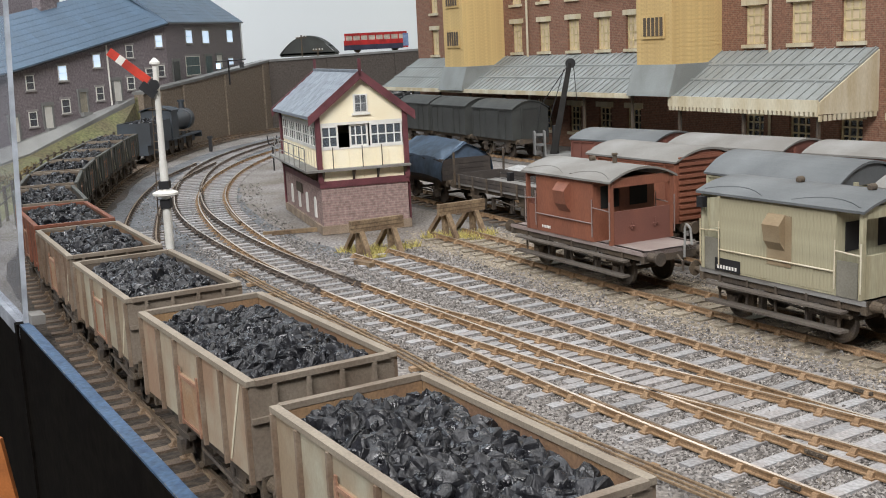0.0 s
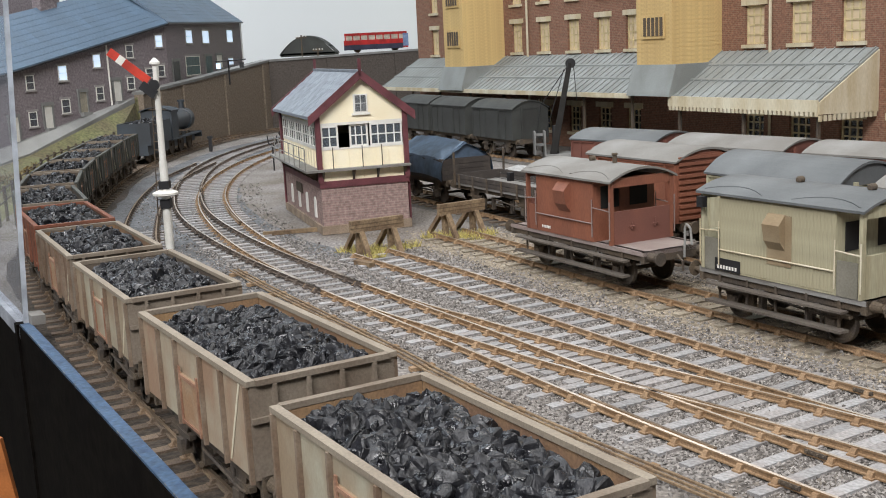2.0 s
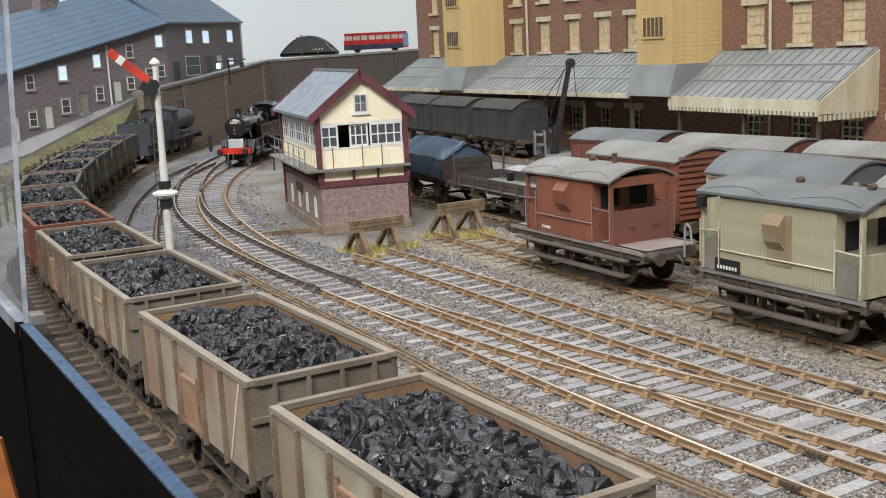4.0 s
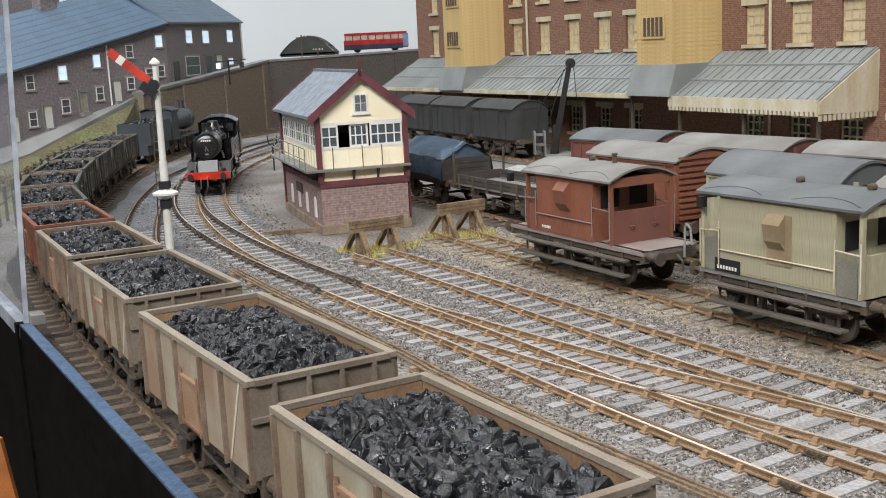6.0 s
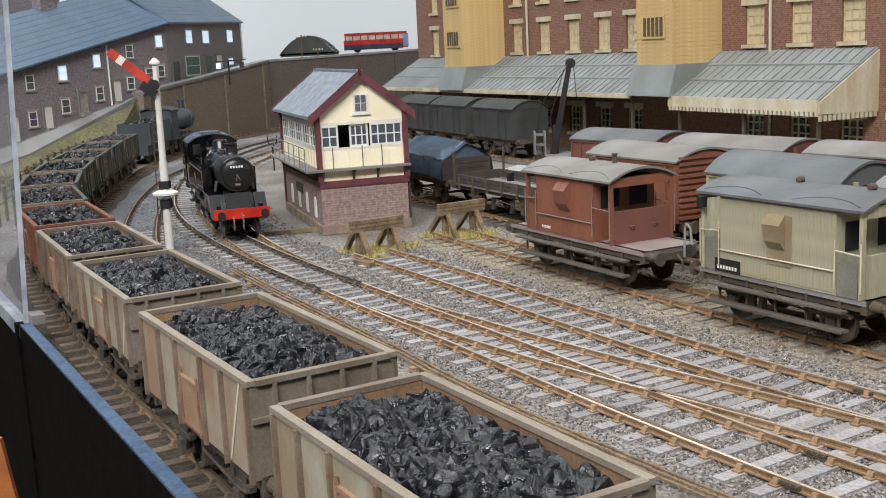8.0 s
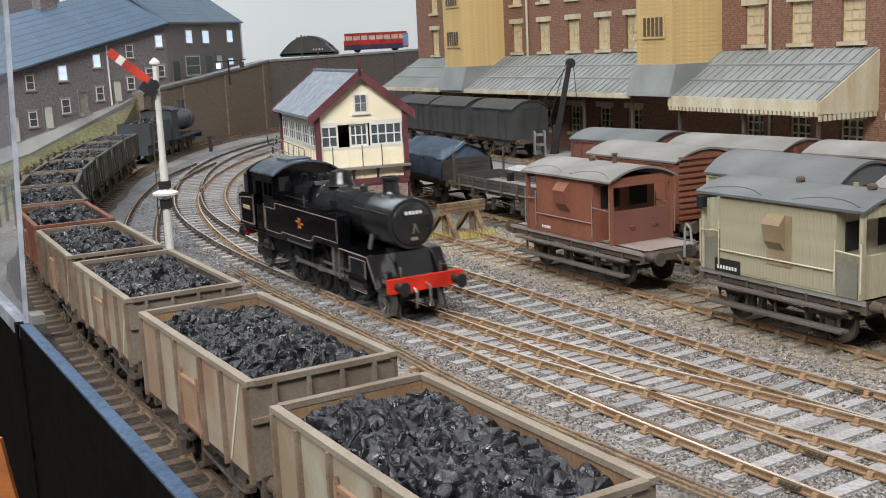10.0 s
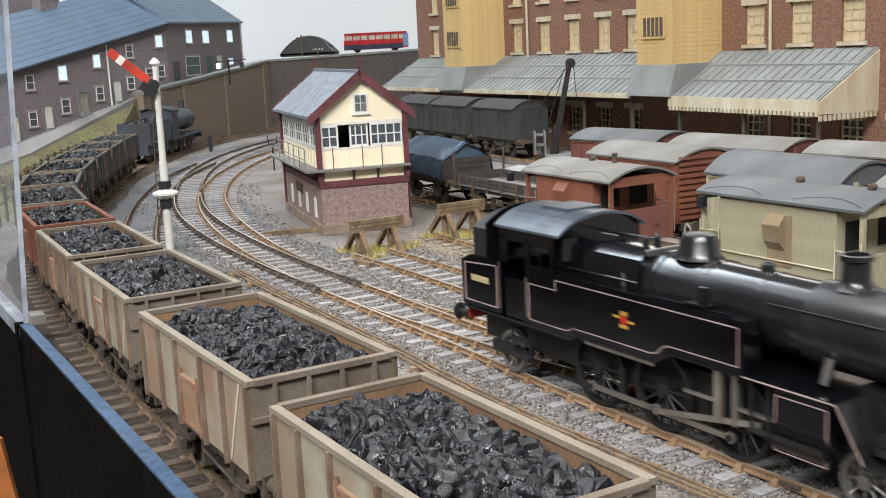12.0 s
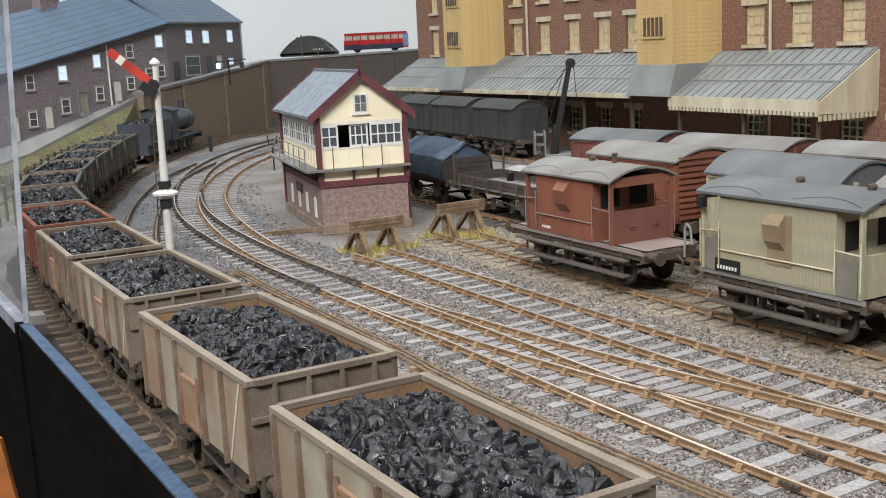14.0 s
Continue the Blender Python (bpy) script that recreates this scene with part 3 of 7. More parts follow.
ash_strip("t", 2.7, ASH_COOL, -0.2155, "blue-grey ash of the curve")
ash_strip("o", 2.2, ASH_COOL, -0.2125, "blue-grey ash of the goods connection")
ash_strip("a", 1.6, ASH_BROWN, -0.205, "brown ash beneath the coal train, darkened for the shaded gaps")
ash_strip("d", 1.75, ASH_WARM, -0.208, "warm sandy ballast under the brake vans")
ash_strip("e", 1.7, ASH_DARK, -0.211, "dark ash of the yard siding")
ash_strip("f", 1.7, ASH_DARK, -0.205, "dark ash of the van siding")
ash_strip("g", 1.7, ASH_DARK, -0.16, "dark ash of the mill siding")


# ---- terraced houses ----
SILL_STONE = mat("sill_stone", (0.36, 0.34, 0.33), 0.85, var=0.1, tint=(0.28, 0.26, 0.25))


def window_unit(parent, w, h, m, lit, rim=WHITE, sill=SILL_STONE, bars=(0, 1)):
    """Frame, glazing bars, pane, sill and lintel of one window; x along the wall, y outwards negative."""
    bm = boxes((-w / 2, -w / 2 + 0.06, -0.06, 0.02, 0, h), (w / 2 - 0.06, w / 2, -0.06, 0.02, 0, h), (-w / 2 + 0.06, w / 2 - 0.06, -0.06, 0.02, 0, 0.06), (-w / 2 + 0.06, w / 2 - 0.06, -0.06, 0.02, h - 0.06, h))
    f = part("window", bm, rim, parent)
    f.matrix_basis = m
    part("pane", boxes((-w / 2 + 0.05, w / 2 - 0.05, -0.02, 0.015, 0.05, h - 0.05)), lit, f)
    for i in range(1, bars[0] + 1):
        x = -w / 2 + w * i / (bars[0] + 1)
        part("glazing_bar", boxes((x - 0.02, x + 0.02, -0.05, 0.0, 0.06, h - 0.06)), rim, f)
    for i in range(1, bars[1] + 1):
        z = h * i / (bars[1] + 1)
        part("glazing_bar", boxes((-w / 2 + 0.06, w / 2 - 0.06, -0.045, 0.0, z - 0.025, z + 0.025)), rim, f)
    part("sill", boxes((-w / 2 - 0.12, w / 2 + 0.12, -0.1, 0.02, -0.11, 0.0)), sill, f)
    part("lintel", boxes((-w / 2 - 0.15, w / 2 + 0.15, -0.05, 0.02, h, h + 0.15)), sill, f)
    return f


def house(x, z0, length, depth, wall_h, openings, ridge=3.2, parent_m=None, climb=0.0, pipe=True):
    """One house of the terrace, front towards -y; eaves and ground climb along x."""
    t = thing("terraced_house", parent_m @ P(x, 0, z0), "sooty stone terraced house with a blue slate roof", "house", "terrace")
    def slant(bm):
        for v in bm.verts:
            v.co.z += climb * v.co.x
        return bm
    part("wall", slant(boxes((0, length, 0, depth, -3, wall_h))), HOUSE_BRICK, t)
    bm = bmesh.new()
    prism(bm, [(-0.35, wall_h - 0.1), (depth / 2, wall_h + ridge - 0.15), (depth + 0.35, wall_h - 0.1), (depth + 0.35, wall_h + 0.1), (depth / 2, wall_h + ridge + 0.1), (-0.35, wall_h + 0.1)], -0.0, length)
    part("roof", slant(bm), SLATE_BLUE, t)
    for i in range(1, 9):
        k = i / 9
        y, z = -0.35 + (depth / 2 + 0.35) * k, wall_h + 0.1 + ridge * k
        part("slate_course", slant(boxes((0, length, y - 0.03, y + 0.03, z - 0.025, z + 0.006))), SLATE_BLUE, t)
    part("gutter", slant(boxes((0, length, -0.46, -0.36, wall_h - 0.12, wall_h - 0.0))), BLACK, t)
    for kind, ox, oz, w, h, glow in openings:
        oz += climb * ox
        if kind == "w":
            window_unit(t, w, h, P(ox, -0.005, oz), glow)
        else:
            d = part("door", boxes((-w / 2, w / 2, -0.05, 0.02, 0, h)), glow, t)
            d.matrix_basis = P(ox, -0.005, oz)
            part("door_frame", boxes((-w / 2 - 0.16, -w / 2, -0.1, 0.02, 0, h), (w / 2, w / 2 + 0.16, -0.1, 0.02, 0, h), (-w / 2 - 0.2, w / 2 + 0.2, -0.12, 0.02, h, h + 0.25)), ROAD, d)
            part("doorstep", boxes((-w / 2 - 0.1, w / 2 + 0.1, -0.4, -0.05, -0.3, 0.0)), ROAD, d)
    if pipe:
        part("downpipe", rods(0.07, [(length - 0.2, -0.12, climb * length), (length - 0.2, -0.12, wall_h - 0.1 + climb * length)]), WHITE, t)
    return t


def chimney(m):
    t = thing("chimney_stack", m, "sooty brick chimney stack with clay pots", "chimney", "chimneys")
    part("brickwork", boxes((-0.9, 0.9, -0.4, 0.4, 0, 1.7), (-1.0, 1.0, -0.5, 0.5, 1.45, 1.6)), HOUSE_BRICK, t)
    for i in (-0.55, 0, 0.55):
        bm = bmesh.new()
        lathe(bm, [(1.7, 0.15), (2.2, 0.12), (2.25, 0.15)], 10, Matrix.Translation((i, 0, 0)))
        part("pot", bm, MILL_BRICK, t)


def terrace():
    p0, p1, p2 = Vector((-34.5, 64.5)), Vector((-22.5, 93.0)), Vector((-23.13, 133.0))
    a1 = math.degrees(math.atan2(p1.y - p0.y, p1.x - p0.x))
    a2 = math.degrees(math.atan2(p2.y - p1.y, p2.x - p1.x))
    m1, m2 = P(p0.x, p0.y, 0, a1), P(p1.x, p1.y, 0, a2)
    L1, L2 = (p1 - p0).length, (p2 - p1).length
    dark = PANE
    c1, c2 = 5.6 / L1, 0.95 / L2
    tan, shop = mat("door_paint", (0.42, 0.38, 0.30), 0.6), mat("shop_green", (0.03, 0.09, 0.10), 0.5)
    # each opening: kind, distance along the row, height of its foot, width, height, pane or paint
    unseen = [("w", 2.9, 3.0, 0.85, 1.05, dark), ("w", 2.9, 0.75, 0.85, 1.05, dark), ("d", 4.4, 0.1, 0.85, 1.7, WHITE)]
    row1 = [(0.0, 5.8, None), (5.8, 11.65, None),
            (11.65, 17.5, [("w", 14.7, 5.32, 0.82, 1.05, dark), ("w", 14.62, 2.72, 0.82, 1.08, dark), ("d", 12.71, 1.82, 0.8, 1.7, WHITE), ("d", 16.15, 2.51, 0.8, 1.62, WHITE)]),
            (17.5, 23.35, [("w", 18.1, 5.84, 0.9, 1.1, LIT_BLUE), ("w", 21.97, 6.65, 0.84, 1.0, LIT_BLUE), ("w", 18.1, 3.43, 0.9, 1.05, dark), ("w", 22.0, 4.14, 0.88, 1.05, dark), ("d", 20.01, 3.37, 0.8, 1.52, tan)]),
            (23.35, L1, [("w", 26.01, 7.27, 0.9, 1.02, dark), ("w", 29.92, 8.04, 0.95, 1.0, LIT_BLUE), ("w", 25.83, 4.76, 0.9, 1.0, dark), ("w", 28.42, 5.6, 1.15, 0.75, dark), ("w", 29.93, 5.62, 0.9, 0.95, dark), ("d", 24.05, 3.97, 0.85, 1.6, WHITE)])]
    row2 = [(0.0, 14.2, [("w", 9.5, 8.39, 2.8, 1.2, LIT_BLUE), ("d", 3.0, 5.1, 2.6, 1.7, BLACK), ("w", 10.4, 5.45, 6.4, 1.75, shop)]),
            (14.2, 27.5, [("w", 17.63, 8.42, 3.4, 1.25, LIT_BLUE), ("d", 18.2, 5.49, 3.4, 1.65, shop), ("d", 24.2, 5.9, 3.3, 1.3, WHITE)]),
            (27.5, L2, [("w", 31.95, 8.6, 3.8, 1.35, LIT_BLUE), ("w", 31.46, 6.08, 3.2, 0.75, LIT_BLUE)])]
    for row, base, m, c, h in ((row1, -0.55, m1, c1, 4.9), (row2, 4.98, m2, c2, 5.05)):
        for k, (a, b, ops) in enumerate(row):
            z0 = base + c * a
            local = unseen if ops is None else [(q, s - a, z - base - c * s, w, h_, g) for q, s, z, w, h_, g in ops]
            house(a, z0, b - a, 8, h, local, parent_m=m, climb=c, pipe=(row is row1 and k == 3) or (row is row2 and k == 2))
    # street and pavement in front
    for m, L, za, zb in ((m1, L1, -0.55, 5.05), (m2, L2, 4.98, 5.93)):
        bm = bmesh.new()
        prism(bm, [(0, za - 0.3), (L, zb - 0.3), (L, zb + 0.02), (0, za + 0.02)], -1.25, -0.01, "y")
        ob = part("pavement", bm, ROAD)
        ob.matrix_basis = m
        tagged(ob, "grey sloping street and pavement before the terrace", "pavement", kind="structure")
    # the next street, higher up the hill
    house(22.0, 8.6, 16.0, 8, 7.5, [("w", 5.0, 5.3, 0.9, 1.0, dark), ("w", 9.0, 5.3, 0.9, 1.0, dark), ("w", 13.0, 5.3, 0.9, 1.0, dark)], parent_m=m1 @ P(0, 17, 0), climb=0.06, pipe=False)
    chimney(m1 @ P(15.0, 4.0, 9.4))
    chimney(m1 @ P(21.5, 4.0, 10.6))


terrace()


# ---- the mill ----
MILL = P(20.3, 52.0, 0, math.degrees(math.atan2(0.89524, -0.44559)))   # x runs along the face away from the camera, +y is outwards


def mill():
    t = thing("brick_mill", MILL, "tall red-brown brick textile mill with stone sills", "mill")
    L, H, D = 48.5, 15.0, 14.0
    # wall with openings left for the windows, built as piers and spandrels
    cols = [(-5.6, 1.45), (-2.5, 1.45), (0.55, 1.45), (3.9, 1.45), (7.2, 1.45), (17.85, 1.4), (20.95, 1.4), (24.4, 1.4), (28.05, 1.4), (31.75, 1.4), (45.1, 1.3)]
    rows = [(0.85, 2.62), (6.32, 8.35), (9.75, 11.7), (12.9, 14.4)]
    bm = bmesh.new()
    xs = [-14.0]
    for c, w in cols:
        xs += [c - w / 2, c + w / 2]
    xs.append(L)
    for i in range(0, len(xs), 2):
        box(bm, xs[i], xs[i + 1], -0.45, 0.0, -0.3, H)
    for c, w in cols:
        z = -0.3
        for a, b in rows:
            box(bm, c - w / 2, c + w / 2, -0.45, 0.0, z, a)
            z = b
        box(bm, c - w / 2, c + w / 2, -0.45, 0.0, z, H)
    bmesh.ops.remove_doubles(bm, verts=bm.verts, dist=0.001)
    part("wall", bm, MILL_BRICK, t)
    part("side_wall", boxes((L - 0.45, L, -D, -0.45, -0.3, H), (-14, -13.55, -D, -0.45, -0.3, H), (-14, L, -D - 0.4, -D, -0.3, H)), MILL_BRICK, t)
    part("roof", boxes((-14.3, L + 0.3, -D - 0.5, 0.25, H, H + 0.5)), SLATE, t)
    # dark sheet added behind the windows for the shade inside the mill
    part("room", boxes((-13.5, L - 0.5, -2.2, -2.0, -0.3, H)), SHADE_AND_JIB, t)
    frame_c = mat("mill_window_cream", (0.70, 0.58, 0.33), 0.6, var=0.08)
    for c, w in cols:
        for r, (a, b) in enumerate(rows):
            h = b - a
            bmw = boxes((-w / 2, -w / 2 + 0.1, -0.3, -0.16, 0, h), (w / 2 - 0.1, w / 2, -0.3, -0.16, 0, h), (-w / 2 + 0.1, w / 2 - 0.1, -0.3, -0.16, 0, 0.1), (-w / 2 + 0.1, w / 2 - 0.1, -0.3, -0.16, h - 0.1, h))
            f = part("window", bmw, frame_c, t)
            f.matrix_basis = P(c, 0, a)
            part("pane", boxes((-w / 2 + 0.05, w / 2 - 0.05, -0.25, -0.22, 0.05, h - 0.05)), LIT_WARM if r else PANE, f)
            for k in (1, 2):
                x = -w / 2 + w * k / 3
                part("glazing_bar", boxes((x - 0.045, x + 0.045, -0.29, -0.17, 0.1, h - 0.1)), frame_c, f)
            for k in (1, 2, 3):
                z = h * k / 4
                part("glazing_bar", boxes((-w / 2 + 0.1, w / 2 - 0.1, -0.285, -0.175, z - 0.04, z + 0.04)), frame_c, f)
            part("sill", boxes((-w / 2 - 0.15, w / 2 + 0.15, 0.002, 0.14, -0.2, -0.01)), VALANCE, f)
            part("lintel", boxes((-w / 2 - 0.25, w / 2 + 0.25, 0.002, 0.06, h + 0.01, h + 0.34)), VALANCE, f)
    for x in (5.9, 30.1):
        part("downpipe", rods(0.09, [(x, 0.14, -0.2), (x, 0.14, H)]), VALANCE, t)
    # hoist towers
    for u in (9.75, 33.6):
        w, d, z0 = 3.1, 3.45, 5.3
        tw = part("hoist_tower", boxes((u, u + w, 0.003, d, z0, H)), TOWER, t, "buff boarded hoist tower")
        bd = part("board", boxes((u - 0.01, u + w + 0.01, 0.003, d + 0.01, z0 + 0.12, z0 + 0.345)), TOWER, tw)
        for i in range(1, 40):
            again(bd, P(0, 0, i * 0.24), tw)
        for zz in (7.0, 9.9):
            g = boxes((u + 0.55, u + w - 0.55, d + 0.03, d + 0.1, zz - 0.15, zz + 1.15))
            part("louvre_frame", g, TOWER, tw)
            part("louvre", boxes(*[(u + 0.68 + k * 0.36, u + 0.9 + k * 0.36, d + 0.1, d + 0.14, zz, zz + 1.0) for k in range(5)]), GRIMY, tw, "dark grille")
        bm = bmesh.new()
        prism(bm, [(0.0, 3.75), (d + 0.55, 3.75), (d + 0.5, 3.95), (d + 0.02, z0 + 0.15), (0.0, z0 + 0.15)], u - 0.35, u + w + 0.35)
        part("skirt", bm, CANOPY, tw, "grey sheeted skirt")
    # goods canopy, two lengths
    for u0, u1, d, zt, ze, vh in ((13.2, 48.4, 3.7, 6.05, 3.85, 0.28), (-1.0, 9.7, 3.75, 6.0, 3.78, 0.55)):
        c = bmesh.new()
        prism(c, [(0.003, zt - 0.1), (d, ze - 0.1), (d, ze), (0.003, zt)], u0, u1)
        cr = part("canopy_roof", c, CANOPY, t, "grey ribbed sheet canopy")
        ribs = bmesh.new()
        x = u0 + 0.15
        while x < u1:
            prism(ribs, [(0.01, zt + 0.002), (d, ze + 0.002), (d, ze + 0.06), (0.01, zt + 0.06)], x - 0.03, x + 0.03)
            x += 0.62
        for k in (0.33, 0.66):
            y, z = d * k, zt + (ze - zt) * k
            prism(ribs, [(y - 0.06, z + 0.05), (y + 0.06, z - 0.02), (y + 0.06, z + 0.06), (y - 0.06, z + 0.12)], u0, u1)
        part("ribs", ribs, CANOPY, cr)
        v = bmesh.new()
        box(v, u0, u1, d, d + 0.08, ze - vh, ze)
        if vh > 0.4:
            x = u0
            while x < u1 - 0.2:
                box(v, x, x + 0.17, d, d + 0.08, ze - vh - 0.2, ze - vh)
                x += 0.29
            # end screen
            e = bmesh.new()
            prism(e, [(0.004, zt - 0.1), (d, ze - 0.1), (d, ze - vh - 0.1), (0.004, ze - vh - 0.2)], u0 - 0.08, u0)
            y = 0.1
            while y < d:
                box(e, u0 - 0.08, u0, y, y + 0.17, ze - vh - 0.42, ze - vh - 0.15)
                y += 0.29
            part("end_screen", e, VALANCE, cr, "pale boarded end screen")
        part("valance", v, VALANCE, cr, "cream scalloped valance")
        n = int((u1 - u0) / 5)
        for i in range(n + 1):
            x = u0 + 0.4 + (u1 - u0 - 0.8) * i / max(1, n)
            part("post", boxes((x - 0.07, x + 0.07, d - 0.5, d - 0.36, -0.2, ze)), GRIMY, cr)


mill()


# ---- signal box ----
def signal_box():
    # x runs along the gable end, y along the length; origin at the front corner
    t = thing("signal_box", P(-4.72, 42.78, -0.2, 17.6), "cream and maroon timber signal box on a brick base, slate roof", "signal box")
    W_, L_, zf, ze = 3.58, 8.3, 1.87, 4.88
    part("brick_base", boxes((0, W_, 0, L_, 0, zf)), BOX_BRICK, t)
    part("plinth", boxes((-0.08, W_ + 0.08, -0.08, L_ + 0.08, 0, 0.35)), mat("stone_plinth", (0.33, 0.25, 0.18), 0.9), t)
    part("maroon_band", boxes((-0.05, W_ + 0.05, -0.05, L_ + 0.05, zf, zf + 0.27)), MAROON, t)
    for i in range(4):
        y = 1.35 + i * 1.75
        pr = [(y - 0.2, 0.55)] + [(y + 0.2 * math.cos(a), 1.2 + 0.2 * math.sin(a)) for a in [math.pi * k / 6 for k in range(6, -1, -1)]] + [(y + 0.2, 0.55)]
        bm = bmesh.new()
        prism(bm, pr, -0.04, 0.02)
        part("arched_window", bm, WHITE, t, "white arched locking-room window")
    lower = boxes((0.02, W_ - 0.02, 0.02, L_ - 0.02, zf + 0.27, zf + 1.5))
    part("lower_boarding", lower, CREAM, t)
    bb = bmesh.new()
    k = 0.1
    while k < W_ - 0.05:
        box(bb, k, k + 0.02, -0.005, 0.02, zf + 0.25, zf + 1.42)
        k += 0.55
    k = 0.3
    while k < L_:
        box(bb, -0.005, 0.02, k, k + 0.02, zf + 0.25, zf + 1.42)
        k += 0.55
    part("cover_strips", bb, CREAM, t)
    # corner posts
    for x, y in ((0, 0), (W_, 0), (0, L_), (W_, L_)):
        part("corner_post", boxes((x - 0.1, x + 0.1, y - 0.1, y + 0.1, zf + 0.2, ze)), MAROON, t)
    # glazing on the front gable and along the side
    z0, z1 = zf + 1.56, zf + 2.46
    def sash(x0, x1, face, open_=False, nx=3, nz=2, depth=0.0):
        w = x1 - x0
        bm = boxes((0, 0.07, 0, 0.07, 0, z1 - z0), (w - 0.07, w, 0, 0.07, 0, z1 - z0), (0.07, w - 0.07, 0, 0.07, 0, 0.08), (0.07, w - 0.07, 0, 0.07, z1 - z0 - 0.08, z1 - z0))
        f = part("window", bm, WHITE, t)
        for i in range(1, nx):
            part("glazing_bar", boxes((w * i / nx - 0.025, w * i / nx + 0.025, 0.01, 0.06, 0.08, z1 - z0 - 0.08)), WHITE, f)
        for i in range(1, nz):
            zz = (z1 - z0) * i / nz
            part("glazing_bar", boxes((0.07, w - 0.07, 0.012, 0.058, zz - 0.025, zz + 0.025)), WHITE, f)
        f.matrix_basis = P(x0, depth, z0) if face == "front" else P(depth, L_ - 0.15 - x0, z0, -90)
        g = part("pane", boxes((0.05, w - 0.05, 0.03, 0.04, 0.05, z1 - z0 - 0.05)), PANE, f)
        g.visible_shadow = False
    sash(0.12, 0.82, "front", nx=2)
    sash(1.3, 2.06, "front", nx=3, depth=0.08)
    sash(2.12, 3.46, "front", nx=4)
    for i in range(5):
        sash(0.05 + i * 1.6, 1.55 + i * 1.6, "side", nx=3)
    part("head_rail", boxes((0.1, W_ - 0.1, 0.0, 0.1, z1, z1 + 0.1), (0.0, 0.1, 0.1, L_ - 0.1, z1, z1 + 0.1), (0.1, W_ - 0.1, 0.0, 0.1, z0 - 0.06, z0), (0.0, 0.1, 0.1, L_ - 0.1, z0 - 0.06, z0)), WHITE, t)
    part("side_top", boxes((0.0, 0.1, 0.1, L_ - 0.1, z1 + 0.1, ze)), CREAM, t)
    part("back_wall", boxes((W_ - 0.1, W_, 0.1, L_ - 0.1, zf + 1.45, ze), (0.1, W_ - 0.1, L_ - 0.1, L_, zf + 1.45, ze)), CREAM, t)
    part("inside_floor", boxes((0.1, W_ - 0.1, 0.1, L_ - 0.1, zf + 1.2, zf + 1.5)), TIMBER, t)
    gable_z, rise = z1 + 0.1, 1.42
    bm = bmesh.new()
    prism(bm, [(0.0, gable_z), (W_, gable_z), (W_, ze), (W_ / 2, ze + rise - 0.08), (0.0, ze)], 0.0, 0.1, "y")
    part("gable", bm, CREAM, t)
    bm = bmesh.new()
    prism(bm, [(0.0, gable_z), (W_, gable_z), (W_, ze), (W_ / 2, ze + rise - 0.08), (0.0, ze)], L_ - 0.1, L_, "y")
    part("gable", bm, CREAM, t)
    # roof with slates
    ov, oh = 0.24, 0.34
    slope = rise / (W_ / 2)
    for sgn in (-1, 1):
        bm = bmesh.new()
        ex = -oh if sgn < 0 else W_ + oh
        zx = ze - oh * slope
        prism(bm, [(ex, zx), (W_ / 2, ze + rise), (W_ / 2, ze + rise + 0.09), (ex, zx + 0.09)], -ov + 0.06, L_ + ov, "y")
        rf = part("roof_slope", bm, SLATE, t)
        ln = math.hypot(W_ / 2 + oh, (W_ / 2 + oh) * slope)
        rr = random.Random(3)
        nrow = 12
        du, lg = 1 / nrow, ln / nrow
        tilt = math.degrees(math.atan2(ze + rise - zx, W_ / 2 - ex))
        first = None
        for r in range(nrow):
            for c in range(24):
                y = -ov + 0.06 + (c - (0.5 if r % 2 else 0)) * 0.385
                if y + 0.37 > L_ + ov + 0.05 or y < -ov:
                    continue
                m2 = P(ex + (W_ / 2 - ex) * r * du, y, zx + (ze + rise - zx) * r * du + 0.115 + rr.uniform(0, 0.012), ry=-tilt if sgn < 0 else -tilt)
                if first is None:
                    first = part("slate", boxes((0, lg * 1.08, 0, 0.37, -0.03, 0.0)), SLATE_PIECE, rf)
                    first.matrix_basis = m2
                else:
                    again(first, m2, rf)
    part("ridge", boxes((W_ / 2 - 0.1, W_ / 2 + 0.1, -ov, L_ + ov, ze + rise + 0.06, ze + rise + 0.16)), SLATE, t)
    for yy in (-ov - 0.03, L_ + ov - 0.03):
        for sgn in (-1, 1):
            ex = -oh - 0.05 if sgn < 0 else W_ + oh + 0.05
            bm = bmesh.new()
            zx = ze - (oh + 0.05) * slope
            prism(bm, [(ex, zx - 0.2), (W_ / 2, ze + rise - 0.2), (W_ / 2, ze + rise + 0.17), (ex, zx + 0.17)], yy, yy + 0.08, "y")
            part("bargeboard", bm, MAROON, t, "maroon bargeboard")
        part("finial", boxes((W_ / 2 - 0.06, W_ / 2 + 0.06, yy, yy + 0.08, ze + rise - 0.1, ze + rise + 0.6)), MAROON, t)
    # gable window
    gw = part("gable_window", boxes((1.5, 2.08, -0.05, 0.0, ze - 0.12, ze + 0.62), (1.42, 2.16, -0.09, 0.0, ze - 0.2, ze - 0.12)), WHITE, t)
    part("pane", boxes(*[(a, a + 0.2, -0.07, -0.05, b, b + 0.3) for a in (1.57, 1.81) for b in (ze - 0.05, ze + 0.28)]), PANE, gw)
    # walkway, brackets and rails
    zp = zf + 0.67
    part("walkway", boxes((-0.62, 0.0, -0.32, L_ + 0.3, zp, zp + 0.09), (0.0, W_ + 0.1, -0.32, 0.0, zp, zp + 0.09)), ROOF_GREY, t, "grey plank walkway", bevel=0.01)
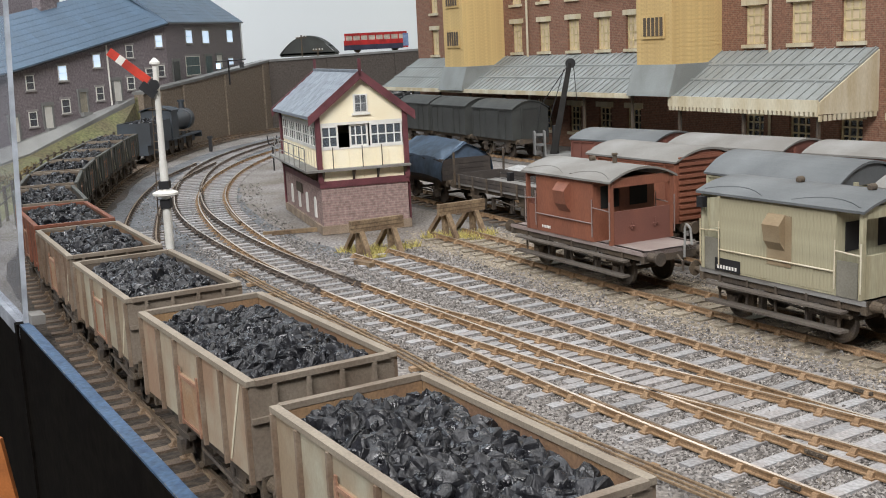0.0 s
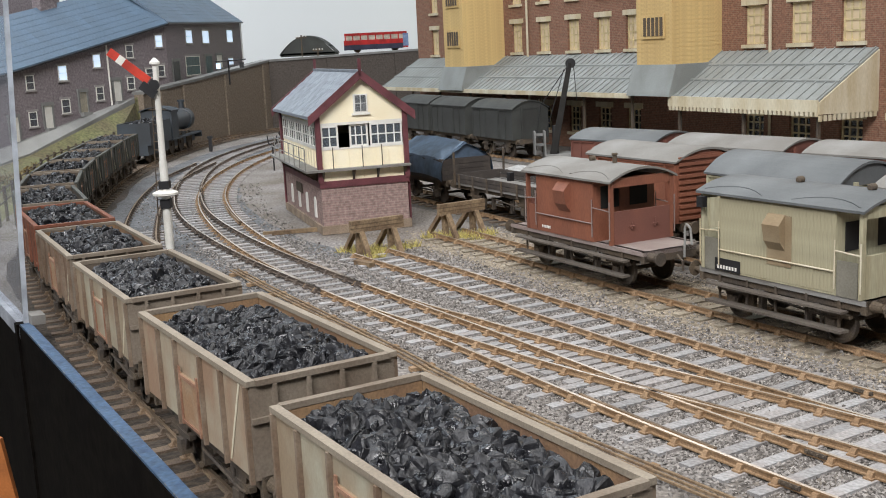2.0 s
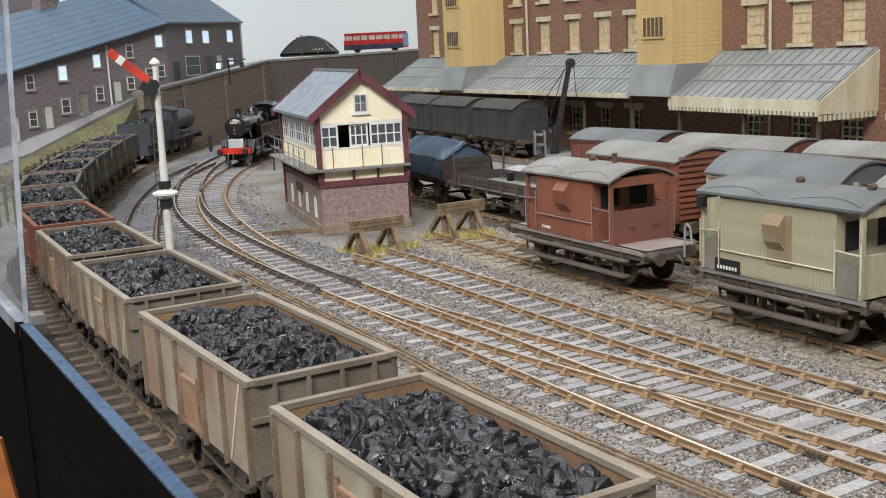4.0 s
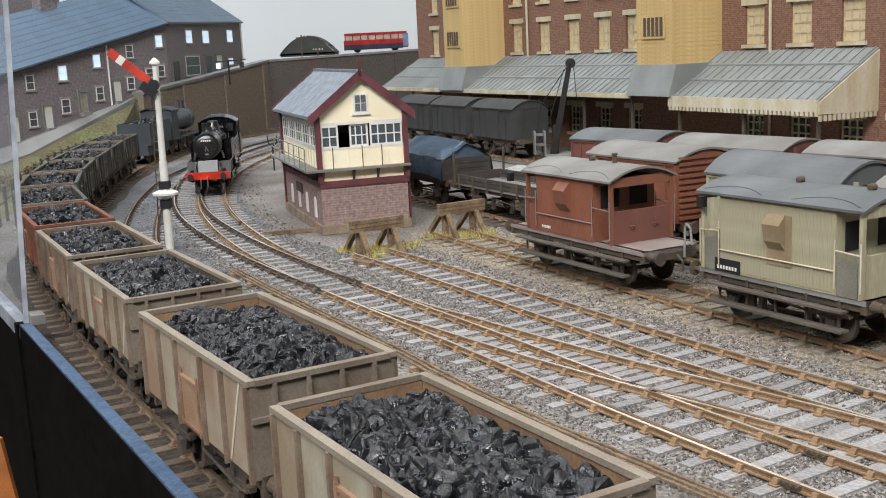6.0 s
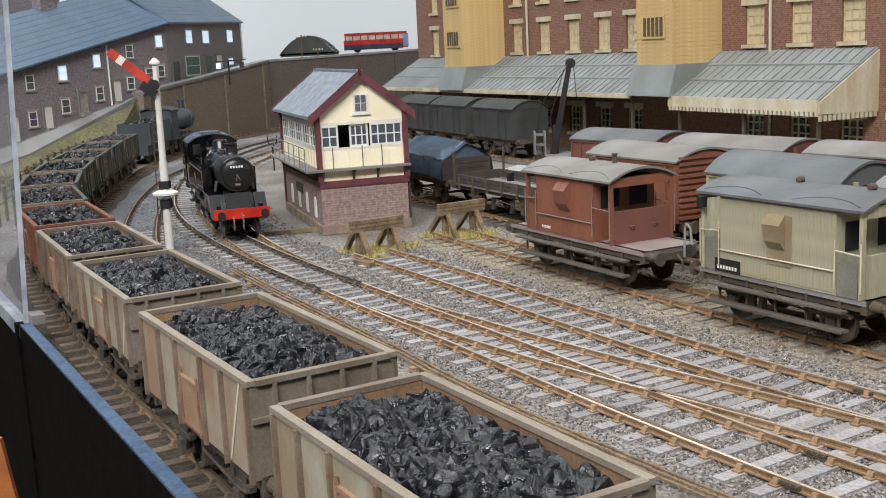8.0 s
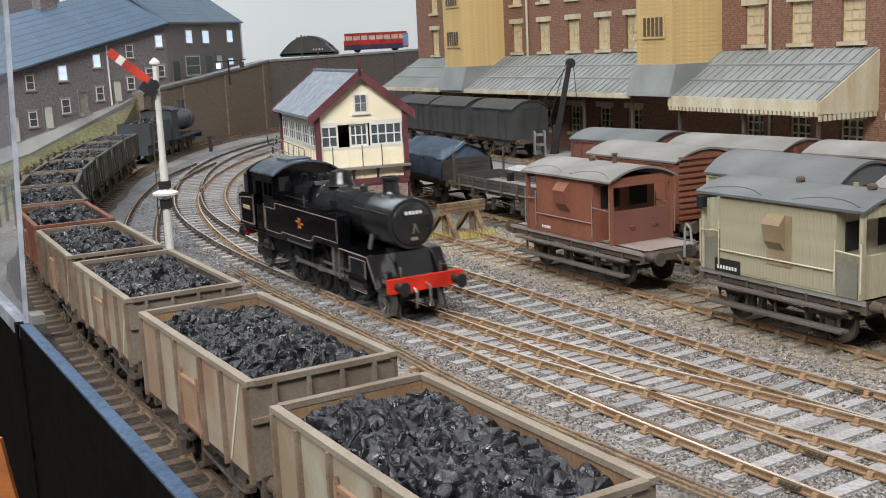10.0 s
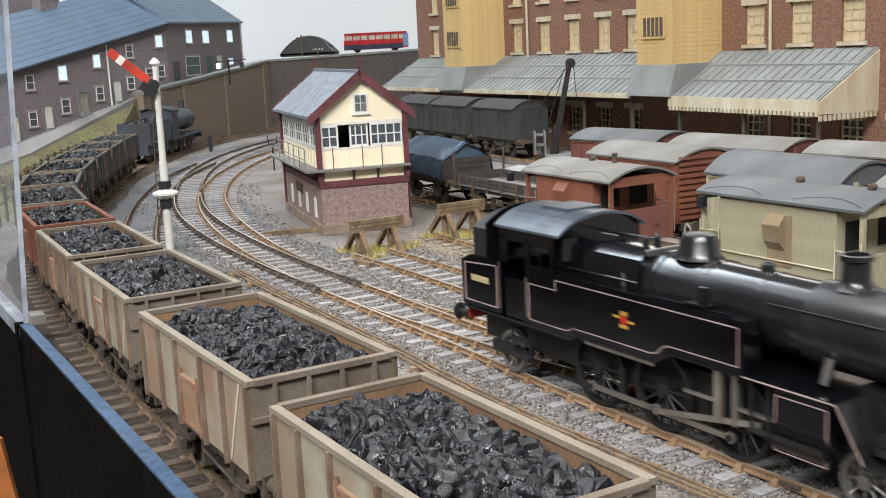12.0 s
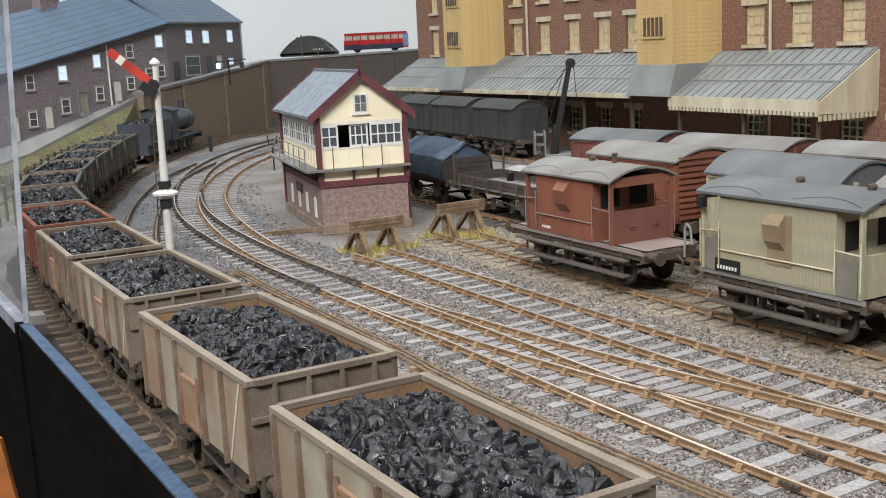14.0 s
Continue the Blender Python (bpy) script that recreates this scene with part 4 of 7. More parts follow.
    for y in (0.2, 1.2, 2.2, 3.2, 4.2, 5.2, 6.2, 7.2):
        bm = bmesh.new()
        prism(bm, [(-0.55, zp), (0, zp), (0, zp - 0.5)], y - 0.04, y + 0.04, "y")
        part("bracket", bm, GRIMY, t)
    for x in (0.1, 1.35, 2.35, W_ - 0.1):
        bm = bmesh.new()
        prism(bm, [(-0.28, zp), (0, zp), (0, zp - 0.42)], x - 0.04, x + 0.04, "x")
        part("bracket", bm, GRIMY, t)
    part("handrail", rods(0.022, [(-0.58, 0.0, zp + 0.95), (-0.58, L_, zp + 0.95)], [(-0.58, 0.0, zp + 0.5), (-0.58, L_, zp + 0.5)], *[[(-0.58, y, zp), (-0.58, y, zp + 0.95)] for y in (0.0, 1.2, 2.4, 3.6, 4.8, 6.0, 7.2)]), ROOF_GREY, t)
    part("handrail", rods(0.02, *[[(x, -0.28, zp), (x, -0.28, zp + 0.95)] for x in (0.5, 1.7, 2.5)]), GRIMY, t)
    part("downpipe", rods(0.05, [(W_ + 0.1, 0.15, ze - 0.1), (W_ + 0.1, 0.15, 0.3)]), MAROON, t)
    part("downpipe", rods(0.05, [(-0.06, L_ - 0.1, ze - 0.1), (-0.06, L_ - 0.1, 0.3)]), MAROON, t)
    part("nameboard", boxes((-0.06, -0.02, 4.0, 5.3, 1.25, 1.65)), GRIMY, t, "dark nameboard")


signal_box()


# ---- wagons ----
def wheelset(parent, x, r=0.46, spokes=False, mats=(GRIMY, STEEL)):
    bm = bmesh.new()
    for y in (-0.66, 0.66):
        m = Matrix.Translation((x, y, r)) @ Matrix.Rotation(radians(90), 4, "X")
        lathe(bm, [(-0.06, r), (0.06, r), (0.065, r - 0.07), (0.02, r - 0.1), (0.02, 0.12), (0.09, 0.1)], 20, m)
    rod(bm, (x, -0.71, r), (x, 0.71, r), 0.06, 8)
    return part("wheelset", bm, mats[0], parent)


def buffer(parent, x, y, sgn, z=1.05, material=GRIMY):
    bm = bmesh.new()
    m = Matrix.Translation((x, y, z)) @ Matrix.Rotation(radians(90 * sgn), 4, "Y")
    lathe(bm, [(0, 0.13), (0.25, 0.1), (0.26, 0.06), (0.4, 0.06), (0.41, 0.2), (0.45, 0.19)], 14, m)
    return part("buffer", bm, material, parent)


def running_gear(t, L, wb, half=1.05, mat_=GRIMY):
    part("underframe", boxes((-L / 2, L / 2, -half + 0.05, -half + 0.17, 0.92, 1.2), (-L / 2, L / 2, half - 0.17, half - 0.05, 0.92, 1.2),
                             (-L / 2, -L / 2 + 0.12, -half, half, 0.88, 1.2), (L / 2 - 0.12, L / 2, -half, half, 0.88, 1.2), (-0.06, 0.06, -half + 0.17, half - 0.17, 0.95, 1.15)), mat_, t)
    for x in (-wb / 2, wb / 2):
        wheelset(t, x)
        for y in (-0.93, 0.93):
            bm = bmesh.new()
            prism(bm, [(x - 0.38, 0.92), (x - 0.1, 0.35), (x + 0.1, 0.35), (x + 0.38, 0.92)], y - 0.03, y + 0.03, "y")
            box(bm, x - 0.13, x + 0.13, y - 0.1, y + 0.1, 0.33, 0.6)
            box(bm, x - 0.5, x + 0.5, y - 0.06, y + 0.06, 0.68, 0.76)
            part("axle_guard", bm, mat_, t)
    for s in (-1, 1):
        for y in (-0.87, 0.87):
            buffer(t, s * L / 2, y, s)
        hk = rods(0.035, [(s * (L / 2 + 0.1), 0, 1.02), (s * (L / 2 + 0.33), 0, 0.85), (s * (L / 2 + 0.33), 0, 0.6)])
        part("coupling", hk, mat_, t)
    for y in (-0.98, 0.98):
        part("brake_lever", rods(0.03, [(-0.2, y, 0.75), (1.5, y, 0.62), (1.75, y, 0.66)], [(1.25, y, 0.95), (1.25, y, 0.45)], [(-0.55, y * 0.8, 0.5), (0.55, y * 0.8, 0.5)]), mat_, t)
        for x in (-0.76, 0.76):
            part("brake_shoe", boxes((x - 0.06, x + 0.06, y * 0.75 - 0.08, y * 0.75 + 0.08, 0.25, 0.75)), mat_, t)


def lump_shapes():
    """Blunt angular chunks: rounded blocks with a few broken faces."""
    rr = random.Random(11)
    out = []
    for _ in range(22):
        bm = bmesh.new()
        k = Vector((rr.uniform(0.95, 1.35), rr.uniform(0.7, 1.0), rr.uniform(0.42, 0.8)))
        cuts = [(Vector((rr.gauss(0, 1), rr.gauss(0, 1), rr.gauss(0, 1))).normalized(), rr.uniform(0.55, 0.85)) for _ in range(4)]
        for _ in range(26):
            v = Vector((rr.gauss(0, 1), rr.gauss(0, 1), rr.gauss(0, 1))).normalized()
            v *= rr.uniform(0.88, 1.05) / max(abs(v.x), abs(v.y), abs(v.z)) ** 0.45
            for n, d in cuts:
                over = v.dot(n) - d
                if over > 0:
                    v -= n * over
            bm.verts.new((v.x * k.x, v.y * k.y, v.z * k.z))
        bmesh.ops.convex_hull(bm, input=bm.verts)
        loose = [v for v in bm.verts if not v.link_faces]
        bmesh.ops.delete(bm, geom=loose, context="VERTS")
        bmesh.ops.dissolve_limit(bm, angle_limit=0.25, verts=bm.verts, edges=bm.edges)
        bmesh.ops.bevel(bm, geom=bm.edges[:], offset=0.09, segments=1, affect="EDGES", clamp_overlap=True)
        bm.verts.index_update()
        out.append(([v.co.copy() for v in bm.verts], [[v.index for v in f.verts] for f in bm.faces]))
        bm.free()
    return out


LUMPS = lump_shapes()


def lump(bm, c, r, rr):
    """One angular piece of coal or stone."""
    vs, fs = rr.choice(LUMPS)
    q = Euler((rr.uniform(0, 6), rr.uniform(0, 6), rr.uniform(0, 6))).to_matrix()
    v = [bm.verts.new(Vector(c) + q @ (w * r)) for w in vs]
    for f in fs:
        bm.faces.new([v[i] for i in f])


def coal_load(parent, L, W_, z, seed, n, size):
    rr = random.Random(seed)
    bm = bmesh.new()
    nx, ny = 14, 8
    grid = [[None] * (ny + 1) for _ in range(nx + 1)]
    def top(x, y):
        e = min(1.0, (1 - abs(x) / (L / 2)) * 3.0) * min(1.0, (1 - abs(y) / (W_ / 2)) * 2.5)
        return z + 0.34 * max(0, e) ** 0.6 + 0.16 * noise.noise(Vector((x * 1.1 + seed, y * 1.1, seed)))
    for i in range(nx + 1):
        for j in range(ny + 1):
            x, y = -L / 2 + L * i / nx, -W_ / 2 + W_ * j / ny
            grid[i][j] = bm.verts.new((x, y, top(x, y) - 0.12))
    for i in range(nx):
        for j in range(ny):
            bm.faces.new((grid[i][j], grid[i + 1][j], grid[i + 1][j + 1], grid[i][j + 1]))
    for _ in range(n):
        x, y = rr.uniform(-L / 2 + 0.17, L / 2 - 0.17), rr.uniform(-W_ / 2 + 0.17, W_ / 2 - 0.17)
        r = size * rr.choice((0.3, 0.4, 0.5, 0.6, 0.75, 0.9, 1.1, 1.4))
        lump(bm, (x, y, top(x, y) - r * 0.25), r, rr)
    ob = part("coal_load", bm, COAL, None)
    ob.matrix_basis = parent.matrix_basis
    return tagged(ob, "heaped shiny black coal lumps filling a wagon", "coal", "coal loads", "stuff")


def mineral_wagon(m, outer, inner, label, seed, n=1300, size=0.115, L=4.95, W_=2.36, zt=2.5):
    t = thing("mineral_wagon", m, label, "wagon", "coal train")
    z0 = 1.16
    hw = W_ / 2
    tk = 0.05
    for sgn in (-1, 1):
        side = part("side", boxes((-L / 2 + tk, L / 2 - tk, min(sgn * hw, sgn * (hw - tk)), max(sgn * hw, sgn * (hw - tk)), z0, zt - 0.08)), outer, t)
        part("side_lining", boxes((-L / 2 + tk + 0.01, L / 2 - tk - 0.01, min(sgn * (hw - tk - .012), sgn * (hw - tk - .002)), max(sgn * (hw - tk - .012), sgn * (hw - tk - .002)), z0 + 0.1, zt - 0.09)), inner, side, "rusty inner face")
        part("capping", boxes((-L / 2 - 0.02, L / 2 + 0.02, min(sgn * (hw + 0.045), sgn * (hw - 0.085)), max(sgn * (hw + 0.045), sgn * (hw - 0.085)), zt - 0.08, zt)), CAP_STEEL if seed < 5 else outer, side, bevel=0.015)
        for x in (-L / 2 + 0.06, -1.55, -0.62, 0.62, 1.55, L / 2 - 0.06):
            part("stanchion", boxes((x - 0.032, x + 0.032, min(sgn * (hw + 0.003), sgn * (hw + 0.07)), max(sgn * (hw + 0.003), sgn * (hw + 0.07)), z0 - 0.05, zt - 0.085)), STANCHION if seed < 5 else outer, side)
        y0, y1 = sorted((sgn * (hw + 0.003), sgn * (hw + 0.035)))
        door = part("door", boxes((-0.55, 0.55, y0, y1, z0 + 0.02, z0 + 0.86)), DOOR_STEEL if seed in (1, 2, 4) else outer, side, bevel=0.01)
        y0, y1 = sorted((sgn * (hw + 0.037), sgn * (hw + 0.065)))
        for r in ((-0.46, -0.40, y0, y1, z0, z0 + 0.98), (0.40, 0.46, y0, y1, z0, z0 + 0.98), (-0.39, 0.39, y0, y1, z0 + 0.80, z0 + 0.86), (-0.39, 0.39, y0, y1, z0 + 0.04, z0 + 0.09)):
            part("door_bar", boxes(r), RUST_BAR, t)
        y0, y1 = sorted((sgn * (hw + 0.004), sgn * (hw + 0.012)))
        bm = bmesh.new()
        prism(bm, [(1.64, z0 + 0.05), (1.70, z0 + 0.05), (2.28, zt - 0.12), (2.22, zt - 0.12)], y0, y1, "y")
        part("stripe", bm, VALANCE, side, "faded white end-door stripe")
    for sgn in (-1, 1):
        x0, x1 = sorted((sgn * L / 2, sgn * (L / 2 - tk)))
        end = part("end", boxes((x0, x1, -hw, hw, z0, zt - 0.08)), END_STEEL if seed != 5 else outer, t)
        x0, x1 = sorted((sgn * (L / 2 - tk - .012), sgn * (L / 2 - tk - .002)))
        part("end_lining", boxes((x0, x1, -hw + tk + 0.02, hw - tk - 0.02, z0 + 0.1, zt - 0.09)), inner, end)
        x0, x1 = sorted((sgn * (L / 2 + 0.06), sgn * (L / 2 - 0.07)))
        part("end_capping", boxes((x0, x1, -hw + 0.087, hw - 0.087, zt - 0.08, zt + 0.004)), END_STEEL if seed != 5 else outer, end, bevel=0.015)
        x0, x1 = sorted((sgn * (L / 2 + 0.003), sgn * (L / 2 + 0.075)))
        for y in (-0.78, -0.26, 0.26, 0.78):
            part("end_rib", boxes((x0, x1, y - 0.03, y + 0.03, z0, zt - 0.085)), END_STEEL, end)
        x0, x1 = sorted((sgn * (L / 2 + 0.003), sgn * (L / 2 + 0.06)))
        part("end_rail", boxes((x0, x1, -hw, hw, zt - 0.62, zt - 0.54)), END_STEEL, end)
    part("floor_plate", boxes((-L / 2 + 0.06, L / 2 - 0.06, -hw + 0.07, hw - 0.07, z0, z0 + 0.09)), inner, t)
    running_gear(t, L, 2.74)
    coal_load(t, L - 0.16, W_ - 0.16, zt - 0.42, seed, n, size)
    return t


def coal_train():
    a = LINES["a"]
    looks = [(GREY_STEEL, INSIDE_RUST, "grey-beige steel mineral wagon with rust-stained inside, coal loaded"),
             (BEIGE_STEEL, INSIDE_RUST, "beige steel mineral wagon with rusty doors, coal loaded"),
             (GREY_STEEL, INSIDE_DARK, "pale grey steel mineral wagon, coal loaded"),
             (BROWN_STEEL, INSIDE_RUST, "brown-grey steel mineral wagon with rust, coal loaded"),
             (RED_STEEL, INSIDE_DARK, "bauxite red steel mineral wagon, coal loaded"),
             (WAGON_SOOT, INSIDE_DARK, "grimy sooty grey steel mineral wagon, coal loaded")]
    spots = [(-0.13, 12.2, -59.4, 4.8, 2.31, 2.45), (-3.12, 17.1, -59.3, 5.25, 2.27, 2.62), (-6.39, 23.19, -60.5, 4.89, 2.27, 2.48), (-9.2, 28.34, -61.9, 5.0, 2.2, 2.48), (-11.87, 33.68, -63.0, 4.75, 2.2, 2.44), (-14.11, 38.78, -66.5, 4.9, 2.15, 2.44)]
    for i, (x, y, r, L, w, z) in enumerate(spots):
        o, inn, lab = looks[i]
        mineral_wagon(P(x, y, 0, r), o, inn, lab, i + 1, (1700, 2100, 1300, 900, 700, 600)[i], (0.172, 0.138, 0.15, 0.155, 0.16, 0.16)[i], L, w, z)
    s = a.nearest(Vector((-14.11, 38.78, 0)))[0] + 5.7
    for i in range(5):
        o, inn, lab = looks[5]
        mineral_wagon(a.stand(s, 2.74, flip=True), o, inn, lab, i + 9, 350, 0.15, 4.9, 2.2, 2.45)
        s += 5.7
    return s


rear_s = coal_train()


def brake_van(m, body, roof, label, wide_veranda, L=7.1, ze=3.0):
    """A 20-ton goods brake van, x along the track; the end that is open wider at +x."""
    t = thing("brake_van", m, label, "brake van", "brake vans")
    hw, zf = 1.13, 1.2
    x0, x1 = (-1.78, 1.16) if wide_veranda else (-1.8, 1.75)
    part("cabin", boxes((x0, x1, -hw, hw, zf, ze)), body, t)
    if not wide_veranda:
        first = None
        for s in (-1, 1):
            x = x0 + 0.02
            while x < x1 - 0.1:
                m2 = P(x, s * (hw + 0.006), 0)
                if first is None:
                    first = part("plank", boxes((0, 0.096, -0.003, 0.003, zf + 0.05, ze - 0.04)), body, t)
                    first.matrix_basis = m2
                else:
                    again(first, m2, t)
                x += 0.1
    part("floor", boxes((-L / 2, L / 2, -hw + 0.02, hw - 0.02, zf - 0.12, zf)), ROOF_GREY if not wide_veranda else DECK, t)
    rx0, rx1 = (-2.46, 2.1) if wide_veranda else (-2.55, 2.55)
    rise = 0.34 if wide_veranda else 0.27
    bm = bmesh.new()
    arch_roof(bm, rx0, rx1, hw + 0.1, ze - 0.02, rise, 0.06)
    rf = part("roof", bm, roof, t, smooth=True)
    for x in (rx0 + 1.15, rx1 - 1.15):
        for sy in (-1, 1):
            arc = [(x + 0.95 * k, sy * (hw - 0.02 - 0.26 * (1 - k * k)), ze + 0.045 + rise * (1 - ((hw - 0.02 - 0.26 * (1 - k * k)) / (hw + 0.1)) ** 2)) for k in (-1, -0.66, -0.33, 0, 0.33, 0.66, 1)]
            part("rain_strip", tube(bmesh.new(), arc, 0.018), roof, rf)
    for x in ((0.75, -0.35) if wide_veranda else (-0.3, 1.75)):
        bm = bmesh.new()
        if wide_veranda and x > 0:
            lathe(bm, [(0, 0.07), (0.26, 0.065), (0.27, 0.09), (0.33, 0.09)], 12, Matrix.Translation((x, 0.0, ze + rise)))
        else:
            lathe(bm, [(-0.1, 0.05), (-0.07, 0.085), (0.07, 0.085), (0.1, 0.05)], 14, Matrix.Translation((x, 0.0, ze + rise + 0.1)) @ Matrix.Rotation(radians(90), 4, "X"))
        part("ventilator" if x < 0 else "stove_pipe", bm, GRIMY, rf, smooth=True)
    if wide_veranda:
        for y in (-0.42, 0.42):
            part("lamp_bracket", rods(0.02, [(rx1 - 0.09, y, zf + 0.42), (rx1 - 0.03, y, zf + 0.42), (rx1 - 0.03, y, zf + 0.68)], [(rx1 - 0.03, y - 0.1, zf + 0.5), (rx1 - 0.03, y + 0.1, zf + 0.5)]), BAUXITE_DARK, t)
    # verandas
    for s, xe, xc in ((-1, rx0 + 0.1, x0), (1, rx1 - 0.1, x1)):
        lo, hi = sorted((xe, xe - s * 0.09))
        for y in (-hw + 0.05, hw - 0.05):
            part("veranda_post", boxes((lo, hi, y - 0.06, y + 0.06, zf, ze)), body, t)
        part("veranda_end", boxes((lo, hi, -hw + 0.12, hw - 0.12, zf, zf + 0.95)), BAUXITE_DARK if wide_veranda else body, t)
        part("end_beam", boxes((lo, hi, -hw + 0.12, hw - 0.12, ze - 0.16, ze + 0.1)), body, t)
        for y in (-hw, hw):
            if wide_veranda and s > 0:
                continue
            ya, yb = sorted((y, y * 0.97))
            xa, xb = sorted((xc + s * 0.02, xe - s * 0.12))
            part("side_gate", boxes((xa, xb, ya, yb, zf, zf + 0.8)), GATE_GREY if not wide_veranda else body, t)
        for y in (-hw - 0.05, hw + 0.05):
            part("handrail", rods(0.018, [(xc, y, zf + 0.15), (xc, y, zf + 1.25)], [(xe, y, zf + 0.15), (xe, y, zf + 1.25)], [(xc, y, zf + 1.02), (xe, y, zf + 0.98)]), VALANCE if not wide_veranda else DECK, t, "pale handrail")
    for y in (-hw - 0.05, hw + 0.05):
        part("handrail", rods(0.02, [(x0, y, zf + 0.55), (x1, y, zf + 0.55)]), VALANCE if not wide_veranda else DECK, t, "long handrail")
    # lookout duckets
    for s in (-1, 1):
        bm = bmesh.new()
        prism(bm, [(s * hw, zf + 0.75), (s * (hw + 0.18), zf + 1.0), (s * (hw + 0.25), zf + 1.4), (s * (hw + 0.06), zf + 1.62), (s * hw, zf + 1.64)], -0.2 if not wide_veranda else -0.55, 0.32 if not wide_veranda else 0.05)
        part("ducket", bm, WORN_PATCH if not wide_veranda else BAUXITE, t, "projecting side lookout", bevel=0.01)
        if not wide_veranda:
            ya, yb = sorted((s * (hw + 0.014), s * (hw + 0.03)))
            part("patch", boxes((-0.24, 0.5, ya, yb, zf + 0.42, zf + 1.62)), WORN_PATCH, t, "bare rusty patched panel")
            part("number_panel", boxes((-1.95, -1.1, ya, yb, zf + 0.02, zf + 0.33)), BLACK, t, "black number panel with worn white marks")
            part("number_marks", boxes(*[(-1.87 + k * 0.1, -1.81 + k * 0.1, *sorted((s * (hw + 0.031), s * (hw + 0.036))), zf + 0.07, zf + 0.16) for k in range(7)]), WHITE, t)
        else:
            ya, yb = sorted((s * (hw + 0.003), s * (hw + 0.012)))
            part("number_marks", boxes(*[(-1.5 + k * 0.08, -1.45 + k * 0.08, ya, yb, zf + 0.12, zf + 0.2) for k in range(6)]), WHITE, t, "small white lettering marks")
    # window in the cabin end and a door
    # openings drawn as dark panels, the cabin's inside shade in their colour
    part("end_window", boxes((x1 + 0.002, x1 + 0.02, -0.85, -0.2, zf + 0.95, zf + 1.6), (x1 + 0.002, x1 + 0.02, 0.2, 0.85, zf + 0.95, zf + 1.6)), SHADE_AND_JIB, t)
    part("door", boxes((x1 + 0.002, x1 + 0.03, -0.18, 0.18, zf, zf + 1.7)), body, t)
    running_gear(t, L, L * 0.6, 1.1)
    part("vacuum_pipe", rods(0.035, [(L / 2 + 0.05, 0.3, 0.9), (L / 2 + 0.08, 0.3, 1.75), (L / 2 + 0.15, 0.3, 1.85), (L / 2 + 0.3, 0.3, 1.75), (L / 2 + 0.36, 0.3, 1.3)]), ROOF_GREY, t)
    part("end_lamp", boxes((L / 2 * -0.9 - 0.1, L / 2 * -0.9 + 0.1, -hw - 0.22, -hw - 0.06, ze - 0.35, ze - 0.08)), BLACK, t)
    for y in (-1.22, 1.22):
        part("footboard", boxes((-L * 0.41, L * 0.41, y - 0.14, y + 0.14, 0.42, 0.48), (-L * 0.41, L * 0.41, y - 0.12, y + 0.12, 0.86, 0.91)), FOOTBOARD, t, bevel=0.01)
        for x in [L * 0.36 * k for k in (-1, -0.5, 0, 0.5, 1)]:
            part("step_hanger", boxes((x - 0.03, x + 0.03, y * 0.9 - 0.02, y * 0.9 + 0.02, 0.48, 1.1)), GRIMY, t)
    return t


def goods_van(m, side, roof, label, L=5.6, rise=0.45, ends=None, ze=2.95, louvres=False, boards=0):
    t = thing("goods_van", m, label, "van", "goods vans")
    hw, zf = 1.22, 1.15
    part("body", boxes((-L / 2, L / 2, -hw, hw, zf, ze)), side, t)
    bm = bmesh.new()
    arch_roof(bm, -L / 2 - 0.07, L / 2 + 0.07, hw + 0.08, ze - 0.02, rise, 0.06)
    part("roof", bm, roof, t, smooth=True)
    for s in (-1, 1):
        pts = [(-hw, ze - 0.05)] + [(-hw + 2 * hw * i / 12, ze + rise * (1 - (-1 + 2 * i / 12) ** 2) - 0.03) for i in range(13)] + [(hw, ze - 0.05)]
        bm = bmesh.new()
        prism(bm, pts, *sorted((s * (L / 2 - 0.06), s * (L / 2 - 0.0))))
        part("end_top", bm, ends or side, t)
        if louvres:
            part("end_corrugation", boxes(*[(*sorted((s * (L / 2 + 0.002), s * (L / 2 + 0.06))), -hw + 0.06, hw - 0.06, zf + 0.1 + k * 0.19, zf + 0.2 + k * 0.19) for k in range(11)]), ends or side, t, "pressed steel end ribs")
        else:
            for y in (-0.6, 0.6):
                part("end_post", boxes((*sorted((s * (L / 2 + 0.002), s * (L / 2 + 0.08))), y - 0.06, y + 0.06, zf, ze + 0.1)), side, t)
    for s in (-1, 1):
        ya, yb = sorted((s * (hw + 0.002), s * (hw + 0.05)))
        part("side_door", boxes((-0.8, 0.8, ya, yb, zf, ze - 0.12)), side, t, bevel=0.01)
        for x in (-L / 2 + 0.05, -1.75, -0.9, 0.9, 1.75, L / 2 - 0.05):
            part("side_post", boxes((x - 0.045, x + 0.045, ya, yb, zf, ze - 0.05)), side, t)
        part("rain_rail", boxes((-L / 2, L / 2, ya, yb, ze - 0.1, ze - 0.05)), side, t)
    running_gear(t, L, 3.0)
    return t


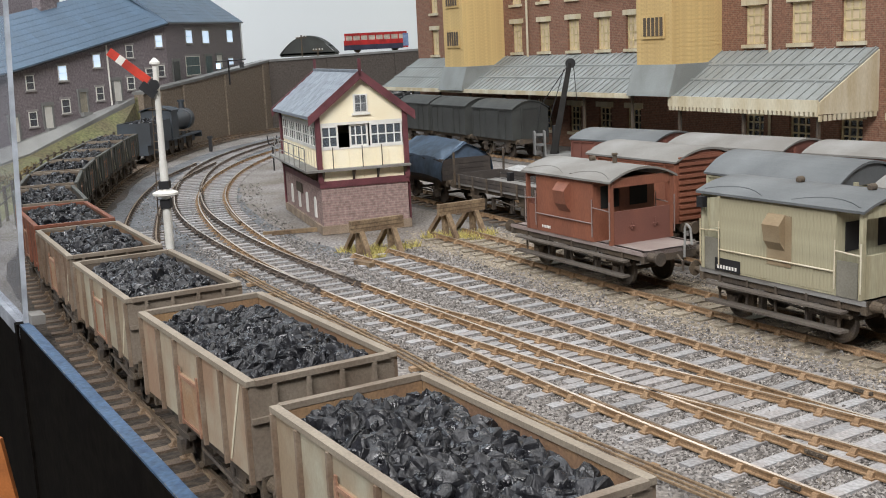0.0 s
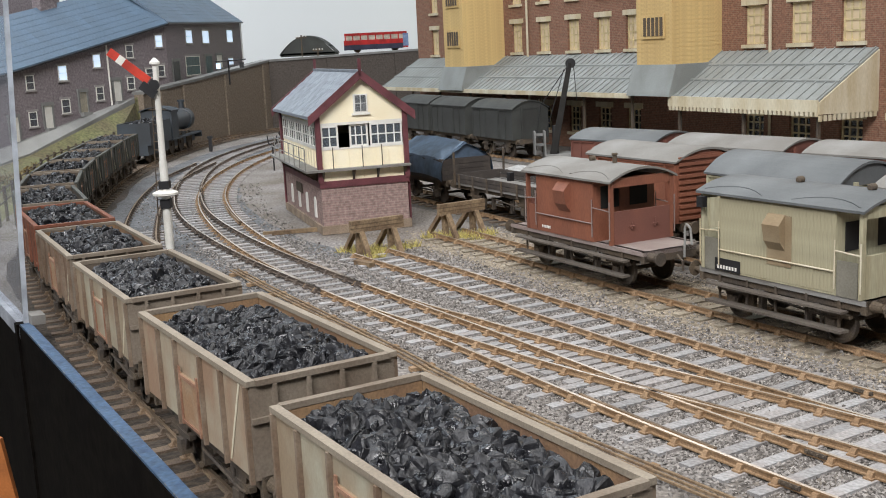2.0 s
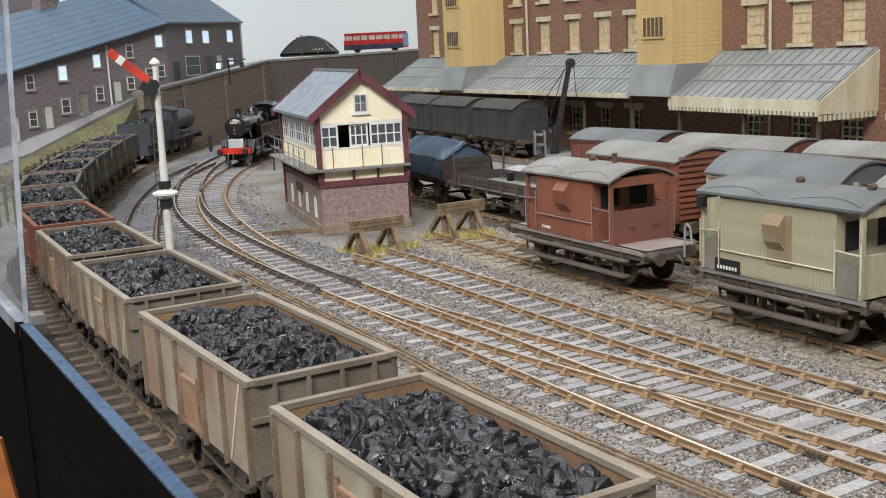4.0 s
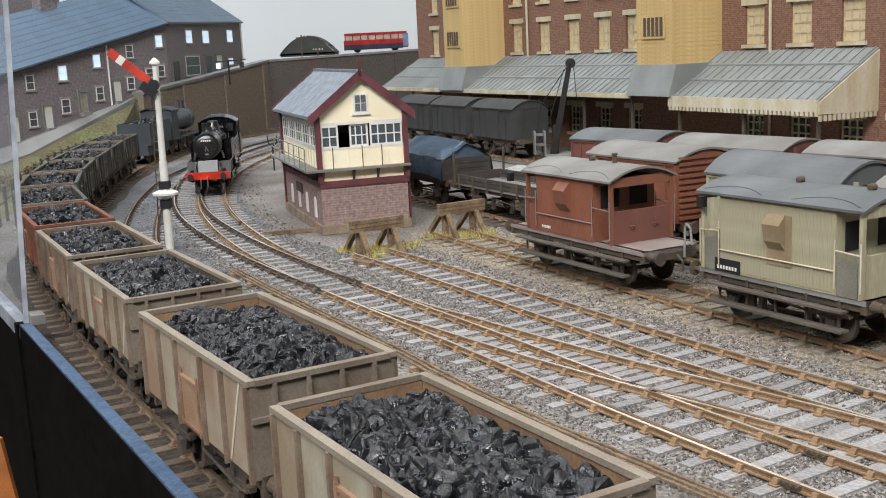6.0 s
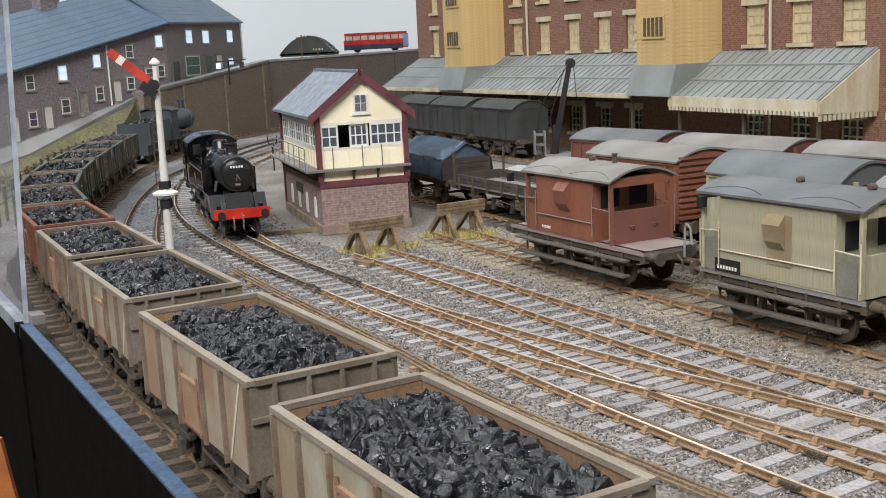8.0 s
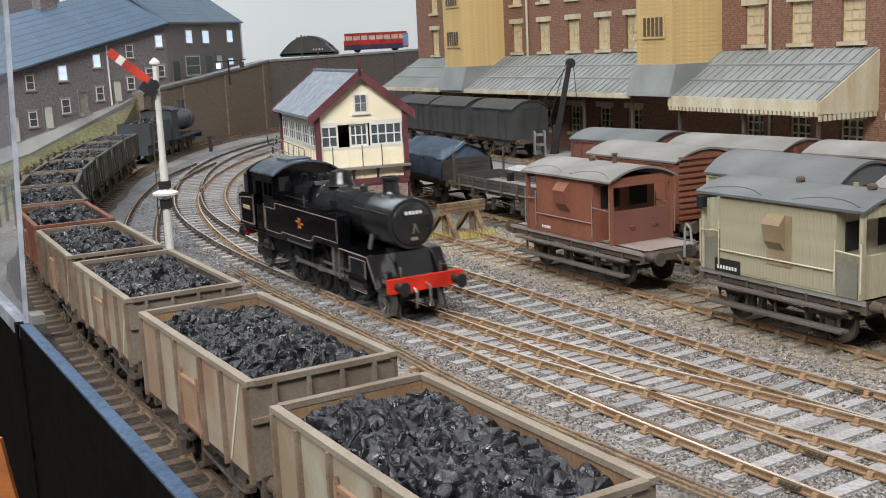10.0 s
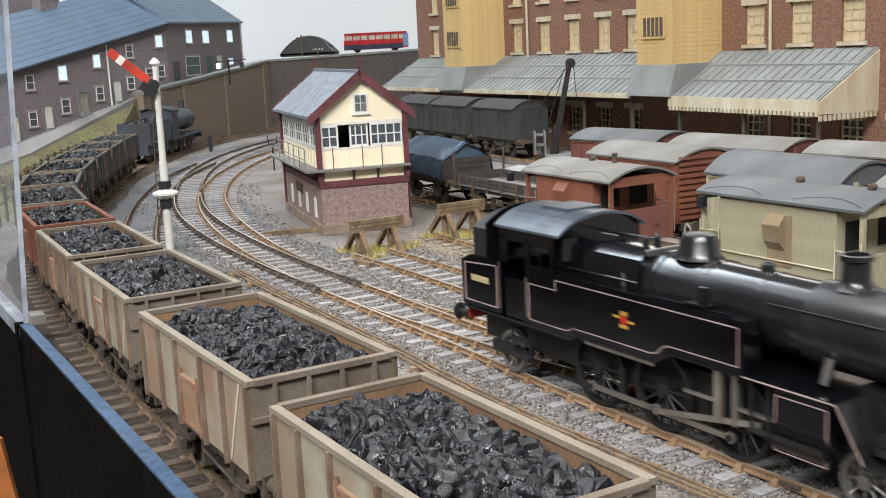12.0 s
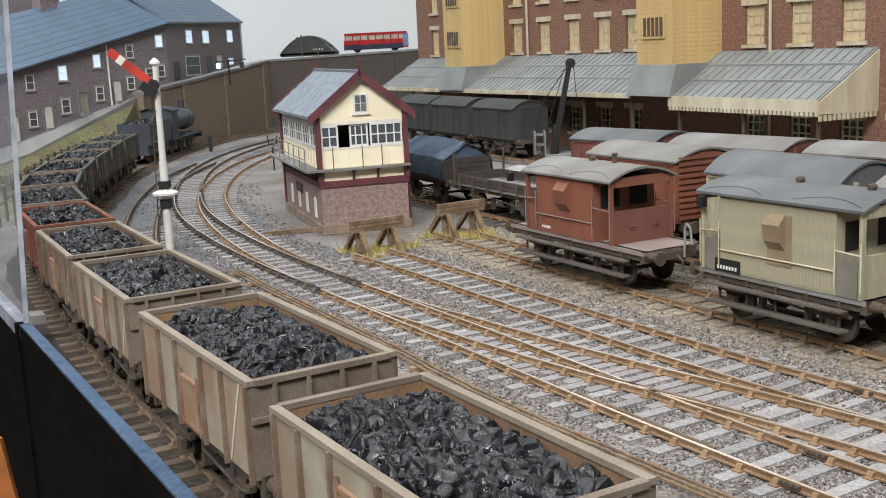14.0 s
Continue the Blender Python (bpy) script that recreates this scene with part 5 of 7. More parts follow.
def yard_stock():
    d, e, f, g = (LINES[k] for k in "defg")
    def on(line, x, y, wb=3.0, flip=False):
        return line.stand(line.nearest(Vector((x, y, 0)))[0], wb, flip=flip)
    brake_van(P(4.84, 32.5, 0, -61.9), BAUXITE, ROOF_GREY, "bauxite brown goods brake van with a grey roof", True, 6.8, 3.0)
    brake_van(P(8.72, 25.25, 0, -60.8), VAN_GREY, ROOF_DARK, "weathered grey planked goods brake van with white handrails", False, 5.1, 3.12)
    goods_van(on(e, 7.5, 36.1, flip=True), BAUXITE, ROOF_GREY, "bauxite red goods van with ribbed steel ends and pale grey roof", 4.6, 0.36, louvres=True, ends=BAUXITE, ze=3.08)
    goods_van(on(e, 10.3, 30.7, flip=True), VAN_GREY, ROOF_DARK, "long grey parcels van with a round lead-grey roof", L=5.0, rise=0.58, ends=ROOF_DARK, ze=2.88)
    goods_van(on(e, 13.2, 25.1, flip=True), BAUXITE, ROOF_GREY, "bauxite red goods van with grey roof", 5.0, 0.4, ze=3.0)
    goods_van(on(f, 7.9, 43.9, flip=True), BAUXITE_DARK, ROOF_DARK, "bauxite goods van with a blue-grey roof", 4.6, 0.36, ze=2.95)
    goods_van(on(f, 11.2, 39.3, flip=True), BAUXITE_DARK, ROOF_GREY, "bauxite goods van with a pale grey roof", 5.2, 0.32, ze=2.95)
    goods_van(on(f, 14.5, 34.4, flip=True), BAUXITE_DARK, ROOF_GREY, "bauxite goods van with a pale roof", 5.2, 0.32, ze=2.95)
    for x, y in ((4.6, 69.0), (2.0, 74.8), (-0.6, 80.6)):
        goods_van(on(g, x, y, flip=True), VAN_DARK, VAN_DARK, "dark grey goods van standing by the mill, canopy shade in its colour", L=5.5, rise=0.5, ze=3.0)
    # sheeted open wagon
    m = on(e, 0.0, 50.6, flip=True)
    t = thing("sheeted_wagon", m, "open wagon under a crumpled blue tarpaulin", "wagon")
    part("body", boxes((-2.6, 2.6, -1.2, 1.2, 1.15, 2.1)), DARK_PLANK, t)
    for k in range(4):
        for y in (-1.215, 1.215):
            part("plank", boxes((-2.6, 2.6, y - 0.014, y + 0.014, 1.17 + k * 0.23, 1.38 + k * 0.23)), DARK_PLANK, t)
        part("end_plank", boxes((2.601, 2.63, -1.2, 1.2, 1.17 + k * 0.23, 1.38 + k * 0.23)), DARK_PLANK, t)
    running_gear(t, 5.2, 2.9)
    tarp = mat("tarpaulin_blue", (0.10, 0.15, 0.22), 0.45, var=0.2, scale=0.8, tint=(0.06, 0.085, 0.12), bump=0.3, fine=4)
    bm = bmesh.new()
    nx, ny = 14, 12
    gr = []
    for i in range(nx + 1):
        row = []
        for j in range(ny + 1):
            u, v = -1 + 2 * i / nx, -1 + 2 * j / ny
            k = min(1.0, abs(v) / 0.7)
            y = math.copysign(1.27 * k + 0.03 * (abs(v) > 0.72), v)
            z = 2.1 + 0.78 * (1 - k) ** 0.8 - max(0.0, abs(v) - 0.7) * 2.6 - 0.15 * abs(u) ** 4
            z += 0.09 * noise.noise(Vector((u * 3.5, v * 3, 1))) + 0.05 * noise.noise(Vector((u * 8, v * 7, 4)))
            y += 0.04 * noise.noise(Vector((u * 6, v * 2, 9)))
            row.append(bm.verts.new((u * 2.66, y, z)))
        gr.append(row)
    for i in range(nx):
        for j in range(ny):
            bm.faces.new((gr[i][j], gr[i + 1][j], gr[i + 1][j + 1], gr[i][j + 1]))
    bmesh.ops.solidify(bm, geom=bm.faces[:], thickness=0.04)
    ld = bmesh.new()
    prism(ld, [(-1.15, 2.1), (1.15, 2.1), (0, 2.8)], -2.5, 2.5)
    part("load", ld, tarp, t, "blue sheet drawn over the end")
    part("tarpaulin", bm, tarp, t, "crumpled blue tarpaulin", smooth=True)
    # plank wagon
    m = on(e, 3.2, 44.1, flip=True)
    t = thing("plate_wagon", m, "low brown plank wagon with an empty dusty floor", "wagon")
    part("floor", boxes((-3.4, 3.4, -1.15, 1.15, 1.1, 1.2)), ROOF_GREY, t)
    for s in (-1, 1):
        for k in range(2):
            part("side_plank", boxes((-3.4, 3.4, *sorted((s * 1.1, s * 1.18)), 1.21 + k * 0.19, 1.38 + k * 0.19)), DARK_PLANK, t)
        for x in (-2.9, -1.7, -0.5, 0.7, 1.9, 3.1):
            part("strap", boxes((x - 0.05, x + 0.05, *sorted((s * 1.182, s * 1.22)), 1.0, 1.58)), GRIMY, t)
        part("end_plank", boxes((*sorted((s * 3.36, s * 3.44)), -1.1, 1.1, 1.21, 1.57)), DARK_PLANK, t)
        part("stake", boxes((-3.3, -3.2, s * 1.23 - 0.03, s * 1.23 + 0.03, 1.1, 2.5)), GRIMY, t)
    running_gear(t, 6.8, 4.0)


yard_stock()


def buffer_stop(m):
    t = thing("buffer_stop", m, "weathered timber buffer stop in dry grass", "buffer stop", "buffer stops")
    part("beam", boxes((-0.15, 0.05, -1.05, 1.05, 0.68, 0.81), (-0.15, 0.05, -1.05, 1.05, 0.825, 0.955), (-0.15, 0.05, -1.05, 1.05, 0.97, 1.1)), TIMBER, t, bevel=0.02)
    for y in (-0.64, 0.64):
        part("upright", boxes((0.05, 0.24, y - 0.1, y + 0.1, -0.2, 1.0)), TIMBER, t, bevel=0.015)
        for s, ln in ((1, 0.95), (-1, 0.5)):
            bm = bmesh.new()
            x = 0.27 if s > 0 else -0.02
            prism(bm, [(x, 0.92), (x, 0.68), (x + s * ln, -0.2), (x + s * (ln + 0.22), -0.2)], y - 0.09, y + 0.09, "y")
            part("brace", bm, TIMBER, t)


buffer_stop(P(-2.35, 38.2, 0, 120))
buffer_stop(P(0.75, 41.3, 0, 122))


def signal():
    t = thing("semaphore_signal", P(-10.62, 41.3, -0.2), "white signal post with a red raised arm and ladder", "signal")
    bm = bmesh.new()
    rod(bm, (0.06, 0, 0), (0.1, 0, 3.4), 0.17, 12, 0.15)
    rod(bm, (0.1, 0, 3.4), (0.14, 0, 7.0), 0.13, 12, 0.1)
    part("post", bm, WHITE, t, smooth=True)
    bm = bmesh.new()
    lathe(bm, [(0, 0.1), (0.06, 0.2), (0.14, 0.2), (0.3, 0.03)], 12, Matrix.Translation((0.14, 0, 7.0)))
    part("finial", bm, WHITE, t, smooth=True)
    arm = bmesh.new()
    am = Matrix.Translation((0.02, -0.2, 6.35)) @ Matrix.Rotation(radians(40), 4, "Y")
    box(arm, -1.95, -0.15, -0.02, 0.02, -0.16, 0.16, am)
    a = part("arm", arm, mat("signal_red", (0.62, 0.05, 0.025), 0.5, var=0.06), t, "red semaphore arm")
    st = bmesh.new()
    box(st, -1.55, -1.28, -0.03, -0.021, -0.16, 0.16, am)
    part("stripe", st, WHITE, a, "white stripe")
    bm = bmesh.new()
    lathe(bm, [(-0.05, 0.2), (0.05, 0.2)], 14, am @ Matrix.Translation((0.1, 0, 0.0)) @ Matrix.Rotation(radians(90), 4, "X"))
    box(bm, -0.3, 0.35, -0.04, 0.04, -0.45, -0.1, am)
    part("spectacle", bm, BLACK, t, "black spectacle plate")
    bm = bmesh.new()
    lathe(bm, [(0, 0.1), (0.12, 0.5), (0.2, 0.5), (0.36, 0.12)], 10, Matrix.Translation((0.08, 0, 2.0)))
    part("landing", bm, WHITE, t)
    part("collar", boxes((-0.1, 0.28, -0.2, 0.2, 2.36, 2.65)), BLACK, t)
    part("collar", boxes((-0.11, 0.27, -0.2, 0.2, 1.6, 1.95)), BLACK, t)
    lad = rods(0.022, [(-0.4, 0.25, 0), (-0.15, 0.25, 6.0)], [(-0.18, 0.25, 0), (0.05, 0.25, 6.0)], *[[(-0.4 + 0.25 * z / 6, 0.25, z), (-0.18 + 0.23 * z / 6, 0.25, z)] for z in np.arange(0.3, 6.0, 0.32)], n=5)
    part("ladder", lad, GRIMY, t)


signal()


def yard_crane():
    t = thing("yard_crane", P(7.3, 65.5, -0.2), "black iron yard crane with raised timber jib", "crane")
    part("base", boxes((-0.9, 0.9, -0.9, 0.9, 0, 0.5)), ROAD, t)
    bm = bmesh.new()
    rod(bm, (-0.2, 0, 0.3), (-0.2, 0, 2.2), 0.22, 12, 0.16)
    part("mast", bm, BLACK, t)
    bm = bmesh.new()
    rod(bm, (-0.35, -0.2, 0.4), (0.75, -0.4, 5.9), 0.3, 4, 0.19)
    part("jib", bm, SHADE_AND_JIB, t)
    part("chain", rods(0.025, [(0.75, -0.4, 5.9), (-1.0, 0.2, 3.4), (-1.3, 0.3, 1.6)], [(0.95, -0.5, 5.8), (1.1, -0.6, 3.6)], [(0.4, -0.3, 5.5), (-0.7, 0.2, 1.8)]), BLACK, t)
    bm = bmesh.new()
    lathe(bm, [(-0.1, 0.3), (0.1, 0.3)], 14, Matrix.Translation((0.78, -0.42, 5.85)) @ Matrix.Rotation(radians(90), 4, "X"))
    part("sheave", bm, BLACK, t)
    part("gear_frame", boxes((-1.5, -1.4, -0.5, 0.5, 0.5, 1.9), (-0.9, -0.8, -0.5, 0.5, 0.5, 1.9), (-1.5, -0.8, -0.06, 0.06, 1.0, 1.15), (-1.5, -0.8, -0.06, 0.06, 1.6, 1.75)), ROAD, t)


yard_crane()


def bus_and_bridge():
    red = mat("bus_red", (0.42, 0.015, 0.015), 0.3, var=0.05)
    t = thing("coach", P(-7.0, 135.0, 6.7, 4), "red single-deck coach on the road above the wall", "bus")
    bm = boxes((-3.9, 3.9, -1.2, 1.2, 0.4, 1.5), (-3.8, 3.8, -1.15, 1.15, 2.05, 2.35))
    part("body", bm, red, t, bevel=0.12)
    part("cabin_glass", boxes((-3.75, 3.75, -1.1, 1.1, 1.5, 2.05)), mat("coach_window", (0.5, 0.45, 0.38), 0.3), t)
    for i in range(9):
        x = -3.7 + i * 0.92
        part("pillar", boxes((x - 0.07, x + 0.07, -1.16, -1.1, 1.5, 2.05)), red, t)
    for x in (-2.3, 2.3):
        wheelset(t, x, 0.45)
    part("front", boxes((3.3, 3.95, -1.21, 1.0, 0.6, 2.1)), mat("coach_blue", (0.18, 0.25, 0.42), 0.3), t)
    part("skirt", boxes((-3.9, 3.3, -1.24, -1.2, 0.35, 0.95)), mat("coach_dark", (0.03, 0.03, 0.06), 0.3), t)
    # dark round-roofed shed beside the coach
    ob = thing("corrugated_shed", P(-15.6, 139, 6.6, 90), "dark round-roofed corrugated shed", "shed")
    bm = bmesh.new()
    arch_roof(bm, -2.5, 3.0, 3.5, 0.2, 2.2, 0.1, 18)
    part("shed_roof", bm, VAN_DARK, ob, smooth=True)
    part("shed_wall", boxes((-2.4, 2.9, -3.4, 3.4, 0, 0.5)), VAN_DARK, ob)
    end = bmesh.new()
    prism(end, [(-3.4, 0.4)] + [(-3.4 + 6.8 * i / 14, 0.2 + 2.2 * (1 - (-1 + 2 * i / 14) ** 2)) for i in range(15)] + [(3.4, 0.4)], -2.45, -2.3)
    part("shed_end", end, VAN_DARK, ob)


bus_and_bridge()


def far_tank_engine(m):
    t = thing("tank_engine", m, "grimy black tender engine at the head of the coal train", "locomotive")
    bm = bmesh.new()
    lathe(bm, [(-1.2, 0.75), (3.6, 0.75), (3.65, 0.85), (4.6, 0.85), (4.65, 0.6)], 24, Matrix.Translation((0, 0, 2.3)) @ Matrix.Rotation(radians(90), 4, "Y"))
    part("boiler", bm, ENGINE_BLUE, t, smooth=True)
    bm = bmesh.new()
    lathe(bm, [(2.9, 0.22), (3.6, 0.2), (3.65, 0.3), (3.8, 0.3)], 14, Matrix.Translation((4.0, 0, 0)))
    lathe(bm, [(2.9, 0.36), (3.2, 0.34), (3.35, 0.2)], 14, Matrix.Translation((1.8, 0, 0)))
    part("chimney", bm, ENGINE_BLUE, t, smooth=True)
    part("cab", boxes((-2.8, -1.2, -1.15, 1.15, 1.2, 3.3)), ENGINE_BLUE, t)
    bm = bmesh.new()
    arch_roof(bm, -3.0, -1.1, 1.25, 3.25, 0.3)
    part("cab_roof", bm, ENGINE_BLUE, t)
    part("footplate", boxes((-3.0, 5.0, -1.2, 1.2, 1.1, 1.22), (-3.0, 4.8, -0.65, 0.65, 0.5, 1.1), (4.9, 5.05, -1.2, 1.2, 0.75, 1.22)), ENGINE_BLUE, t)
    part("tender", boxes((-8.2, -3.2, -1.15, 1.15, 1.2, 2.35), (-8.2, -3.2, -0.9, 0.9, 0.5, 1.2), (-8.2, -3.2, -1.15, -1.07, 2.35, 2.75), (-8.2, -3.2, 1.07, 1.15, 2.35, 2.75), (-8.2, -8.1, -1.07, 1.07, 2.35, 2.75)), ENGINE_BLUE, t)
    rr = random.Random(77)
    bm = bmesh.new()
    for _ in range(160):
        x, y = rr.uniform(-7.6, -3.6), rr.uniform(-0.85, 0.85)
        lump(bm, (x, y, 2.45 + 0.45 * (1 - abs(y)) * rr.random()), rr.uniform(0.1, 0.22), rr)
    part("tender_coal", bm, COAL, t, "heaped black coal")
    for x in (-7.4, -5.7, -4.0):
        wheelset(t, x, 0.6)
    for x in (-1.9, 0.6, 3.0):
        wheelset(t, x, 0.72)
    for y in (-0.87, 0.87):
        buffer(t, 5.05, y, 1)


far_tank_engine(LINES["a"].stand(LINES["a"].nearest(Vector((-20.6, 83.6, 0)))[0], 5.0))


# ---- the running locomotive ----
def locomotive():
    t = thing("tank_locomotive", P(0, 0, 0), "lined black passenger tank locomotive with a red buffer beam", "locomotive")
    gloss = mat("loco_black", (0.0045, 0.0045, 0.006), 0.14, var=0.1, bump=0.02, spec=0.75)
    satin = mat("loco_smokebox", (0.014, 0.0145, 0.015), 0.3, var=0.15, bump=0.03, spec=0.7)
    barrel = mat("loco_boiler", (0.014, 0.0145, 0.016), 0.17, var=0.15, bump=0.02, spec=1.0)
    dull_red = mat("beam_grimy_red", (0.32, 0.025, 0.018), 0.7, var=0.2)
    # bluish reflected light is put into the cab roof's base colour
    roofm = mat("loco_cab_roof", (0.085, 0.105, 0.13), 0.25, var=0.1, bump=0.02)
    under = mat("loco_frames", (0.016, 0.015, 0.014), 0.6, var=0.2, bump=0.1)
    red = mat("beam_red", (0.66, 0.035, 0.016), 0.6, var=0.08, spec=0.2)
    lining = mat("lining_grey", (0.36, 0.27, 0.25), 0.5, var=0.1, bump=0)
    rim = mat("wheel_steel", (0.5, 0.49, 0.47), 0.35, 0.9, var=0.1)
    rodm = mat("rod_steel", (0.52, 0.49, 0.44), 0.3, 0.85, var=0.15)
    gold = mat("crest_gold", (0.55, 0.33, 0.06), 0.5)
    cyl = Matrix.Rotation(radians(90), 4, "Y")
    zc = 2.47
    bm = bmesh.new()
    lathe(bm, [(-1.6, 0.68), (-0.2, 0.68), (-0.19, 0.70), (-0.12, 0.70), (-0.11, 0.675), (2.95, 0.63)], 36, Matrix.Translation((0, 0, zc)) @ cyl)
    bo = part("boiler", bm, barrel, t, smooth=True)
    for x, r in ((0.85, 0.668), (1.95, 0.652)):
        b2 = bmesh.new()
        lathe(b2, [(x - 0.03, r), (x + 0.03, r)], 36, Matrix.Translation((0, 0, zc)) @ cyl)
        part("boiler_band", b2, barrel, bo)
    fb = bmesh.new()
    prism(fb, [(-0.72, 1.6), (0.72, 1.6), (0.74, 2.82), (0.68, 3.03), (0.5, 3.15), (0, 3.18), (-0.5, 3.15), (-0.68, 3.03), (-0.74, 2.82)], -2.15, -0.35)
    fx = part("firebox", fb, gloss, t, smooth=True)
    part("firebox_band", boxes((-0.75, -0.68, -0.755, 0.755, 2.5, 2.75), (-0.42, -0.34, -0.5, 0.5, 3.08, 3.19)), rim, fx, "bright metal band")
    part("pipe_run", rods(0.022, [(-2.1, -0.78, 2.62), (-0.4, -0.76, 2.62)], [(-1.7, -0.3, 3.16), (-1.7, -0.3, 3.3), (-1.3, -0.3, 3.3), (-1.3, -0.3, 3.16)], [(-2.1, 0.3, 3.2), (-0.9, 0.3, 3.22)]), satin, fx)
    part("clack_valve", boxes((0.95, 1.1, -0.72, -0.6, 2.55, 2.8), (0.95, 1.1, 0.6, 0.72, 2.55, 2.8)), satin, t)
    bm = bmesh.new()
    lathe(bm, [(2.93, 0.69), (4.5, 0.69), (4.55, 0.67)], 36, Matrix.Translation((0, 0, zc)) @ cyl)
    sb = part("smokebox", bm, satin, t, smooth=True)
    bm = bmesh.new()
    lathe(bm, [(4.55, 0.58), (4.6, 0.56), (4.66, 0.42), (4.69, 0.2), (4.70, 0.05)], 32, Matrix.Translation((0, 0, zc)) @ cyl)
    dr = part("smokebox_door", bm, satin, sb, smooth=True)
    part("door_dart", rods(0.025, [(4.70, 0, zc), (4.76, 0, zc)], [(4.74, 0, zc), (4.74, 0.1, zc - 0.22)], [(4.74, 0, zc), (4.74, -0.06, zc - 0.24)]), rodm, sb)
    part("hinge_strap", boxes((4.6, 4.69, -0.1, 0.5, zc + 0.16, zc + 0.2), (4.6, 4.69, -0.1, 0.5, zc - 0.2, zc - 0.16)), satin, sb)
    pl = part("number_plate", boxes((4.66, 4.70, -0.3, 0.3, zc + 0.24, zc + 0.38)), BLACK, sb, "black number plate with pale marks")
    part("number_marks", boxes(*[(4.70, 4.706, -0.25 + k * 0.105, -0.18 + k * 0.105, zc + 0.265, zc + 0.355) for k in range(5)]), WHITE, sb)
    part("shed_plate", boxes((4.66, 4.71, -0.09, 0.09, zc - 0.42, zc - 0.34)), lining, sb)
    bm = bmesh.new()
    lathe(bm, [(3.0, 0.34), (3.08, 0.25), (3.16, 0.225), (3.42, 0.21), (3.45, 0.255), (3.53, 0.255), (3.535, 0.19), (3.3, 0.17)], 24, Matrix.Translation((3.45, 0, 0.1)))
    part("chimney", bm, satin, t, smooth=True)
    bm = bmesh.new()
    lathe(bm, [(2.98, 0.42), (3.08, 0.34), (3.3, 0.32), (3.4, 0.26), (3.44, 0.1)], 24, Matrix.Translation((0.35, 0, 0.13)))
    part("dome", bm, satin, t, smooth=True)
    bm = bmesh.new()
    for y in (-0.14, 0.14):
        lathe(bm, [(3.0, 0.07), (3.2, 0.06), (3.25, 0.03)], 10, Matrix.Translation((-0.75, y, 0.12)))
    lathe(bm, [(2.98, 0.12), (3.12, 0.1), (3.18, 0.05)], 12, Matrix.Translation((1.75, 0, 0.1)))
    part("safety_valves", bm, satin, t)
    part("boiler_handrail", rods(0.014, [(4.45, -0.66, zc + 0.3), (2.3, -0.64, zc + 0.3)]), under, t)
    part("boiler_handrail", rods(0.014, [(4.45, 0.66, zc + 0.3), (2.3, 0.64, zc + 0.3)]), under, t)
    part("steam_pipe", rods(0.07, [(3.55, -0.68, 2.15), (3.5, -0.78, 1.75)], [(3.55, 0.68, 2.15), (3.5, 0.78, 1.75)], n=10), rim, t, "pale steam pipe")
    hw = 1.2
    # side tanks with the curved lower edge
    tank = [(-3.05, 1.34), (-1.9, 1.34), (-1.78, 1.36), (-1.65, 1.44), (0.3, 1.44), (0.45, 1.48), (0.58, 1.62), (0.7, 1.66), (2.2, 1.66), (2.2, 2.52), (-3.05, 2.52)]
    line = [(-2.95, 1.45), (-1.92, 1.45), (-1.8, 1.47), (-1.67, 1.54), (0.26, 1.54), (0.42, 1.58), (0.55, 1.71), (0.68, 1.76), (2.1, 1.76), (2.1, 2.40), (-2.15, 2.40), (-2.15, 2.2), (-2.95, 2.2), (-2.95, 1.45)]
    for s in (-1, 1):
        bm = bmesh.new()
        prism(bm, tank, *sorted((s * hw, s * 0.72)), "y")
        tk = part("side_tank", bm, gloss, t, bevel=0.015)
        part("lining", rods(0.014, [(x, s * (hw + 0.002), z) for x, z in line], n=5), lining, tk, "thin grey-red lining")
        ya, yb = sorted((s * (hw + 0.002), s * (hw + 0.012)))
        cr = bmesh.new()
        lathe(cr, [(-0.006, 0.085), (0.006, 0.085)], 18, Matrix.Translation((-0.35, s * (hw + 0.008), 2.0)) @ Matrix.Rotation(radians(90), 4, "X"))
        part("crest", cr, red, tk, "small round red and gold crest")
        part("crest_wings", boxes((-0.6, -0.44, ya, yb, 2.01, 2.06), (-0.26, -0.1, ya, yb, 1.96, 2.01), (-0.43, -0.27, ya, yb, 2.08, 2.16), (-0.45, -0.25, ya, yb, 1.84, 1.91)), gold, tk)
        part("tank_filler", boxes((1.0, 1.4, s * 0.96 - 0.18, s * 0.96 + 0.18, 2.52, 2.6), (0.2, 1.9, s * 1.12 - 0.02, s * 1.12 + 0.02, 2.52, 2.56)), gloss, tk)
    # footplate with a sweep down to the beam
    fp = [(-5.2, 1.28), (-1.75, 1.28), (-1.6, 1.38), (0.35, 1.38), (0.75, 1.6), (4.0, 1.6), (4.0, 1.66), (0.7, 1.66), (0.3, 1.44), (-1.65, 1.44), (-1.8, 1.34), (-5.2, 1.34)]
    bm = bmesh.new()
    prism(bm, fp, -hw - 0.02, hw + 0.02, "y")
    part("footplate", bm, gloss, t)
    for s in (-1, 1):
        part("footplate_lining", rods(0.017, [(2.2, s * (hw + 0.022), 1.63), (4.0, s * (hw + 0.022), 1.63), (4.5, s * (hw + 0.022), 0.86)], n=5), lining, t, "thin grey lining")
        bm = bmesh.new()
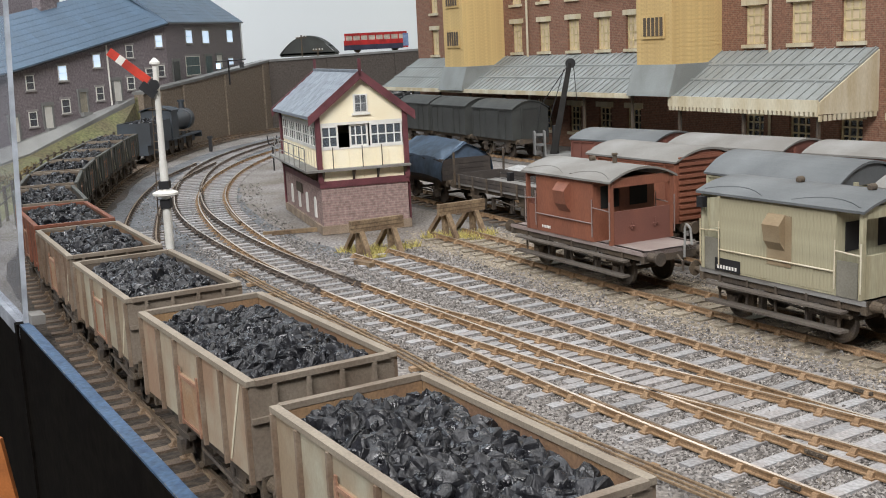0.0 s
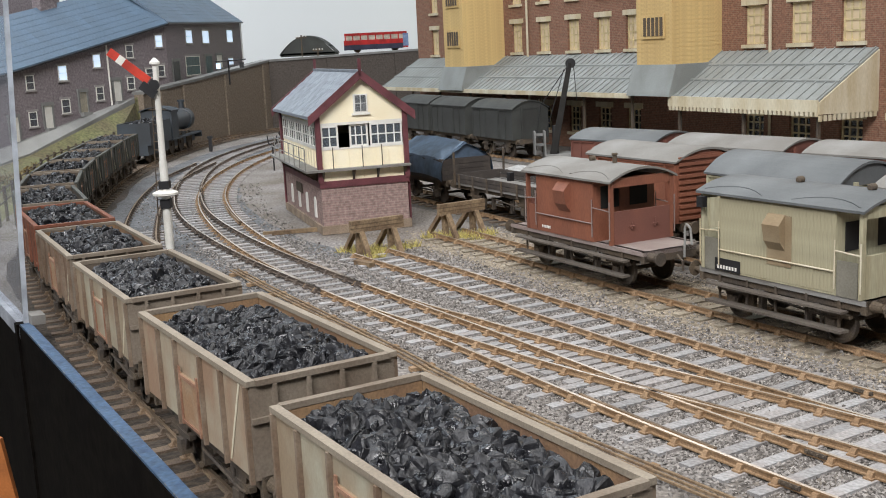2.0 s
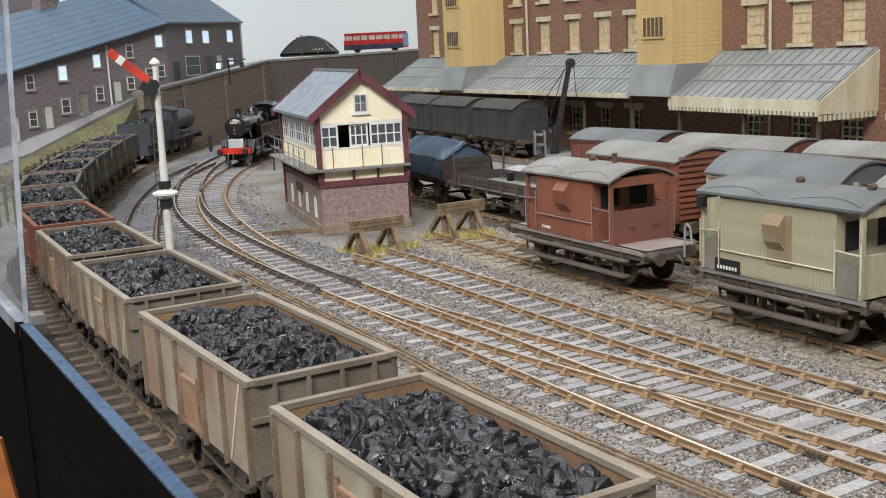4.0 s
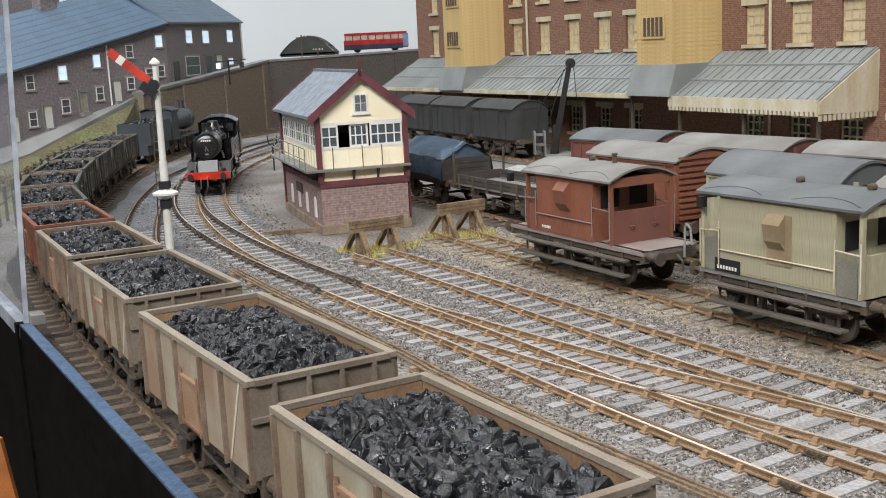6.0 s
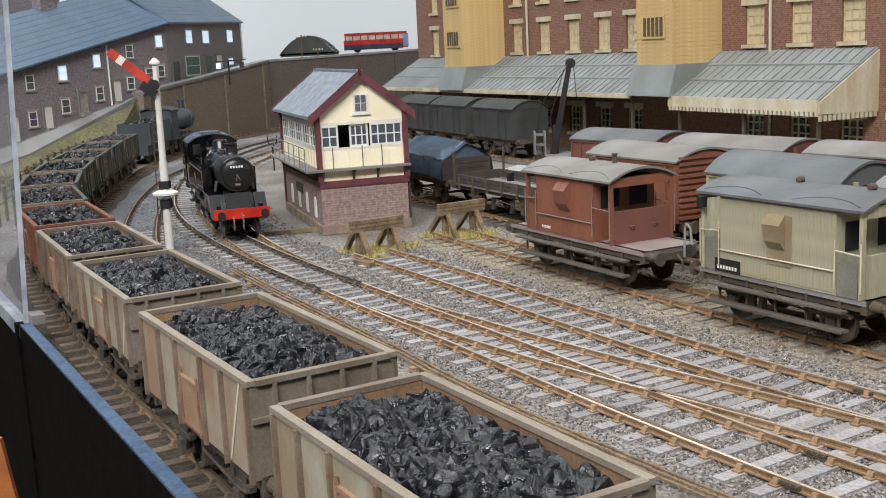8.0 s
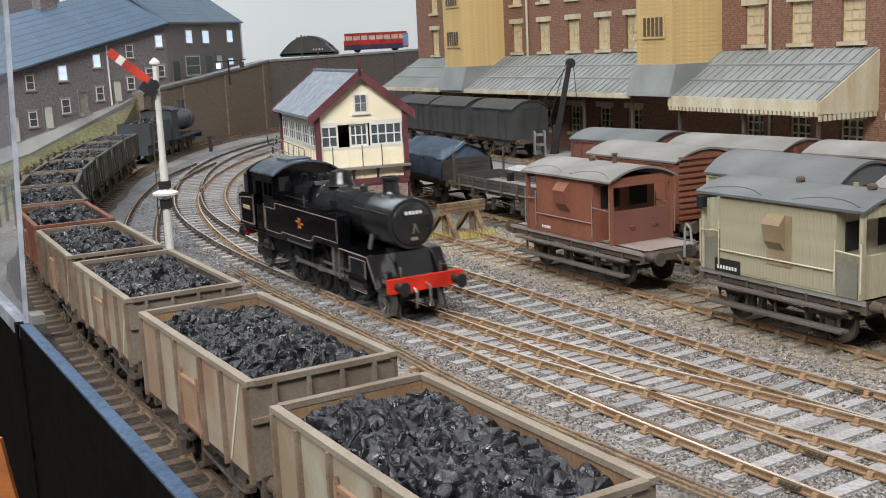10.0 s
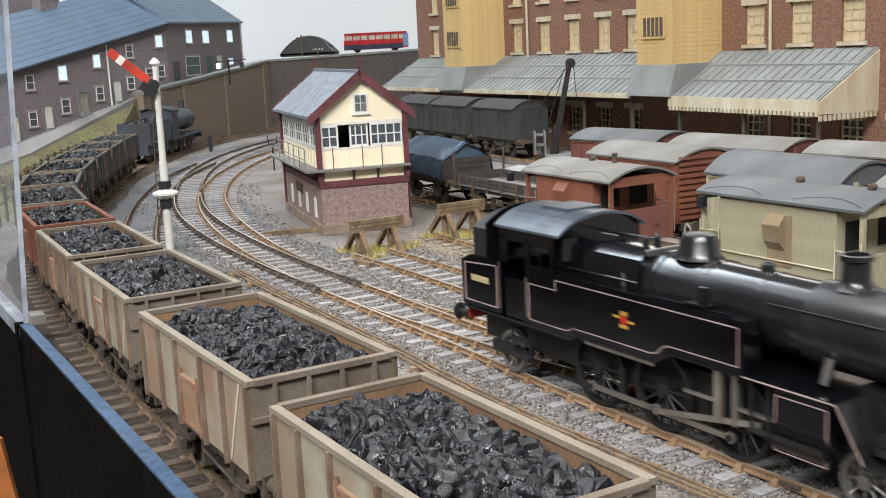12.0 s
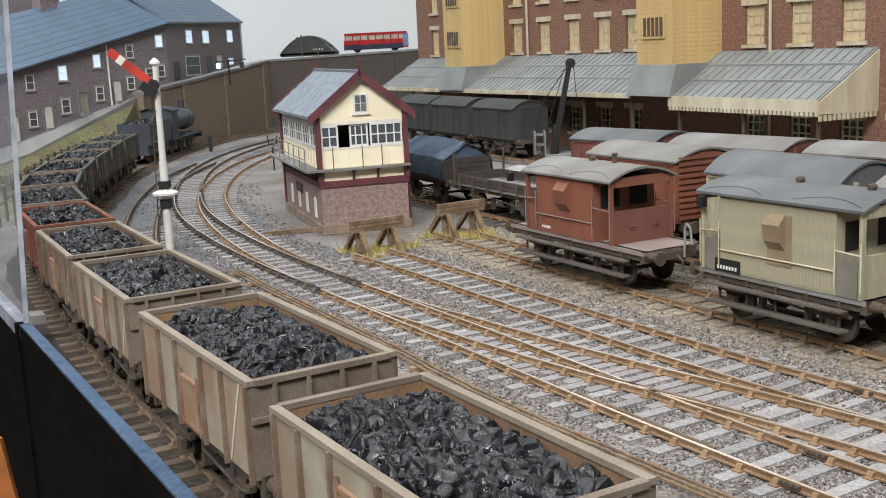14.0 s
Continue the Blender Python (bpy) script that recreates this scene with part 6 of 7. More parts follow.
        prism(bm, [(4.0, 1.6), (4.48, 0.8), (5.1, 0.8), (5.1, 0.86), (4.53, 0.86), (4.06, 1.66), (4.0, 1.66)], *sorted((s * 0.5, s * (hw + 0.02))), "y")
        part("drop_plate", bm, satin, t)
        bm = bmesh.new()
        prism(bm, [(4.15, 1.25), (4.85, 0.86), (4.95, 0.86), (4.95, 0.98), (4.5, 1.6), (4.3, 1.7)], s * 0.62 - 0.02, s * 0.62 + 0.02, "y")
        part("frame_plate", bm, satin, t)
        part("front_step", boxes((4.5, 4.95, s * 0.85 - 0.15, s * 0.85 + 0.15, 1.0, 1.12), (4.55, 4.75, s * 0.85 - 0.1, s * 0.85 + 0.1, 1.12, 1.3)), satin, t)
    bm = bmesh.new()
    prism(bm, [(3.95, 1.35), (4.6, 1.0), (5.1, 0.86), (5.1, 0.95), (4.7, 1.12), (4.5, 1.75), (3.95, 1.8)], -0.5, 0.5, "y")
    part("saddle", bm, satin, t)
    part("frames", boxes((-5.1, 4.6, -0.56, -0.5, 0.55, 1.29), (-5.1, 4.6, 0.5, 0.56, 0.55, 1.29), (-3.2, 3.2, -0.5, 0.5, 0.9, 1.29)), under, t)
    # cab with doorway and window openings
    for s in (-1, 1):
        ya, yb = sorted((s * hw, s * (hw - 0.05)))
        part("cab_side", boxes((-3.05, -2.15, ya, yb, 2.52, 2.6), (-2.28, -2.15, ya, yb, 2.6, 3.12), (-3.05, -2.92, ya, yb, 2.6, 3.12), (-3.85, -3.6, ya, yb, 2.52, 3.12), (-3.85, -2.15, ya, yb, 3.0, 3.3), (-2.62, -2.56, ya, yb, 2.6, 3.0)), gloss, t)
        part("cab_door", boxes((-3.72, -3.05, *sorted((s * (hw - 0.04), s * (hw - 0.08))), 1.36, 2.2)), gloss, t)
        part("cab_handrail", rods(0.018, [(-3.0, s * (hw + 0.03), 1.5), (-3.0, s * (hw + 0.03), 2.3)], [(-3.85, s * (hw + 0.03), 1.5), (-3.85, s * (hw + 0.03), 2.5)]), rodm, t)
        part("cab_step", boxes((-3.7, -3.1, *sorted((s * 0.95, s * 1.15)), 0.5, 0.55), (-3.7, -3.1, *sorted((s * 0.95, s * 1.15)), 0.85, 0.9), (-3.7, -3.66, *sorted((s * 1.0, s * 1.04)), 0.5, 1.3), (-3.14, -3.1, *sorted((s * 1.0, s * 1.04)), 0.5, 1.3)), under, t)
    arch = [(-hw, 2.5)] + [(-hw + 2 * hw * i / 14, 3.25 + 0.36 * (1 - (-1 + 2 * i / 14) ** 2)) for i in range(15)] + [(hw, 2.5)]
    bm = bmesh.new()
    prism(bm, arch, -2.2, -2.15)
    part("cab_front", bm, gloss, t)
    # dark panels carry the shade seen through the cab's front windows
    part("cab_front_window", boxes((-2.14, -2.12, -0.95, -0.55, 2.75, 3.2), (-2.14, -2.12, 0.55, 0.95, 2.75, 3.2)), SHADE_AND_JIB, t)
    bm = bmesh.new()
    prism(bm, [(-hw, 1.36)] + arch[1:-1] + [(hw, 1.36)], -4.3, -4.25)
    part("cab_back", bm, gloss, t)
    bm = bmesh.new()
    arch_roof(bm, -3.95, -2.0, hw + 0.04, 3.25, 0.36, 0.05)
    cr = part("cab_roof", bm, roofm, t, smooth=True)
    part("roof_vent", boxes((-3.3, -2.5, -0.42, 0.42, 3.6, 3.69)), roofm, cr, bevel=0.02)
    part("rain_strip", rods(0.02, [(-3.9, -1.0, 3.36), (-2.05, -1.0, 3.36)], [(-3.9, 1.0, 3.36), (-2.05, 1.0, 3.36)]), roofm, cr)
    bm = bmesh.new()
    prism(bm, [(-5.2, 1.36), (-3.85, 1.36), (-3.85, 2.5), (-4.9, 2.5), (-5.2, 2.35)], -hw, hw, "y")
    bk = part("bunker", bm, gloss, t, bevel=0.015)
    bm = bmesh.new()
    prism(bm, [(-hw + 0.12, 2.5)] + [(-hw + 0.12 + 2 * (hw - 0.12) * i / 12, 3.1 + 0.34 * (1 - (-1 + 2 * i / 12) ** 2)) for i in range(13)] + [(hw - 0.12, 2.5)], -4.85, -4.3)
    part("bunker_top", bm, BLACK, bk)
    for s in (-1, 1):
        part("lining", rods(0.017, [(-5.08, s * (hw + 0.002), 1.47), (-3.97, s * (hw + 0.002), 1.47), (-3.97, s * (hw + 0.002), 2.38), (-5.08, s * (hw + 0.002), 2.3), (-5.08, s * (hw + 0.002), 1.47)], n=5), lining, bk, "thin grey-red lining")
        ya, yb = sorted((s * (hw + 0.002), s * (hw + 0.01)))
        part("number_bar", boxes((-4.85, -4.25, ya, yb, 1.93, 2.07)), mat("number_cream", (0.66, 0.55, 0.30), 0.5), bk, "cream number bar")
    # buffer beams
    bb = part("buffer_beam", boxes((5.08, 5.2, -1.2, 1.2, 0.82, 1.2)), red, t, "bright red buffer beam", bevel=0.01)
    part("buffer_beam", boxes((-5.28, -5.2, -0.98, 0.98, 0.95, 1.2)), dull_red, t, "dark red rear buffer beam")
    for s in (-1, 1):
        buffer(t, 5.2, s * 0.87, 1, 1.0, under)
        buffer(t, -5.3, s * 0.87, -1, 1.0, under)
    part("coupling", rods(0.035, [(5.2, 0, 1.0), (5.42, 0, 0.95), (5.42, 0, 0.6), (5.38, 0, 0.42)], [(5.2, -0.35, 0.9), (5.34, -0.35, 0.8), (5.3, -0.35, 0.4)]), rodm, t)
    part("lamp_iron", boxes((4.9, 4.95, -0.62, -0.57, 1.2, 1.45), (4.9, 4.95, 0.57, 0.62, 1.2, 1.45)), rodm, t)
    # bright rod colour stands in for light falling on the valance edge
    part("valance", boxes((-1.4, 0.3, -1.17, -1.12, 1.3, 1.378)), rodm, t, "footplate valance, its lit edge drawn in bright steel")
    # cylinders, slide bars, brake gear
    for s in (-1, 1):
        bm = bmesh.new()
        lathe(bm, [(-0.5, 0.3), (0.5, 0.3), (0.52, 0.2)], 18, Matrix.Translation((3.35, s * 1.0, 0.86)) @ cyl)
        box(bm, 2.9, 3.8, s * 1.0 - 0.2, s * 1.0 + 0.2, 0.9, 1.6)
        part("cylinder", bm, gloss, t, smooth=True)
        part("slide_bar", boxes((1.95, 2.9, s * 1.02 - 0.05, s * 1.02 + 0.05, 0.98, 1.04), (1.9, 2.0, s * 1.02 - 0.08, s * 1.02 + 0.08, 0.7, 1.6)), rodm, t)
        part("brake_gear", boxes((1.0, 1.12, s * 0.7 - 0.05, s * 0.7 + 0.05, 0.2, 0.9), (-0.85, -0.73, s * 0.7 - 0.05, s * 0.7 + 0.05, 0.2, 0.9), (-2.8, 1.1, s * 0.6 - 0.03, s * 0.6 + 0.03, 0.2, 0.26)), under, t)
        part("pony_frame", boxes((-4.6, -3.4, s * 0.6 - 0.03, s * 0.85 + 0.03, 0.35, 0.6)), under, t)
        part("pony_frame", boxes((3.9, 4.8, s * 0.5 - 0.03, s * 0.5 + 0.03, 0.4, 0.7)), under, t)
        part("guard_iron", rods(0.03, [(4.9, s * 0.6, 0.8), (4.95, s * 0.68, 0.3), (5.05, s * 0.7, 0.12)]), under, t)
        part("cylinder_lining", rods(0.012, [(2.88, s * 1.21, 0.62), (3.85, s * 1.21, 0.62), (3.85, s * 1.21, 1.5), (2.88, s * 1.21, 1.5), (2.88, s * 1.21, 0.62)], n=5), lining, t, "thin lining")
        part("cylinder_casing", boxes((2.86, 3.87, *sorted((s * 0.8, s * 1.2)), 0.6, 1.58)), gloss, t, bevel=0.05)
        part("running_step", boxes((2.3, 2.7, *sorted((s * 1.0, s * 1.18)), 0.75, 0.79), (2.3, 2.34, *sorted((s * 1.1, s * 1.14)), 0.75, 1.6), (2.66, 2.7, *sorted((s * 1.1, s * 1.14)), 0.75, 1.6)), under, t)
        part("valve_bracket", boxes((1.55, 1.7, s * 1.05 - 0.06, s * 1.05 + 0.06, 0.75, 1.6), (0.9, 1.7, s * 1.05 - 0.03, s * 1.05 + 0.03, 1.0, 1.06)), rodm, t)
    # settle the proportions: longer behind, narrower outside the frames
    for ob in t.children_recursive:
        for v in ob.data.vertices:
            x, y = v.co.x / S, v.co.y / S
            if x < 2.0:
                v.co.x = (2.0 + (x - 2.0) * 1.13) * S
            if abs(y) > 0.7:
                v.co.y = math.copysign(0.7 + (abs(y) - 0.7) * 0.78, y) * S
    wheels = []
    def wheel_pair(x, r, crank):
        axle = bmesh.new()
        rod(axle, (0, -0.7, 0), (0, 0.7, 0), 0.08, 10)
        w = part("driving_wheelset" if r > 0.6 else "pony_wheelset", axle, under, t, smooth=True)
        for s in (-1, 1):
            bm = bmesh.new()
            m = Matrix.Translation((0, s * 0.67, 0)) @ Matrix.Rotation(radians(-90 * s), 4, "X")
            n = 28
            rings = []
            for z, rr in ((-0.06, r + 0.02), (-0.03, r + 0.02), (-0.03, r), (0.07, r), (0.07, r - 0.09), (-0.05, r - 0.09)):
                rings.append([bm.verts.new(m @ Vector((rr * math.cos(2 * math.pi * i / n), rr * math.sin(2 * math.pi * i / n), z))) for i in range(n)])
            for a, b in zip(rings, rings[1:] + rings[:1]):
                for i in range(n):
                    j = (i + 1) % n
                    bm.faces.new((a[i], a[j], b[j], b[i]))
            k = 14 if r > 0.6 else 9
            for i in range(k):
                a = 2 * math.pi * i / k
                rod(bm, m @ Vector((0.08 * math.cos(a), 0.08 * math.sin(a), 0)), m @ Vector(((r - 0.08) * math.cos(a), (r - 0.08) * math.sin(a), 0)), 0.03, 5)
            lathe(bm, [(-0.06, 0.14), (0.1, 0.12)], 14, m)
            if crank:
                rod(bm, (0.0, s * 0.72, -0.3), (0.0, s * 0.98, -0.3), 0.06, 10)
            part("wheel", bm, under if r > 0.6 else rim, w, smooth=True)
        wheels.append((w, x, r))
    for x in (1.75, -0.05, -1.85):
        wheel_pair(x, 0.74, True)
    wheel_pair(4.25, 0.44, False)
    wheel_pair(-4.75, 0.46, False)
    bars = []
    for s in (-1, 1):
        bm = boxes((-1.95, 1.85, s * 0.90 - 0.025, s * 0.90 + 0.025, -0.05, 0.05))
        for x in (1.75, -0.05, -1.85):
            lathe(bm, [(-0.04, 0.1), (0.04, 0.1)], 12, Matrix.Translation((x, s * 0.90, 0)) @ Matrix.Rotation(radians(90), 4, "X"))
        bars.append((part("coupling_rod", bm, rodm, t, "steel coupling rod"), s))
    mains = []
    for s in (-1, 1):
        bm = boxes((0.0, 2.55, s * 0.97 - 0.025, s * 0.97 + 0.025, -0.05, 0.05))
        mains.append((part("connecting_rod", bm, rodm, t, "steel connecting rod"), s))
    return t, wheels, bars, mains


LOCO, WHEELS, RODS, MAINS = locomotive()


# ---- small yard fittings ----
def grass_tufts():
    for k, (cx, cy, w, n) in enumerate(((-3.0, 38.9, 0.9, 70), (-2.0, 38.3, 0.6, 60), (-1.4, 39.2, 0.6, 30), (-2.4, 37.3, 0.4, 30), (0.1, 41.0, 0.9, 90), (1.3, 40.4, 0.7, 60), (1.7, 41.2, 0.4, 40), (-3.6, 44.0, 0.7, 60), (-4.4, 43.4, 0.35, 30))):
        rr = random.Random(40 + k)
        bm = bmesh.new()
        for _ in range(n * 5):
            a, d = rr.uniform(0, 6.28), w * math.sqrt(rr.random())
            p = Vector((d * math.cos(a), d * math.sin(a) * 0.6, 0))
            h, b = rr.uniform(0.08, 0.34), rr.uniform(0, 6.28)
            tip = p + Vector((rr.uniform(-.2, .2), rr.uniform(-.2, .2), h))
            o = Vector((0.018 * math.cos(b), 0.018 * math.sin(b), 0))
            v = [bm.verts.new(q) for q in (p - o, p + o, tip)]
            bm.faces.new(v)
        ob = part("grass_tuft", bm, GRASS)
        ob.matrix_basis = P(cx, cy, -0.22)
        tagged(ob, "dry yellow static-grass tuft by the buffer stops", "grass", "grass tufts", "stuff")


grass_tufts()


def point_rodding():
    pts = [Vector((*p, -0.1)) for p in ((-7.1, 35.9), (-5.4, 32.6), (-3.0, 28.2), (-1.2, 24.9), (-0.3, 23.1), (0.7, 21.2), (1.7, 19.5), (2.9, 17.6), (4.2, 15.6), (6.2, 12.3))]
    t = thing("point_rodding", P(0, 0, 0), "rusty point rodding run on small stools beside the line", "rodding")
    for k in (-0.14, 0.0, 0.14):
        bm = bmesh.new()
        sweep(bm, offset(pts, k), [(-0.025, 0), (0.025, 0), (0.025, 0.04), (-0.025, 0.04)])
        part("rod", bm, TIMBER, t)
    d = Line([(p.x, p.y) for p in pts])
    s = 0.5
    while s < d.length:
        p, q = d.at(s)
        o = part("stool", boxes((-0.09, 0.09, -0.3, 0.3, -0.2, -0.105)), RUST, t)
        o.matrix_basis = P(p.x, p.y, 0, math.degrees(math.atan2(q.y, q.x)))
        s += 1.9


point_rodding()


def fence():
    t = thing("post_fence", P(0, 0, 0), "dark post and rail fence along the railway bank", "fence")
    a = LINES["a"]
    s0, s1 = a.nearest(Vector((-14.2, 39, 0)))[0], a.nearest(Vector((-20.7, 82, 0)))[0]
    prev = None
    s = s0
    while s < s1:
        p, d = a.at(s)
        q = p + Vector((-d.y, d.x, 0)) * 3.1
        z = -0.2 + 1.0 * min(1, (s - s0) / 25)
        part("post", boxes((q.x - 0.06, q.x + 0.06, q.y - 0.06, q.y + 0.06, z - 1.2, z + 1.15)), GRIMY, t)
        if prev:
            for h in (0.45, 1.0):
                part("rail", rods(0.035, [(prev[0].x, prev[0].y, prev[1] + h), (q.x, q.y, z + h)], n=5), GRIMY, t)
        prev = (q, z)
        s += 1.9


fence()


def brambles():
    """Low scrubby growth along the foot of the bank."""
    brown = island_mat("bramble_leaf", (0.10, 0.055, 0.02), (0.23, 0.17, 0.06), 0.85)
    green = island_mat("scrub_leaf", (0.07, 0.075, 0.025), (0.20, 0.19, 0.08), 0.85)
    for k, (x, y, z, w) in enumerate(BRAMBLES):
        rr = random.Random(90 + k)
        bm = bmesh.new()
        for _ in range(420):
            a, d, h = rr.uniform(0, 6.28), w * math.sqrt(rr.random()), rr.uniform(-0.2, 0.8) * w
            p = Vector((d * math.cos(a), d * math.sin(a), h * (1.1 - d / w)))
            q = Euler((rr.uniform(0, 6), rr.uniform(0, 6), rr.uniform(0, 6))).to_matrix()
            r = rr.uniform(0.04, 0.1)
            bm.faces.new([bm.verts.new(p + q @ Vector(v) * r) for v in ((-1, 0, 0), (0, -0.5, 0.1), (1, 0, 0), (0, 0.5, 0.1))])
        ob = part("bramble", bm, brown if k % 2 else green)
        ob.matrix_basis = P(x, y, z)
        tagged(ob, "low brown and green scrub along the railway bank", "scrub", "scrub", "stuff")


BRAMBLES = [(-24.6, 61.5, 0.2, 0.9), (-25.5, 63.5, 0.4, 1.0), (-24.2, 65.5, 0.5, 0.8), (-25.2, 67.5, 0.5, 0.9), (-25.0, 70.5, 0.6, 0.8)]
brambles()


def ground_details():
    t = thing("ground_signal", P(-10.4, 68.2, -0.2), "small black ground signal lamp on a post", "ground signal")
    part("post", rods(0.05, [(0, 0, 0), (0, 0, 1.5)]), BLACK, t)
    part("lamp_arms", rods(0.04, [(-0.3, 0, 2.2), (-0.25, 0, 1.75), (0, 0, 1.5), (0.25, 0, 1.75), (0.3, 0, 2.2)]), BLACK, t)
    t = thing("water_crane", P(-17.7, 84.5, -0.2), "short black post beside the line", "post")
    part("post", boxes((-0.12, 0.12, -0.12, 0.12, 0, 1.0), (-0.18, 0.18, -0.18, 0.18, 1.0, 1.2)), BLACK, t)
    t = thing("gas_lamp", P(-18.6, 99.5, 5.5), "black lamp bracket with hanging lanterns on the wall", "lamp")
    part("post", rods(0.08, [(0, 0, -1.0), (0, 0, 1.2)]), BLACK, t)
    part("bracket", rods(0.06, [(-1.2, 0, 1.1), (1.6, 0, 1.2)]), BLACK, t)
    for x in (-0.9, 1.2):
        part("lantern", boxes((x - 0.18, x + 0.18, -0.18, 0.18, 0.45, 0.95)), LIT_BLUE if x < 0 else BLACK, t)


ground_details()


def telegraph_pole(x, y, z, h):
    t = thing("telegraph_pole", P(x, y, z), "dark telegraph pole with a crossarm behind the wall", "pole", "poles")
    part("pole", rods(0.09, [(0, 0, 0), (0, 0, h)]), GRIMY, t)
    part("crossarm", boxes((-0.6, 0.6, -0.05, 0.05, h - 0.35, h - 0.22)), GRIMY, t)
    for k in (-0.5, -0.2, 0.2, 0.5):
        part("insulator", rods(0.05, [(k, 0, h - 0.22), (k, 0, h - 0.08)]), WHITE, t)


telegraph_pole(-14.9, 125.0, 6.3, 2.7)
telegraph_pole(-13.0, 124.0, 6.3, 1.2)


def baulk(x, y, rz, L):
    t = thing("timber_baulk", P(x, y, -0.2, rz), "old timber baulk lying on the ash", "timber", "loose timbers")
    part("beam", boxes((-L / 2, L / 2, -0.12, 0.12, 0, 0.16)), TIMBER, t, bevel=0.02)


baulk(-6.0, 43.6, 14, 2.6)
baulk(-2.7, 36.1, -50, 0.9)


def ballast_stones():
    rr = random.Random(5)
    bm = bmesh.new()
    for key in "bcdxt":
        line = LINES[key]
        smax = line.length if key != "b" else 75
        for _ in range(int(smax * (60 if key in "bcx" else 45))):
            s = rr.uniform(0, smax)
            p, d = line.at(s)
            if p.y < 9 or p.y > 62:
                continue
            o = rr.uniform(-2.6, 2.6)
            q = p + Vector((-d.y, d.x, 0)) * o
            lump(bm, (q.x, q.y, -0.215), rr.uniform(0.03, 0.075), rr)
    ob = part("ballast_stones", bm, STONE)
    tagged(ob, "loose grey and brown granite ballast stones", "ballast", kind="stuff")


ballast_stones()


def chippings(name, material, label, seed, count, keys, reach, y0, y1, level=0.205):
    """Fine granite chippings strewn over the bed, each a small rough octahedron."""
    rg = np.random.default_rng(seed)
    rows = np.array([(p.x, p.y) for k in keys for p in LINES[k].p if y0 < p.y < y1])
    # near stretches get the same share for each square metre as far ones
    at = rows[rg.integers(0, len(rows), count)] + rg.uniform(-reach, reach, (count, 2))
    r = rg.uniform(0.02, 0.046, count)
    shape = np.array([(1, 0, 0), (0, 1, 0), (-1, 0, 0), (0, -1, 0), (0, 0, 0.8), (0, 0, -0.5)], float)
    v = shape[None] * r[:, None, None] * rg.uniform(0.6, 1.25, (count, 6, 1))
    v += rg.normal(0, 0.22, (count, 6, 3)) * r[:, None, None]
    a = rg.uniform(0, 6.28, count)
    c, s_ = np.cos(a)[:, None], np.sin(a)[:, None]
    x, y = v[..., 0] * c - v[..., 1] * s_, v[..., 0] * s_ + v[..., 1] * c
    pts = np.stack([x + at[:, :1], y + at[:, 1:], v[..., 2] - level], -1).reshape(-1, 3) * S
    f = np.array([(0, 1, 4), (1, 2, 4), (2, 3, 4), (3, 0, 4), (1, 0, 5), (2, 1, 5), (3, 2, 5), (0, 3, 5)])
    faces = (f[None] + 6 * np.arange(count)[:, None, None]).reshape(-1, 3)
    mesh = bpy.data.meshes.new(name)
    mesh.from_pydata(pts.tolist(), [], faces.tolist())
    mesh.materials.append(material)
    tagged(new(name, mesh), label, "ballast", kind="stuff")


chippings("granite_chippings", STONE, "grey and brown granite chippings between the sleepers", 21, 90000, "bcx", 1.75, 12, 42)
chippings("sandy_chippings", STONE_TAN, "sandy tan chippings beside the van siding", 22, 42000, "d", 1.9, 13, 41, 0.222)


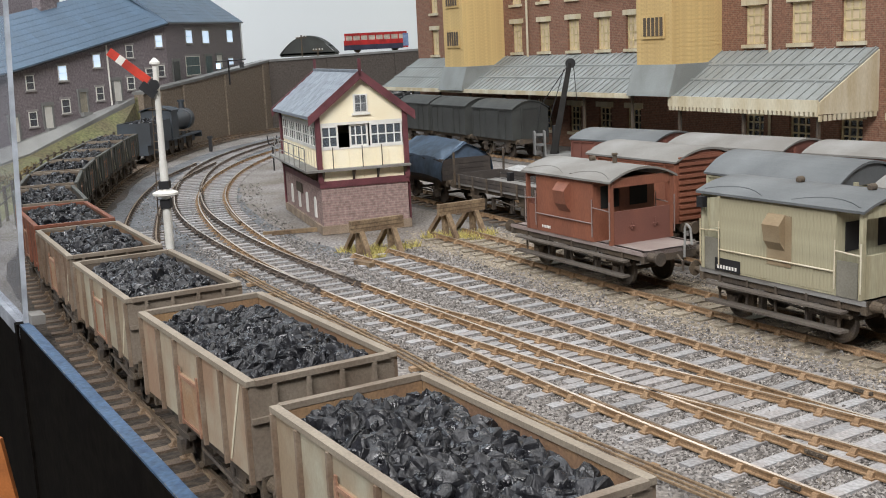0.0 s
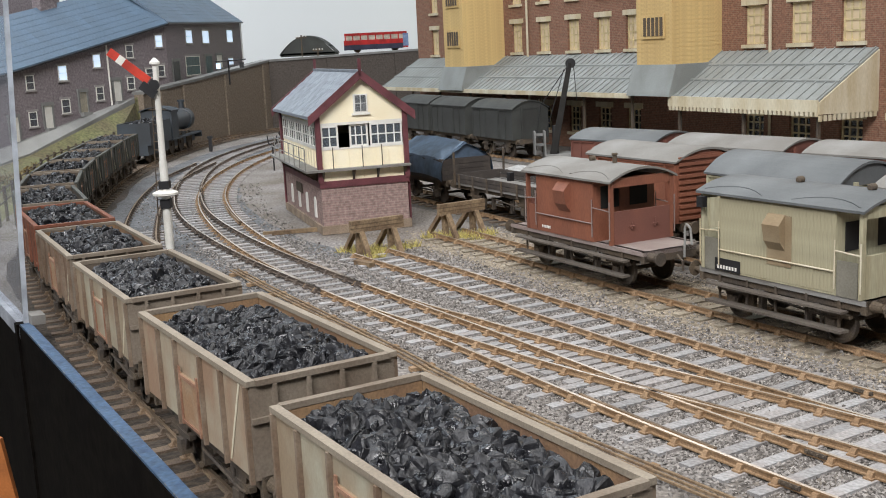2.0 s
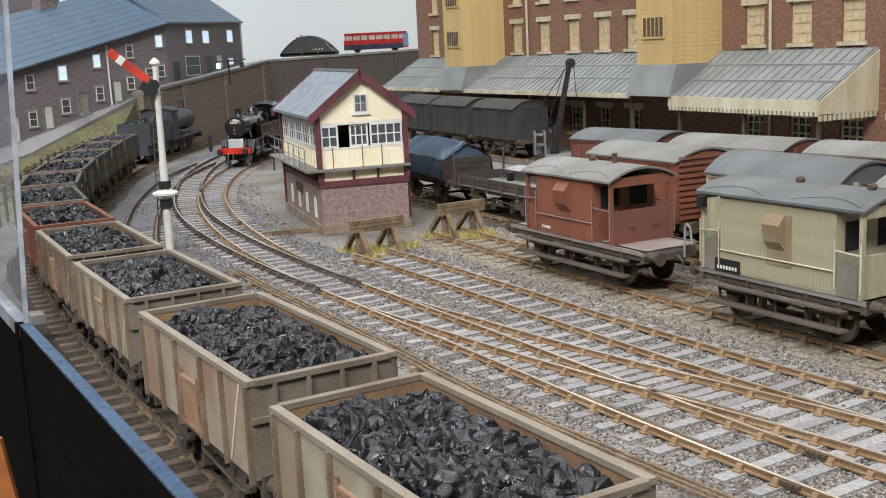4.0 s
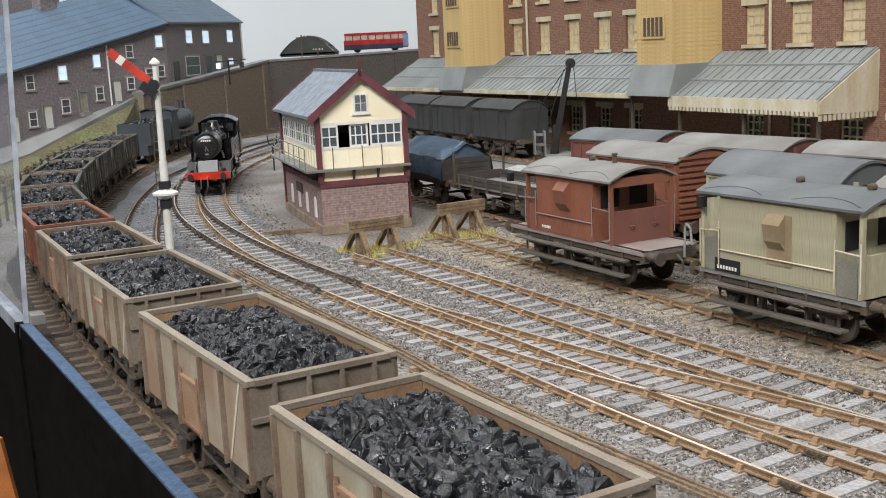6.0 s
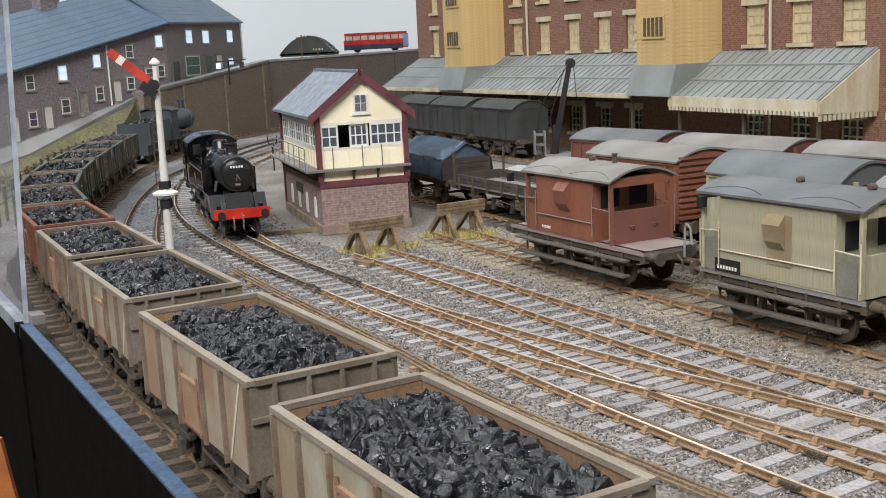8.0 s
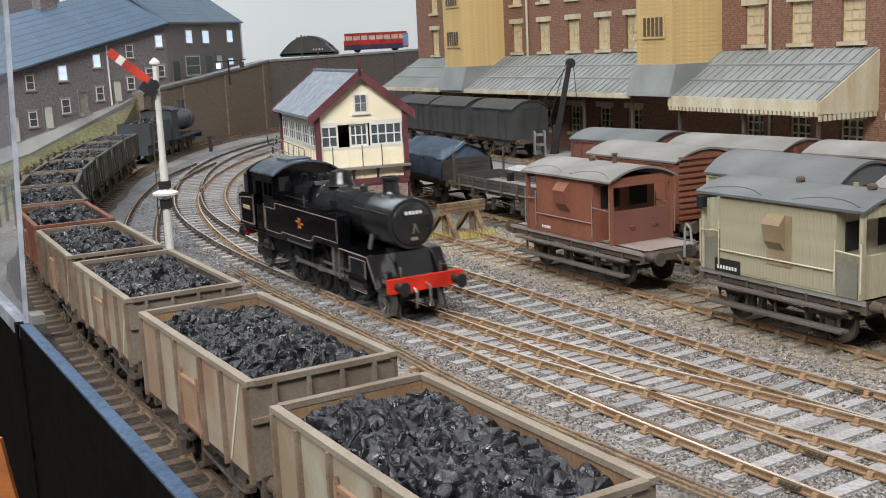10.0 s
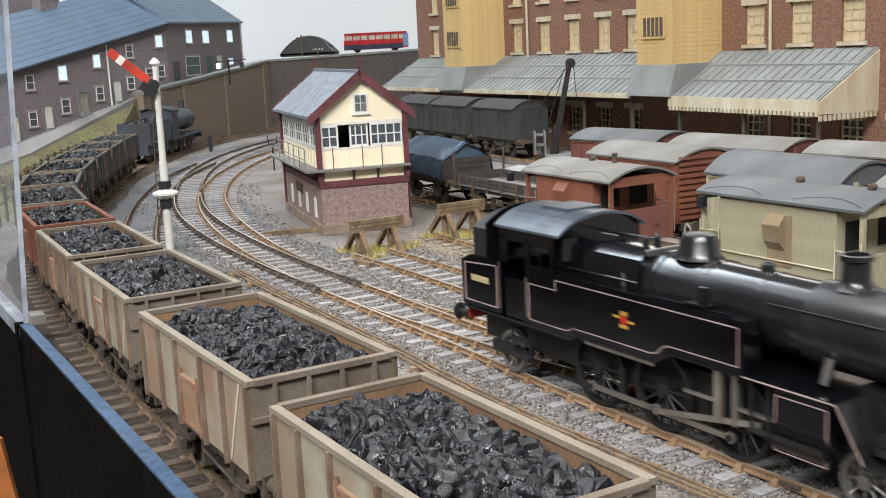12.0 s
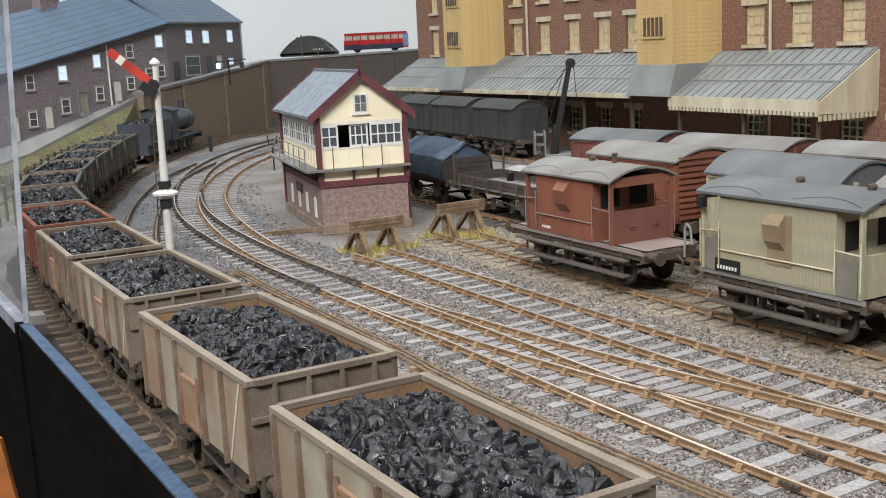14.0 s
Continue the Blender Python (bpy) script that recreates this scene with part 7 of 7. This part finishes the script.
# ---- track laid last ----
track("b", "running line with grey sleepers and rusty bullhead rail", partner=("t", "x"), checks=((1, 17.6, 21.6), (-1, 46.0, 52.0)), joints=((1, 16.3), (-1, 17.2), (-1, 21.6)))
track("c", "siding with grey sleepers and rusty bullhead rail", partner=("x",), checks=((-1, 15.0, 18.6),), joints=((1, 20.2), (-1, 19.8)))
track("x", "crossover between the running line and the siding", skip="b", checks=((-1, 18.9, 22.6), (1, 15.6, 18.0)))
track("t", "curved outer running line", rust=RUST_DARK, skip="b", partner=("o",))
track("d", "grimy siding beneath the brake vans", SLEEPER_TAN, RAILTOP_DULL)
track("a", "grimy goods line beneath the coal train", SLEEPER_DARK, RAILTOP_DULL, RUST_GOODS)
track("o", "curved goods connection", rust=RUST_DARK, top=RAILTOP_DULL, skip="t")
track("e", "yard siding with dark sleepers", SLEEPER_DARK, RAILTOP_DULL)
track("f", "yard siding beneath the vans", SLEEPER_DARK, RAILTOP_DULL)
track("g", "mill siding", SLEEPER_DARK, RAILTOP_DULL)


# distance of the front buffer beam along the running line
FRONT = [(0.0, 106.5), (3.0, 85.1), (5.3, 68.5), (5.5, 67.0), (6.0, 63.8), (6.5, 60.4), (7.0, 56.8), (7.5, 53.0), (8.0, 49.1), (8.2, 47.4), (10.3, 30.95), (10.5, 29.35), (11.0, 25.45), (11.5, 21.85), (12.0, 18.2), (12.5, 14.7), (13.0, 11.07), (13.4, 8.35), (14.0, 4.05)]


def front_at(t):
    return float(np.interp(t, [r[0] for r in FRONT], [r[1] for r in FRONT]))


def motions():
    b = LINES["b"]
    steps = [i / 10 for i in range(141)]
    walk(LOCO, [(t, b.stand(front_at(t) + 5.2, 6.0, flip=True)) for t in steps])
    fine = [i / 15 for i in range(211)]
    s0 = front_at(0)
    for w, x, r in WHEELS:
        walk(w, [(t, P(x, 0, r) @ Matrix.Rotation((s0 - front_at(t)) / r, 4, "Y")) for t in fine])
    for ob, s in RODS:
        rows = []
        for t in fine:
            a = (s0 - front_at(t)) / 0.74
            rows.append((t, P(-0.3 * math.sin(a), 0, 0.74 - 0.3 * math.cos(a))))
        walk(ob, rows)
    for ob, s in MAINS:
        rows = []
        for t in fine:
            a = (s0 - front_at(t)) / 0.74
            dz = -0.3 * math.cos(a)
            rows.append((t, P(-0.05 - 0.3 * math.sin(a), 0, 0.74 + dz) @ Matrix.Rotation(math.atan2(dz - 0.12, 2.5), 4, "Y")))
        walk(ob, rows)


motions()
